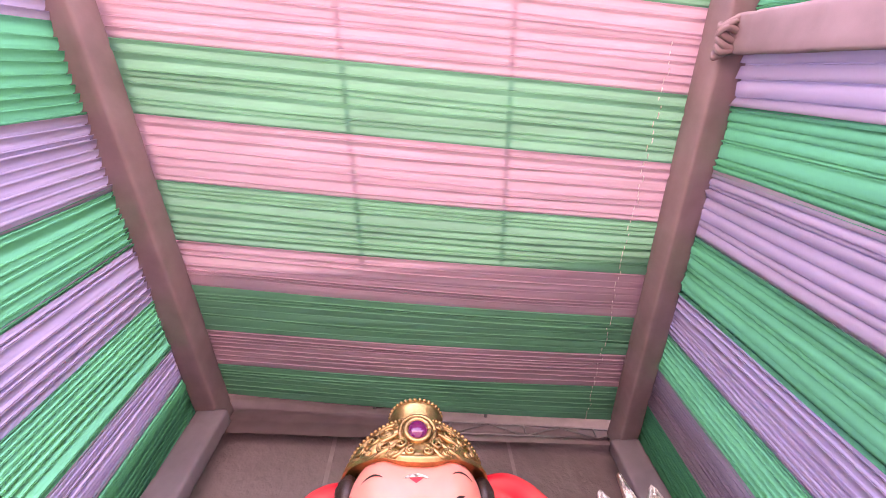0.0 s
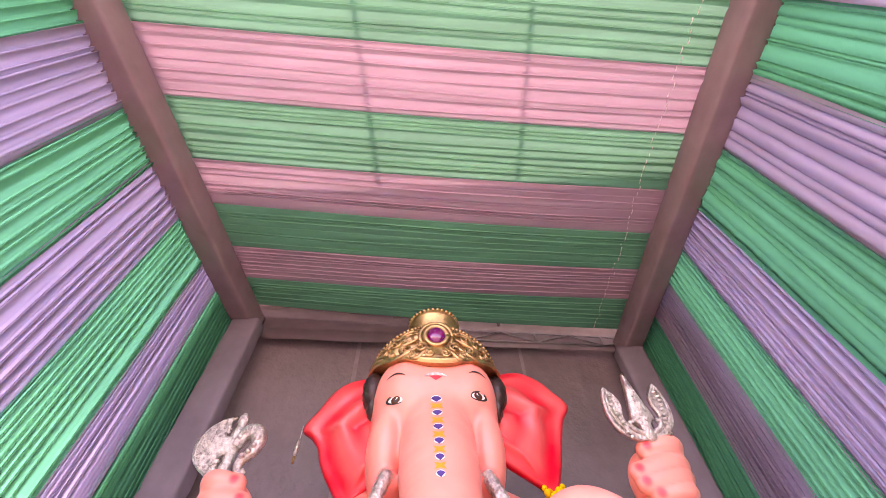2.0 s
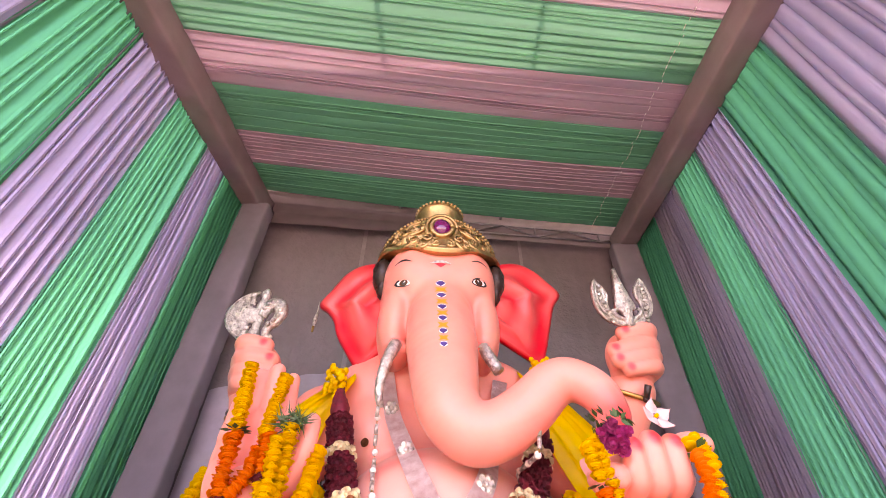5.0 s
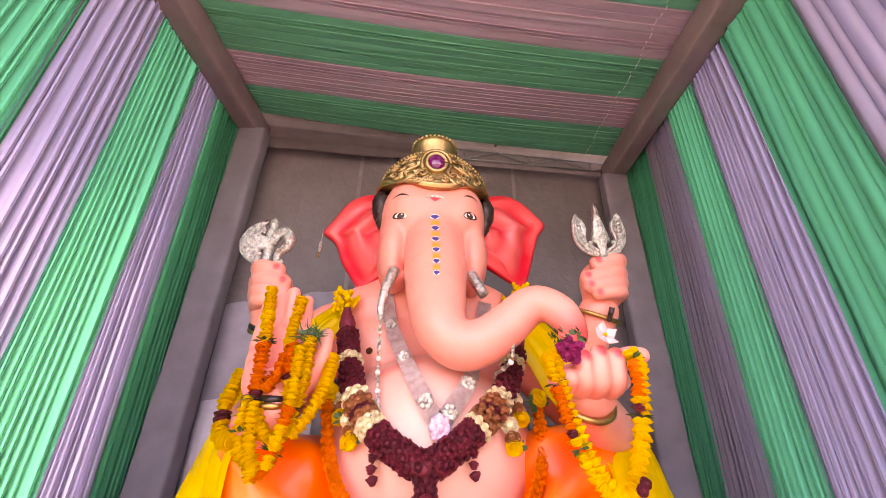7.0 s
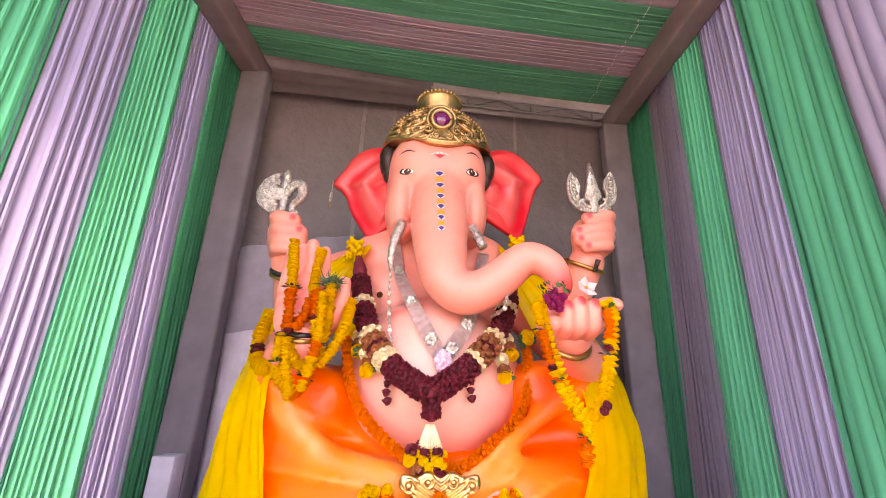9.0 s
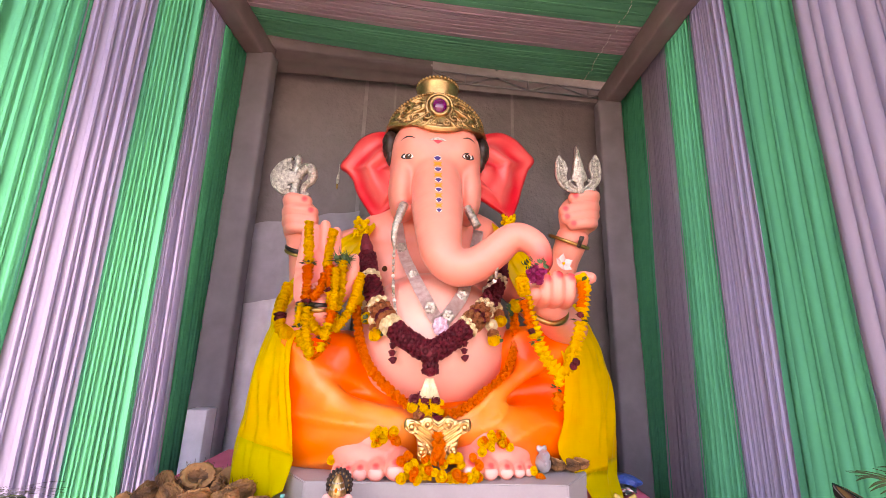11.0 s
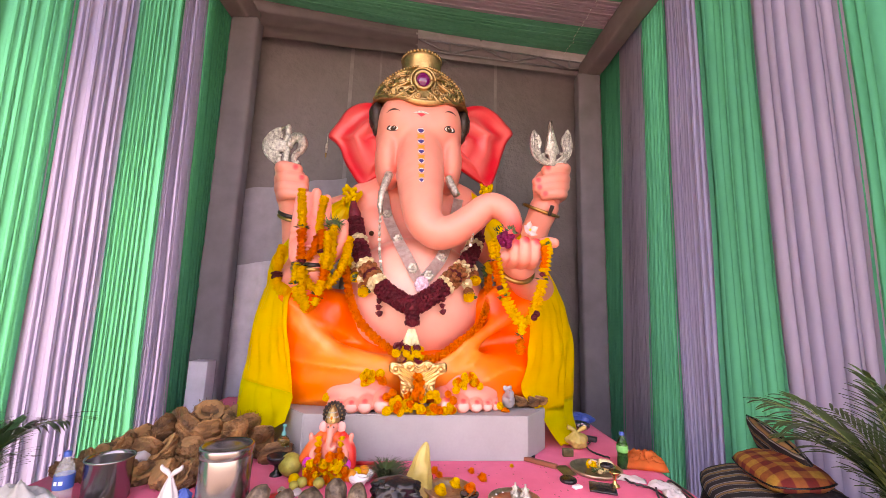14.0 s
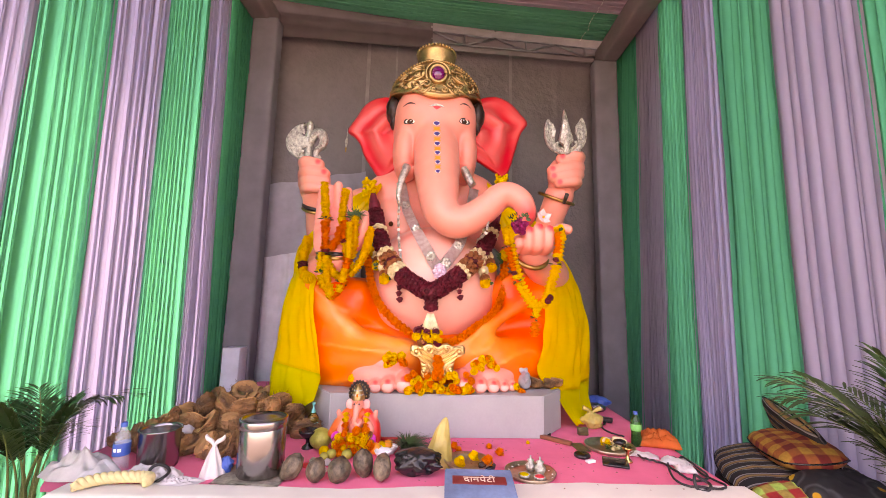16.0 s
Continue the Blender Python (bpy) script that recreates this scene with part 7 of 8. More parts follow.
def bag(name, at, r, mat, label, seed, knot=True, cat="bag", rough=0.35):
    """A stuffed, tied plastic bag with creased sides and two handle ears."""
    t = thing(name, at, label, cat)
    bm = bmesh.new()
    vs = ball(bm, (0, 0, r[2]), r, 56, 40)
    for v in vs:
        d = v.co - Vector((0, 0, r[2]))
        a = math.atan2(d.y, d.x)
        up = max(0, d.z / r[2])
        f = 1 + rough * wob(v.co.x * 22 + seed, v.co.y * 22, v.co.z * 22) + 0.10 * math.sin(a * 9 + seed) * up
        f -= 0.35 * rough * (1 - min(1, 4 * abs(wob(v.co.x * 26 + seed, v.co.y * 26, v.co.z * 34))))
        f *= 1 - 0.45 * up * up * (1 if knot else 0.2)
        v.co = Vector((d.x * f, d.y * f, r[2] + d.z * (1 + 0.12 * wob(v.co.x * 18, v.co.y * 18, seed))))
        v.co.z = max(0.001, v.co.z)
    part("body", bm, mat, t)
    if knot:
        for s in (-1, 1):
            bm = bmesh.new()
            pts = spline([(0, 0, 2 * r[2] * 0.92), (s * r[0] * 0.35, 0.005, 2 * r[2] * 1.08), (s * r[0] * 0.8, 0.01, 2 * r[2] * 1.2)], 12)
            tube(bm, pts, [r[0] * (0.10 + 0.12 * i / 11 + 0.04 * wob(i * 1.7, seed)) for i in range(12)], 8)
            part("handle", bm, mat, t)
    return t


def bags():
    t = thing("white_carrier_bag", pose(-1.005, -0.89, TABLE) @ Matrix.Diagonal((0.62, 0.7, 0.95, 1)), "small knotted white plastic carrier bag", "bag")
    bm = bmesh.new()

    def wall(u, v):
        a = u * 2 * math.pi
        w = (0.078 * (1 - v) ** 0.8 + 0.010) * (1 + 0.10 * math.sin(a * 7 + v * 2) + 0.10 * wob(math.cos(a) * 2, math.sin(a) * 2, v * 4))
        return Vector((w * math.cos(a), w * 0.7 * math.sin(a), v * 0.145))

    grid_mesh(bm, wall, 48, 16)
    part("body", bm, M_polyw, t)
    for s in (-1, 1):
        bm = bmesh.new()
        tube(bm, spline([(0, 0, 0.14), (s * 0.02, 0, 0.16), (s * 0.06, 0, 0.175), (s * 0.075, 0.0, 0.19)], 12), [0.010, 0.011, 0.012, 0.012, 0.013, 0.013, 0.012, 0.012, 0.012, 0.011, 0.010, 0.007], 8)
        part("handle", bm, M_polyw, t)
    bag("black_carrier_bag", pose(-0.055, -0.79, TABLE, 0, 0, 4), (0.118, 0.07, 0.062), M_polyb, "crumpled shiny black plastic bag", 4, False, rough=0.45)
    t = thing("yellow_pouch", pose(0.045, -0.66, TABLE), "crumpled yellowish plastic pouch twisted to a point", "bag")
    bm = bmesh.new()

    def pouch(u, v):
        a = u * 2 * math.pi
        w = 0.072 * (1 - v) ** 0.65 * (1 + 0.14 * math.sin(a * 6 + v * 5) * v + 0.22 * wob(math.cos(a) * 1.6, math.sin(a) * 1.6, v * 3)) + 0.004
        return Vector((w * math.cos(a) + 0.03 * v * v, w * 0.75 * math.sin(a), v * 0.235))

    grid_mesh(bm, pouch, 44, 26)
    part("body", bm, M_polyy, t)
    bag("clear_food_bag", pose(1.06, 0.06, TABLE), (0.075, 0.06, 0.055), M_polyy, "tied see-through bag of pale yellow offerings", 9)
    bag("blue_bundle", pose(1.27, 0.62, TABLE), (0.12, 0.09, 0.05), M_label_b, "dark blue cloth bundle at the back of the platform", 12, False, "bundle")
    bag("foil_bundle", pose(1.22, 0.50, TABLE), (0.08, 0.06, 0.035), M_steel, "crumpled silvery foil packet", 15, False, "packet", 0.5)
    bag("blue_snack_packet", pose(-0.96, -0.86, TABLE), (0.035, 0.03, 0.04), M_label_b, "small crumpled blue snack packet", 17, False, "packet", 0.45)
    # crumpled white cloth heap with rope
    for (x, y, w, d, h, seed, lab) in ((-1.62, -0.92, 0.17, 0.11, 0.115, 3.0, "crumpled grey-white cloth heaped on the platform corner"), (-1.27, -0.92, 0.15, 0.07, 0.05, 8.0, "crumpled thin white plastic sheet"), (-1.12, -0.97, 0.12, 0.05, 0.02, 5.0, "flat crumpled white plastic sheet")):
        bm = bmesh.new()

        def heap(u, v, w=w, d=d, h=h, seed=seed):
            a, r = u * 2 * math.pi, v
            k = 1 + 0.18 * wob(math.cos(a) * 2 + seed, math.sin(a) * 2)
            z = h * (1 - r * r) * (0.75 + 0.5 * wob(math.cos(a) * r * 3 + seed, math.sin(a) * r * 3)) + 0.026 * r * (1 - r) * math.sin(a * 5 + r * 9 + seed) - 0.022 * (1 - min(1, 4 * abs(wob(math.cos(a) * r * 4 + seed, math.sin(a) * r * 4, 3)))) * (1 - r)
            return Vector((w * k * r * math.cos(a), d * k * r * math.sin(a), max(0.002, z) + 0.006))

        grid_mesh(bm, heap, 60, 22)
        tagged(part("crumpled_cloth" if h > 0.06 else "plastic_sheet", bm, M_heap if h > 0.06 else M_polyw, at=pose(x, y, TABLE)), lab, "cloth" if h > 0.06 else "plastic sheet")
    t = thing("braided_rope", pose(-1.33, -1.04, TABLE + 0.004, 0, 0, 8), "thick braided cream rope lying in a bend", "rope")
    base = spline([(-0.14, -0.05, 0.02), (-0.08, 0.0, 0.022), (0.0, 0.012, 0.024), (0.08, 0.015, 0.022), (0.13, 0.0, 0.02), (0.125, -0.025, 0.02)], 60)
    for k in range(3):
        bm = bmesh.new()
        pts = []
        for i, p in enumerate(base):
            a = i * 0.55 + k * 2.094
            pts.append(p + Vector((0, 0.013 * math.cos(a), 0.013 * math.sin(a) + 0.012)))
        tube(bm, pts, 0.013, 8)
        part("strand", bm, M_rope, t)
    for x, y, r in ((-1.20, -1.00, 0.04), (1.27, -0.86, 0.035)):
        bm = bmesh.new()
        ring = [(r * math.cos(2 * math.pi * i / 24), 0.012 * math.sin(4 * math.pi * i / 24), r + 0.008 + r * math.sin(2 * math.pi * i / 24)) for i in range(25)]
        tube(bm, ring, 0.007, 8)
        tagged(part("cable_ring", bm, M_cable, at=pose(x, y, TABLE + 0.002, -50, 0, 15)), "dark rubber cable ring", "cable")


def small_clutter():
    rng = random.Random(41)
    # fruit beside the idol
    bm = bmesh.new()
    lump(bm, (0.060, 0.060, 0.056), 2.0, 0.05, 24, 18)
    tagged(part("round_fruit", bm, M_fruit, at=pose(-0.63, -0.50, TABLE + 0.056)), "round green-yellow fruit beside the small idol", "fruit")
    for x, y, r, mat, lab in ((-0.575, -0.60, 0.028, M_mari_y, "yellow lemon"), (-0.525, -0.63, 0.026, M_fruit, "small greenish lime"), (-0.555, -0.66, 0.022, M_fruit, "small greenish lime"), (-0.44, -0.64, 0.028, M_fruit, "dark green lime"), (-0.31, -0.55, 0.033, M_orange_paint, "pinkish orange pomegranate"), (-0.285, -0.50, 0.028, M_mari_y, "yellow sweet lemon"), (-0.34, -0.53, 0.03, M_terracotta, "brown red apple"), (-0.25, -0.48, 0.03, M_orange_paint, "orange fruit")):
        bm = bmesh.new()
        lump(bm, (r, r, r * 0.92), x * 30, 0.05, 16, 12)
        tagged(part("fruit", bm, mat, at=pose(x, y, TABLE + r * 0.92)), lab + " laid before the idol", "fruit", "fruit before the idol")
    bm = bmesh.new()
    box(bm, (-0.06, -0.04, 0), (0.06, 0.04, 0.012), 0.004)
    for a, b in (((-0.06, -0.04, 0.01), (0.06, -0.034, 0.03)), ((-0.06, 0.034, 0.01), (0.06, 0.04, 0.03)), ((-0.06, -0.04, 0.01), (-0.054, 0.04, 0.03)), ((0.054, -0.04, 0.01), (0.06, 0.04, 0.03))):
        box(bm, a, b)
    tagged(part("red_tray", bm, M_redplastic, at=pose(-0.26, -0.40, TABLE + 0.002)), "small red plastic tray", "tray")
    # silver bits and foil cups in front of the idol
    for i in range(16):
        x, y = rng.uniform(-0.74, -0.50), rng.uniform(-0.80, -0.66)
        bm = bmesh.new()
        s = rng.uniform(0.016, 0.03)
        lump(bm, (s, s * 0.8, s * 0.45), i * 3.1, 0.6, 12, 8)
        tagged(part("foil_scrap", bm, (M_steel, M_polyw, M_redplastic, M_silver)[i % 4], at=pose(x, y, TABLE + s * 0.4, 0, 0, i * 40)), ("crumpled silver foil scrap", "crumpled white paper scrap", "red plastic scrap", "small silver trinket")[i % 4] + " before the idol", "scrap", "scraps before the idol")
    # mat under the canister
    bm = bmesh.new()
    grid_mesh(bm, lambda u, v: Vector((-0.96 + u * 0.31, -0.99 + v * 0.26, TABLE + 0.010 + 0.002 * wob(u * 8, v * 8))), 20, 14)
    bmesh.ops.solidify(bm, geom=bm.faces[:], thickness=0.004)
    tagged(part("woven_mat", bm, surface("greenish_mat", (0.45, 0.42, 0.34), 0.9, vary=0.3, scale=30, bumps=0.5)), "thin greenish woven mat under the canister", "mat")
    # durva grass bundle
    t = thing("grass_bundle", pose(-0.13, -0.53, TABLE), "bundle of dark green sacred grass on the cloth", "grass")
    bm = bmesh.new()
    for i in range(520):
        a, q = rng.uniform(0, 6.28), rng.random() ** 0.6
        p = Vector((0.035 * q * math.cos(a), 0.035 * q * math.sin(a), rng.uniform(0.0, 0.05)))
        d = Vector((0.9 * math.cos(a) + 0.35, math.sin(a), rng.uniform(0.6, 1.9))).normalized() * rng.uniform(0.07, 0.125)
        w = Vector((-d.y, d.x, 0)).normalized() * 0.0030
        prev = None
        for k in range(4):
            f = k / 3
            e = p + d * f + Vector((d.x, d.y, -abs(d.z))) * (0.55 * f * f)
            e.z = max(e.z, 0.004)
            pair = (bm.verts.new(e - w * (1.1 - f)), bm.verts.new(e + w * (1.1 - f)))
            if prev:
                bm.faces.new((prev[0], prev[1], pair[1], pair[0]))
            prev = pair
    part("grass", bm, M_leaf, t)
    # flowers dropped on the cloth
    for x, y, k, s in ((0.12, -0.42, "o", 0.028), (0.145, -0.47, "o", 0.022), (0.32, -0.40, "o", 0.022), (0.37, -0.50, "o", 0.030), (0.10, -0.50, "r", 0.016), (0.06, -0.36, "o", 0.018), (0.56, -0.30, "y", 0.015)):
        ob = part("marigold", BLOOM[k], None, at=pose(x, y, TABLE + s * 0.45, rng.uniform(-20, 20), 15, rng.uniform(0, 90)) @ Matrix.Scale(s, 4))
        tagged(ob, "loose orange marigold head dropped on the pink cloth", "flower", "dropped marigolds")
    bm = bmesh.new()
    for i in range(120):
        x, y = rng.uniform(-0.1, 1.2), rng.uniform(-0.92, -0.25)
        a = rng.uniform(0, 6.28)
        d, s = Vector((math.cos(a), math.sin(a), 0.15)) * rng.uniform(0.003, 0.010), Vector((-math.sin(a), math.cos(a), 0)) * rng.uniform(0.002, 0.004)
        p = Vector((x, y, TABLE + 0.008))
        bm.faces.new([bm.verts.new(q) for q in (p - s, p + s, p + d + s, p + d - s)])
    tagged(part("petal_crumbs", bm, M_terracotta), "dry petal crumbs scattered on the pink cloth", "petals", kind="stuff")
    # box of incense sticks, card, disc, match boxes, packets
    def slab(name, at, size, mat, label, cat, bev=0.003):
        bm = bmesh.new()
        box(bm, (-size[0] / 2, -size[1] / 2, 0), (size[0] / 2, size[1] / 2, size[2]), bev)
        return tagged(part(name, bm, mat, at=at), label, cat)

    slab("incense_box", pose(0.735, -0.25, TABLE + 0.004, 0, 0, -38), (0.20, 0.032, 0.022), M_terracotta, "long brown incense stick carton", "carton")
    slab("printed_card", pose(0.855, -0.335, TABLE + 0.004, 0, 0, 8), (0.075, 0.14, 0.004), M_card, "dark green and gold printed card", "card")
    slab("match_box", pose(0.845, -0.56, TABLE + 0.004, 0, 0, 25), (0.05, 0.028, 0.013), M_label_w, "small white cardboard matchbox on the cloth", "matchbox")
    slab("match_box", pose(0.945, -0.10, TABLE + 0.004, 0, 0, 5), (0.065, 0.03, 0.045), M_card, "small dark carton beside the shawl", "carton")
    slab("black_packet", pose(0.975, -0.56, TABLE + 0.004, 0, 0, -18), (0.13, 0.12, 0.010), M_polyb, "flat black foil packet with gold print", "packet")
    bm = bmesh.new()
    lathe(bm, [(0.0, 0.0), (0.042, 0.0), (0.044, 0.004), (0.044, 0.012), (0.040, 0.016), (0.0, 0.017)], 32)
    tagged(part("black_disc", bm, M_polyb, at=pose(0.825, -0.48, TABLE + 0.004)), "round black plastic lid", "lid")
    bm = bmesh.new()
    lathe(bm, [(0.0, 0.0), (0.034, 0.0), (0.035, 0.010), (0.0, 0.012)], 28)
    tagged(part("black_disc", bm, M_polyb, at=pose(0.70, -0.13, TABLE + 0.004)), "round black plastic lid", "lid")
    bag("foil_ball", pose(0.71, -0.06, TABLE), (0.03, 0.028, 0.024), M_polyw, "crumpled ball of white foil", 23, False, "foil", 0.5)
    # tissues and plastic packets by the cables
    for x, y, w, d, h, rz in ((1.17, -0.44, 0.08, 0.035, 0.02, -20), (1.30, -0.54, 0.075, 0.045, 0.03, -35), (1.30, -0.63, 0.05, 0.04, 0.03, -20)):
        bm = bmesh.new()
        grid_mesh(bm, lambda u, v, w=w, d=d, h=h: Vector(((u - 0.5) * 2 * w, (v - 0.5) * 2 * d, 0.008 + h * (1 - (2 * u - 1) ** 4) * (1 - (2 * v - 1) ** 4) * (0.8 + 0.5 * wob(u * 5, v * 5, w * 90)))), 22, 16)
        bmesh.ops.solidify(bm, geom=bm.faces[:], thickness=0.002)
        tagged(part("paper_tissue", bm, M_label_w, at=pose(x, y, TABLE, 0, 0, rz)), "folded white paper tissue on the cloth", "tissue", "white tissues")
    # cables
    for pts, lab in (([(1.335, -0.525), (1.315, -0.48), (1.275, -0.51), (1.22, -0.62), (1.18, -0.75), (1.20, -0.82), (1.27, -0.838), (1.34, -0.842), (1.378, -0.817), (1.38, -0.775), (1.355, -0.715), (1.345, -0.607), (1.338, -0.53), (1.35, -0.48), (1.378, -0.465), (1.384, -0.54), (1.372, -0.67), (1.345, -0.735), (1.28, -0.77)], "black cable looped on the pink cloth"),
                     ([(1.10, -0.40), (1.135, -0.45), (1.158, -0.517), (1.22, -0.555), (1.238, -0.656), (1.245, -0.74), (1.28, -0.77)], "black cable looped on the pink cloth"),
                     ([(1.09, 0.30), (1.13, 0.22), (1.18, 0.16), (1.12, 0.06), (1.13, -0.06), (1.19, -0.14)], "black cable trailing over the platform")):
        bm = bmesh.new()
        tube(bm, [Vector((p.x, p.y, TABLE + 0.012 + 0.010 * abs(wob(i * 0.2, p.x * 5)))) for i, p in enumerate(spline([(x, y, 0) for x, y in pts], 70))], 0.0055, 8)
        tagged(part("power_cable", bm, M_cable), lab, "cable", "cables")
    bm = bmesh.new()
    box(bm, (-0.05, -0.025, 0), (0.05, 0.025, 0.03), 0.006)
    tagged(part("cable_plug", bm, M_cable, at=pose(1.20, 0.22, TABLE + 0.004, 0, 0, -30)), "black plug adaptor on the cloth", "adaptor")
    # white foam block stuck in the husk heap
    bm = bmesh.new()
    box(bm, (-0.075, -0.035, -0.022), (0.075, 0.035, 0.022), 0.014)
    for v in bm.verts:
        v.co.z += 0.006 * wob(v.co.x * 30, v.co.y * 30, 4) - 5.0 * v.co.x * v.co.x
    tagged(part("foam_block", bm, M_polyw, at=pose(-1.416, -0.56, TABLE + 0.095, 20, -22, 8)), "worn white foam block lying against the husk heap", "foam block")
    # orange napkin
    bm = bmesh.new()

    def nap(u, v):
        x, y = (u - 0.5) * 0.25, (v - 0.5) * 0.18
        dome = max(0.0, 1 - abs(2 * u - 1) ** 2.6) * max(0.0, 1 - abs(2 * v - 1) ** 2.6)
        crease = abs(wob(u * 4.2 + 1, v * 4.2, 3)) + 0.5 * abs(wob(u * 9, v * 9, 5))
        return Vector((x + 0.03 * wob(u * 4, v * 3, 1), y + 0.02 * wob(u * 3, v * 4, 2), 0.008 + dome ** 0.6 * (0.115 - 0.12 * crease * (0.4 + dome * 0.6)) * (0.75 + 0.35 * wob(u * 2, v * 2, 8))))

    grid_mesh(bm, nap, 54, 40)
    bmesh.ops.solidify(bm, geom=bm.faces[:], thickness=0.005)
    tagged(part("orange_napkin", bm, M_orange_cl, at=pose(1.345, -0.22, TABLE, 0, 0, -12)), "folded orange cloth napkin beside the bottle", "cloth")


def donation_box():
    t = thing("donation_box", pose(0.235, -0.985, TABLE, 0, 0, 1.5), "blue painted tin donation box with a maroon lettered plaque", "box")
    bm = bmesh.new()
    lo = [(-0.152, -0.115, 0), (0.152, -0.115, 0), (0.152, 0.115, 0), (-0.152, 0.115, 0)]
    hi = [(-0.152, -0.115, 0.035), (0.152, -0.115, 0.035), (0.152, 0.115, 0.070), (-0.152, 0.115, 0.070)]
    a, b = [bm.verts.new(p) for p in lo], [bm.verts.new(p) for p in hi]
    for i in range(4):
        bm.faces.new((a[i], a[(i + 1) % 4], b[(i + 1) % 4], b[i]))
    bm.faces.new(b)
    bm.faces.new(a[::-1])
    bmesh.ops.bevel(bm, geom=bm.edges[:], offset=0.005, segments=2, affect="EDGES")
    part("body", bm, M_bluebox, t, smooth=False)
    slope = math.degrees(math.atan2(0.035, 0.23))
    bm = bmesh.new()
    box(bm, (-0.118, -0.030, 0), (0.118, 0.030, 0.004), 0.002)
    pl = part("plaque", bm, M_plaque, t, at=pose(0.0, 0.022, 0.0565, slope, 0, 0))
    cu = bpy.data.curves.new("lettering", "FONT")
    cu.body, cu.size, cu.align_x, cu.align_y, cu.extrude = "दानपेटी", 0.052, "CENTER", "CENTER", 0.001
    tmp = bpy.data.objects.new("lettering", cu)
    scene.collection.objects.link(tmp)
    bpy.context.view_layer.update()
    me = bpy.data.meshes.new_from_object(tmp.evaluated_get(bpy.context.evaluated_depsgraph_get()))
    bpy.data.objects.remove(tmp)
    me.materials.clear()
    me.materials.append(surface("cream_lettering", (0.70, 0.55, 0.45), 0.5, vary=0.1, bumps=0))
    if len(me.vertices):
        part("lettering", me, None, pl, at=pose(0, 0, 0.006))


def small_idol():
    m = pose(-0.43, -0.485, TABLE, 0, 0, 4) @ Matrix.Diagonal((0.98, 1.1, 1.14, 1))
    fig = Figure([M_enamel, M_gold, M_silver, M_black_paint, M_mari_y, M_mari_o, M_hair])
    S, O, G = SKIN, (0.92, 0.16, 0.03), (0.80, 0.03, 0.02)
    P = [("ball", (0, 0, 0.095), (0.058, 0.05, 0.06), S), ("ball", (0, -0.005, 0.03), (0.105, 0.075, 0.036), (0.95, 0.30, 0.05)), ("ball", (0, 0.01, 0.165), (0.07, 0.035, 0.03), O)]
    P += limb([(-0.06, 0, 0.168), (-0.105, -0.005, 0.12), (-0.135, -0.01, 0.08)], [0.026, 0.030, 0.026], O)
    P += limb([(0.06, 0, 0.168), (0.10, 0.0, 0.11), (0.105, -0.01, 0.04)], [0.026, 0.034, 0.034], G)
    P += limb([(-0.055, -0.02, 0.15), (-0.085, -0.045, 0.10), (-0.05, -0.065, 0.085)], [0.02, 0.017, 0.014], S)
    P += limb([(0.055, -0.02, 0.15), (0.085, -0.045, 0.10), (0.05, -0.065, 0.085)], [0.02, 0.017, 0.014], S)
    for sg in (-1, 1):
        P += limb([(sg * 0.06, 0.01, 0.15), (sg * 0.098, 0.0, 0.138), (sg * 0.106, -0.008, 0.165)], [0.017, 0.013, 0.011], S)
        P += [("ball", (sg * 0.107, -0.012, 0.176), (0.013, 0.011, 0.016), S)]
    v, f, c = melt(P, 0.005, 0.006, 0.004)
    fig.add(v, f, c, 0)
    P = [("ball", (0, -0.01, 0.215), (0.031, 0.031, 0.036), S), ("ball", (-0.048, 0.004, 0.212), (0.024, 0.008, 0.026), (0.95, 0.45, 0.42)), ("ball", (0.048, 0.004, 0.212), (0.024, 0.008, 0.026), (0.95, 0.45, 0.42))]
    P += limb([(0, -0.035, 0.205), (0, -0.055, 0.175), (-0.005, -0.06, 0.145), (0.015, -0.06, 0.13), (0.028, -0.058, 0.14)], [0.020, 0.016, 0.013, 0.011, 0.010], S)
    v, f, c = melt(P, 0.004, 0.005, 0.003)
    fig.add(v, f, c, 0)
    bm = bmesh.new()
    lathe(bm, [(0.037, 0.238), (0.038, 0.25), (0.030, 0.27), (0.022, 0.29), (0.012, 0.305), (0.0, 0.312)], 20, m=Matrix.Translation((0, -0.008, 0)))
    for i in range(12):
        ball(bm, (0.036 * math.cos(i * 0.52), -0.008 + 0.036 * math.sin(i * 0.52), 0.246), 0.005, 6, 4)
    fig.add_bm(bm, 1)
    bm = bmesh.new()
    ball(bm, (0, 0.035, 0.262), (0.058, 0.010, 0.058), 24, 12)
    for i in range(20):
        ball(bm, (0.056 * math.cos(i * 0.314), 0.028, 0.262 + 0.056 * math.sin(i * 0.314)), (0.009, 0.008, 0.009), 6, 4)
    fig.add_bm(bm, 6)
    bm = bmesh.new()
    for i in range(16):
        ball(bm, (0.044 * math.cos(i * 0.393), 0.024, 0.262 + 0.044 * math.sin(i * 0.393)), (0.005, 0.006, 0.005), 6, 4)
    fig.add_bm(bm, 1)
    bm = bmesh.new()
    for i in range(9):
        ball(bm, (0.030 * math.sin((i - 4) * 0.35), -0.008 - 0.030 * math.cos((i - 4) * 0.35), 0.262), 0.0055, 6, 4)
        ball(bm, (0.022 * math.sin((i - 4) * 0.35), -0.008 - 0.022 * math.cos((i - 4) * 0.35), 0.282), 0.005, 6, 4)
    fig.add_bm(bm, 2)
    bm = bmesh.new()
    ball(bm, (0, -0.043, 0.262), (0.006, 0.004, 0.009), 8, 6)
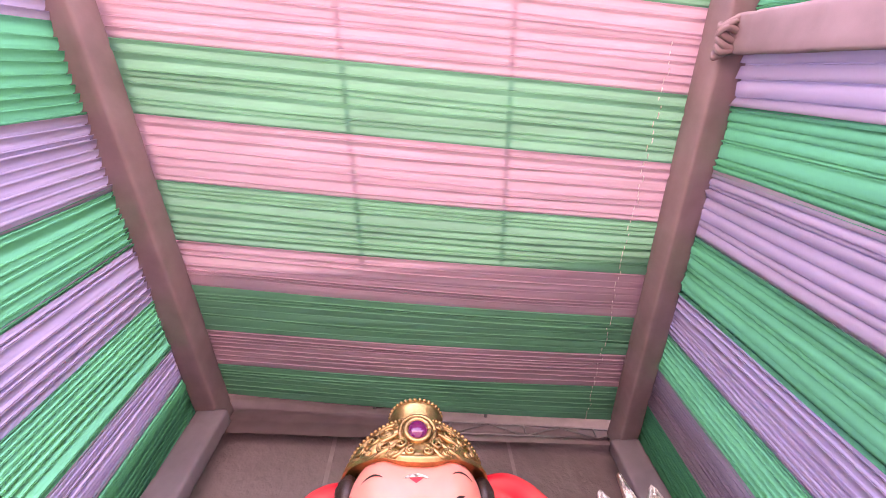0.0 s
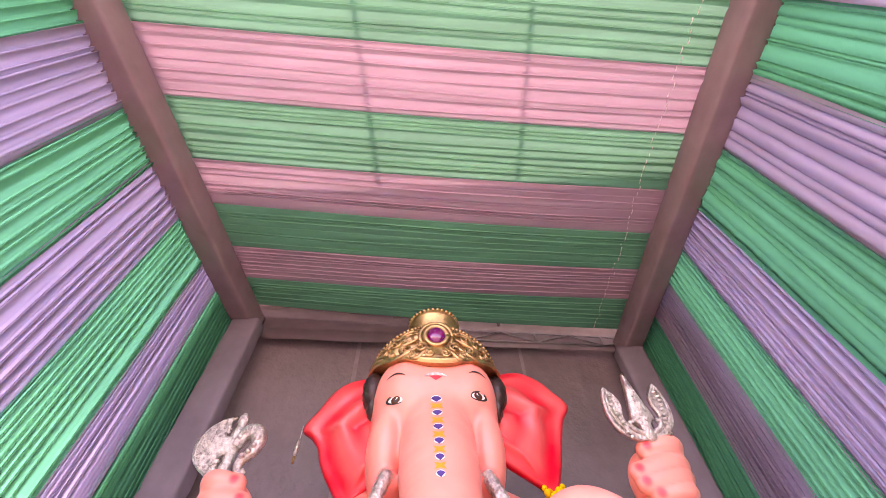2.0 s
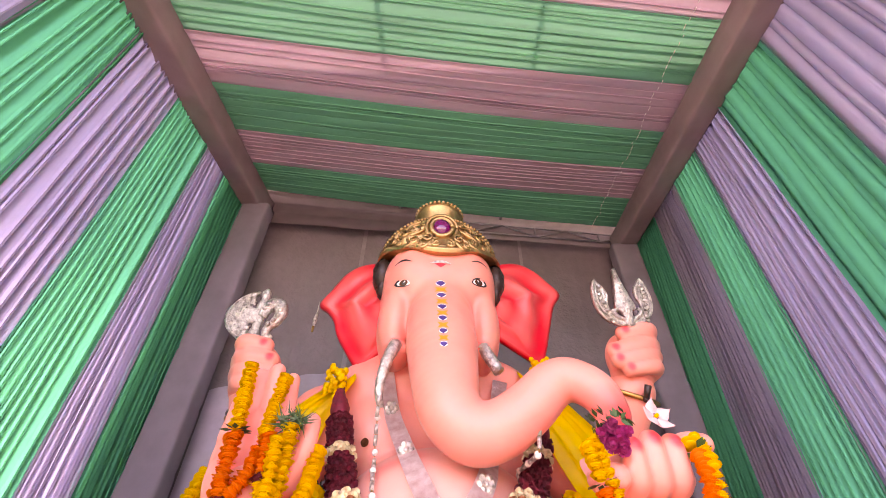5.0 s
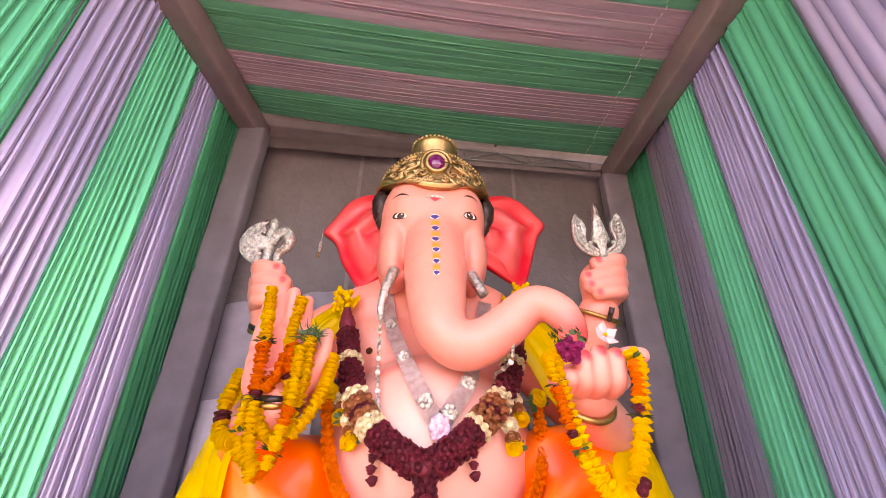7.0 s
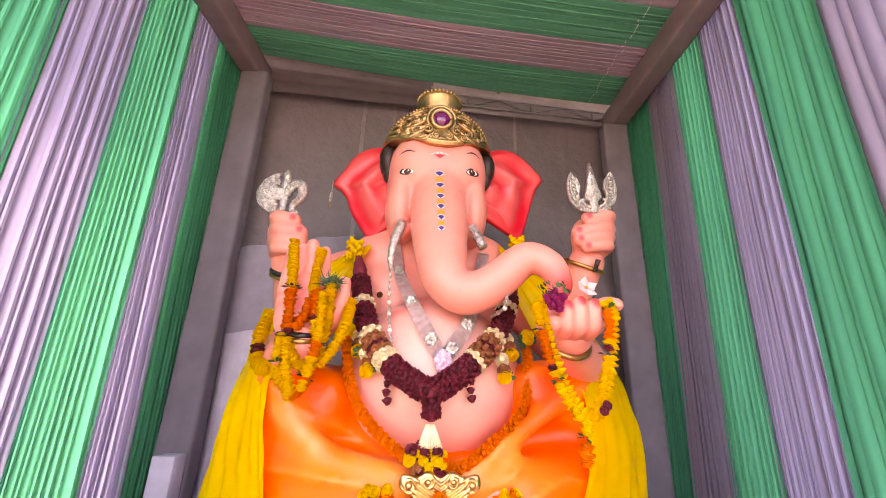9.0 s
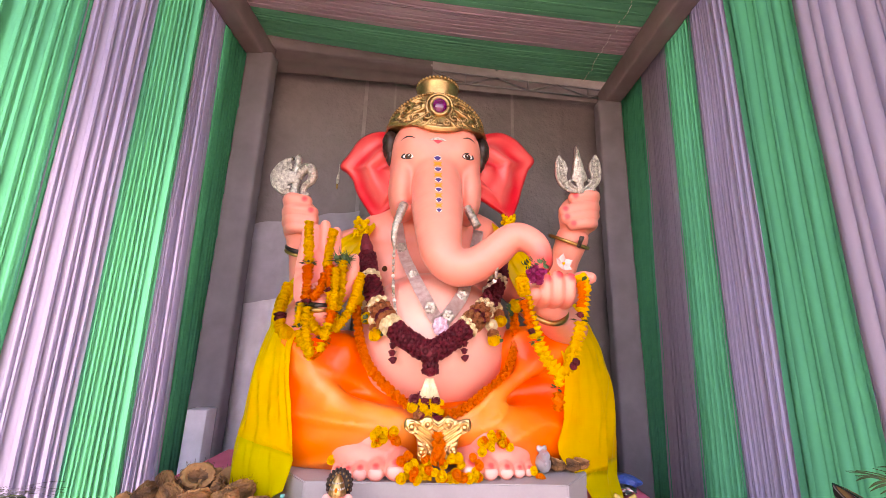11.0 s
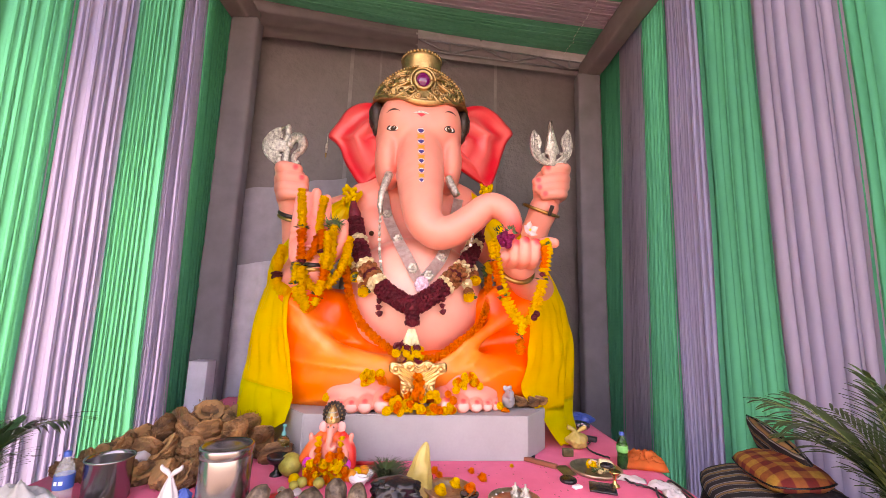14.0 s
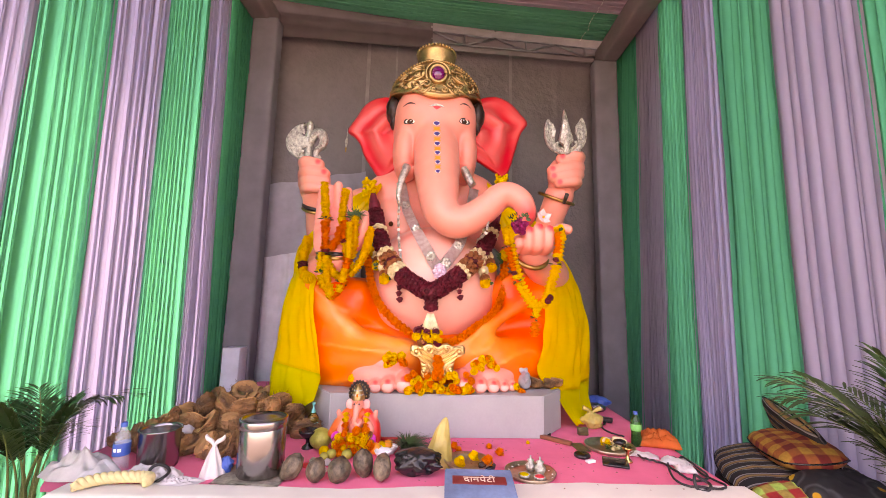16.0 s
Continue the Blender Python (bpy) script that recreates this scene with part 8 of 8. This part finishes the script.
    tube(bm, [(-0.006, -0.046, 0.236), (0, -0.05, 0.228), (0.006, -0.046, 0.236)], 0.0022, 5)
    fig.add_bm(bm, 5)
    bm = bmesh.new()
    for s in (-1, 1):
        ball(bm, (s * 0.014, -0.042, 0.222), (0.005, 0.003, 0.004), 8, 5)
    fig.add_bm(bm, 3)
    ob = part("small_elephant_idol", fig.mesh("small_elephant_idol"), None, at=m)
    tagged(ob, "small painted elephant-headed idol in orange with dark halo", "statue")
    rng = random.Random(5)
    g = thing("idol_garland", m, "little yellow and orange flower garland heaped round the idol", "garland")
    for s in (-1, 1):
        string_of(g, [(s * 0.06, -0.035, 0.175), (s * 0.055, -0.06, 0.13), (s * 0.035, -0.075, 0.08), (0, -0.085, 0.05)], "y2 o2 y2 o2", 0.021, 0.024, rng)
    for i in range(58):
        k = rng.choice("yyyooor")
        sz = rng.uniform(0.016, 0.026)
        part("marigold", BLOOM[k], None, g, at=pose(rng.uniform(-0.10, 0.10), -0.075 - rng.uniform(0, 0.035), sz * 0.6 + rng.random() ** 1.5 * 0.10, rng.uniform(10, 80), 0, rng.uniform(-60, 60)) @ Matrix.Scale(sz, 4))
    M_hot = surface("hot_pink_satin", (0.85, 0.04, 0.45), 0.4, vary=0.15, scale=40, bumps=0.1)
    for s in (-1, 1):
        bm = bmesh.new()
        lump(bm, (0.030, 0.022, 0.040), s, 0.35, 16, 12)
        part("pink_bow", bm, M_hot, g, at=pose(s * 0.095 - 0.005, -0.06, 0.06))


def mouse_figure():
    P = [("ball", (0, 0, 0.045), (0.035, 0.045, 0.045), (0.35, 0.36, 0.40)), ("ball", (-0.01, -0.03, 0.085), (0.024, 0.03, 0.024), (0.38, 0.39, 0.43))]
    P += limb([(-0.015, -0.04, 0.085), (-0.03, -0.065, 0.10)], [0.016, 0.007], (0.38, 0.39, 0.43))
    P += [("ball", (0.005, -0.01, 0.112), (0.014, 0.006, 0.016), (0.4, 0.4, 0.44)), ("ball", (-0.025, -0.005, 0.112), (0.014, 0.006, 0.016), (0.4, 0.4, 0.44))]
    P += limb([(0.0, -0.03, 0.05), (-0.02, -0.06, 0.055)], [0.012, 0.008], (0.38, 0.39, 0.43))
    fig = Figure([M_enamel])
    v, f, c = melt(P, 0.005, 0.012, 0.01)
    fig.add(v, f, c, 0)
    ob = part("mouse_figurine", fig.mesh("mouse_figurine"), None, at=pose(0.575, -0.06, 0.973, 0, 0, 20) @ Matrix.Scale(1.15, 4))
    tagged(ob, "small grey painted mouse figurine on the plinth", "statue")


# ---- cushions and palms at the sides ----


def striped(name, axis, freq):
    """Dark cushion ticking with tan and grey stripes, woven in."""
    m, n, l, b = nodes_of(name)
    v = texcoord(n, l, "Object", (1, 1, 1))
    sep = n.new("ShaderNodeSeparateXYZ")
    l.new(v, sep.inputs[0])
    mul = n.new("ShaderNodeMath")
    mul.operation, mul.inputs[1].default_value = "MULTIPLY", freq
    l.new(sep.outputs[axis], mul.inputs[0])
    fr = n.new("ShaderNodeMath")
    fr.operation = "FRACT"
    l.new(mul.outputs[0], fr.inputs[0])
    c = ramp(n, l, fr.outputs[0], [(0.0, (0.010, 0.009, 0.012)), (0.42, (0.012, 0.010, 0.014)), (0.46, (0.25, 0.25, 0.27)), (0.50, (0.012, 0.010, 0.014)), (0.60, (0.22, 0.13, 0.05)), (0.74, (0.25, 0.15, 0.06)), (0.78, (0.012, 0.010, 0.014)), (0.90, (0.30, 0.30, 0.32)), (0.94, (0.010, 0.009, 0.012))])
    l.new(c, b.inputs["Base Color"])
    b.inputs["Roughness"].default_value = 0.85
    bump(n, l, b, noise_tex(n, l, v, 300, 2), 0.3, 0.002)
    return m


def checked(name, cols):
    """Woven gingham: two sets of stripes that cross."""
    m, n, l, b = nodes_of(name)
    v = texcoord(n, l, "Object", (1, 1, 1))
    sep = n.new("ShaderNodeSeparateXYZ")
    l.new(v, sep.inputs[0])
    bands = []
    for axis in (0, 1):
        wave = n.new("ShaderNodeMath")
        wave.operation = "SINE"
        mul = n.new("ShaderNodeMath")
        mul.operation = "MULTIPLY"
        mul.inputs[1].default_value = 2 * math.pi / 0.10
        l.new(sep.outputs[axis], mul.inputs[0])
        l.new(mul.outputs[0], wave.inputs[0])
        step = n.new("ShaderNodeMapRange")
        step.inputs[1].default_value, step.inputs[2].default_value = -0.2, 0.2
        l.new(wave.outputs[0], step.inputs[0])
        bands.append(step.outputs[0])
    both = n.new("ShaderNodeMath")
    both.operation = "ADD"
    l.new(bands[0], both.inputs[0])
    l.new(bands[1], both.inputs[1])
    half = n.new("ShaderNodeMath")
    half.operation = "MULTIPLY"
    half.inputs[1].default_value = 0.5
    l.new(both.outputs[0], half.inputs[0])
    c = ramp(n, l, half.outputs[0], list(zip((0.05, 0.5, 0.95), cols)))
    mx = n.new("ShaderNodeMix")
    mx.data_type, mx.blend_type = "RGBA", "OVERLAY"
    mx.inputs[0].default_value = 0.4
    l.new(c, mx.inputs[6])
    l.new(noise_tex(n, l, v, 60, 3), mx.inputs[7])
    l.new(mx.outputs[2], b.inputs["Base Color"])
    b.inputs["Roughness"].default_value = 0.85
    return m


def floral():
    m, n, l, b = nodes_of("dark_floral_cotton")
    v = texcoord(n, l, "Object", (1, 1, 1))
    vo = n.new("ShaderNodeTexVoronoi")
    vo.inputs["Scale"].default_value = 7
    l.new(v, vo.inputs["Vector"])
    c = ramp(n, l, vo.outputs["Distance"], [(0.0, (0.50, 0.22, 0.01)), (0.13, (0.55, 0.30, 0.02)), (0.16, (0.03, 0.035, 0.04)), (0.34, (0.008, 0.009, 0.012)), (0.42, (0.05, 0.055, 0.065)), (0.5, (0.010, 0.010, 0.014))])
    l.new(c, b.inputs["Base Color"])
    b.inputs["Roughness"].default_value = 0.8
    return m


def cushion(name, at, size, mat, label, seed=0, piping=None):
    """A stuffed cushion: full in the middle, thin at the seams, with puckers."""
    t = thing(name, at, label, "cushion", "cushion pile")
    bm = bmesh.new()
    for s in (-1, 1):
        def half(u, v, s=s):
            a, c = 2 * u - 1, 2 * v - 1
            prof = max(0, (1 - abs(a) ** 3.2)) ** 0.5 * max(0, (1 - abs(c) ** 3.2)) ** 0.5
            w = 0.09 * wob(a * 1.7 + seed, c * 1.7, s) + 0.05 * wob(a * 5, c * 5 + seed, s)
            return Vector((a * math.sqrt(1 - 0.3 * c * c) * size[0] / 2, c * math.sqrt(1 - 0.3 * a * a) * size[1] / 2, s * size[2] / 2 * prof * (1 + w * 2)))
        grid_mesh(bm, half, 34, 34)
    bmesh.ops.remove_doubles(bm, verts=bm.verts[:], dist=0.0008)
    bmesh.ops.recalc_face_normals(bm, faces=bm.faces)
    part("cover", bm, mat, t)
    bm = bmesh.new()
    ring = [(a * math.sqrt(1 - 0.3 * c * c) * size[0] / 2, c * math.sqrt(1 - 0.3 * a * a) * size[1] / 2, 0) for a, c in [(math.copysign(min(1, abs(1.42 * math.cos(x))), math.cos(x)) * 0.995, math.copysign(min(1, abs(1.42 * math.sin(x))), math.sin(x)) * 0.995) for x in [2 * math.pi * i / 48 for i in range(49)]]]
    tube(bm, ring, 0.005, 6)
    part("piping", bm, piping or M_polyb, t)
    return t


def cushions():
    sx, sy = striped("striped_ticking", 0, 13.0), striped("striped_ticking_lengthwise", 1, 13.0)
    ck, fl = checked("checked_cotton", ((0.36, 0.19, 0.03), (0.27, 0.075, 0.018), (0.15, 0.010, 0.010))), floral()
    cushion("cushion", pose(1.94, -0.48, 0.14, 0, 0, 0), (0.66, 0.86, 0.30), sx, "thick dark striped cushion at the bottom of the pile", 1)
    cushion("cushion", pose(1.94, -0.48, 0.32, 0, 2, -2), (0.66, 0.86, 0.28), fl, "thick dark floral cushion in the pile", 2)
    cushion("cushion", pose(1.93, -0.52, 0.50, 4, -3, -24), (0.66, 0.78, 0.25), sx, "dark cushion with tan and grey stripes in the pile", 3)
    cushion("cushion", pose(1.95, -0.50, 0.635, 5, -5, -20), (0.66, 0.66, 0.18), sy, "dark cushion with tan and grey stripes in the pile", 4)
    cushion("cushion", pose(2.00, -0.48, 0.775, -2, -10, -18), (0.33, 0.58, 0.13), ck, "red and ochre checked cushion on top of the pile", 5)
    cushion("cushion", pose(2.16, -0.36, 0.78, 20, 62, 4), (0.40, 0.66, 0.10), sx, "dark striped cushion leaning against the wall drape", 6)
    cushion("cushion", pose(1.99, -0.84, 0.62, 22, 4, 5), (0.48, 0.42, 0.22), fl, "dark floral cushion with yellow flowers", 7)
    gr = checked("lime_red_check", ((0.30, 0.50, 0.10), (0.30, 0.22, 0.05), (0.35, 0.02, 0.02)))
    cushion("cushion", pose(1.72, -0.80, 0.60, 24, -10, -8), (0.30, 0.28, 0.13), gr, "small lime and red printed cushion", 8)


def frond_mesh(seed, length, arch, n=22, droop=0.75, start=0.5, wide=0.0085, reach=0.30):
    """An arching rachis with paired narrow leaflets that bend down at the tips."""
    rng = random.Random(seed)
    bm = bmesh.new()
    line = []
    for i in range(24):
        t = i / 23
        a = radians(86) - arch * t ** 2.0
        if i == 0:
            p = Vector((0, 0, 0))
        else:
            p = line[-1] + Vector((math.cos(a), 0.03 * math.sin(t * 5 + seed), math.sin(a))) * length / 23
        line.append(p)
    tube(bm, line, [0.0065 * (1 - 0.75 * i / 23) for i in range(24)], 6, 1)
    for k in range(n):
        t = start + (1 - start) * k / (n - 1)
        i = min(22, int(t * 23))
        p = line[i].lerp(line[i + 1], t * 23 - i)
        d = (line[i + 1] - line[i]).normalized()
        for s in (-1, 1):
            ln = length * reach * math.sin(math.pi * (0.20 + 0.70 * (t - start) / (1 - start))) * rng.uniform(0.8, 1.1)
            out = (Vector((0, s, 0)) * 0.75 + d * 0.95 + Vector((0, 0, rng.uniform(-0.1, 0.25)))).normalized()
            up = d.cross(out).normalized()
            wv = out.cross(Vector((0, 0, 1))).normalized() * wide if abs(out.z) < 0.95 else Vector((0.008, 0, 0))
            prev = None
            for j in range(6):
                u = j / 5
                q = p + out * ln * u + Vector((0, 0, -droop * ln * u * u * 0.42))
                w = wv * (math.sin(math.pi * (0.12 + 0.88 * u)) + 0.02)
                pair = (bm.verts.new(q - w + Vector((0, 0, -0.002))), bm.verts.new(q + w))
                if prev:
                    bm.faces.new((prev[0], prev[1], pair[1], pair[0])).material_index = 0
                prev = pair
    return finish(bm, "frond", [M_frond, M_stem])


def palm(at, turns, label, seed, pot_h=0.52, wide=0.0085, reach=0.30, start=0.5):
    t = thing("potted_palm", at, label, "potted plant", "potted palms")
    bm = bmesh.new()
    lathe(bm, [(0.0, 0.0), (0.10, 0.0), (0.105, 0.01), (0.142, pot_h - 0.05), (0.158, pot_h - 0.05), (0.160, pot_h), (0.146, pot_h), (0.14, pot_h - 0.04), (0.0, pot_h - 0.045)], 40)
    part("pot", bm, M_terracotta, t)
    bm = bmesh.new()
    ball(bm, (0, 0, pot_h - 0.05), (0.138, 0.138, 0.03), 24, 8)
    part("soil", bm, M_floor, t)
    rng = random.Random(seed)
    for i, (turn, length, arch) in enumerate(turns):
        me = frond_mesh(seed * 10 + i, length, arch, 24, wide=wide, reach=reach, start=start)
        part("frond", me, None, t, at=pose(rng.uniform(-0.05, 0.05), rng.uniform(-0.05, 0.05), pot_h - 0.04, rng.uniform(-6, 6), 0, turn))


def palms():
    left = [(4, 0.80, 1.45), (-35, 0.60, 1.1), (40, 0.62, 0.9), (80, 0.60, 0.8), (125, 0.62, 1.0), (170, 0.62, 0.9), (215, 0.58, 0.9), (260, 0.60, 0.9), (310, 0.60, 1.0), (20, 0.62, 0.5), (150, 0.64, 0.4), (245, 0.60, 0.4)]
    palm(pose(-1.99, -0.80, 0), left, "small potted palm with pale stems and dark green fronds", 3, 0.47, 0.0068, 0.36, 0.52)
    right = [(165, 1.10, 1.50), (150, 1.10, 1.3), (120, 1.02, 1.0), (90, 0.95, 1.0), (185, 1.05, 0.55), (210, 0.95, 0.5), (60, 1.0, 0.9), (30, 1.0, 1.0), (0, 1.0, 0.9), (330, 0.9, 1.0), (280, 0.8, 0.6), (240, 0.85, 0.6), (155, 1.06, 0.4), (20, 1.0, 0.4), (135, 0.95, 1.5)]
    palm(pose(2.10, -1.13, 0), right, "full potted palm with green arching fronds by the cushions", 7, 0.38, 0.0070, 0.30, 0.34)


before = set(bpy.data.objects)
husks()
coconuts()
vessels()
bottles()
bags()
small_clutter()
donation_box()
small_idol()
mouse_figure()
# the offerings lie turned a little towards one end of the platform
TURN = pose(-0.012, -0.025, 0, 0, 0, -2)
for ob in set(bpy.data.objects) - before:
    if ob.parent is None and ob.matrix_basis.translation.z < 0.95:
        ob.matrix_basis = TURN @ ob.matrix_basis
cushions()
palms()
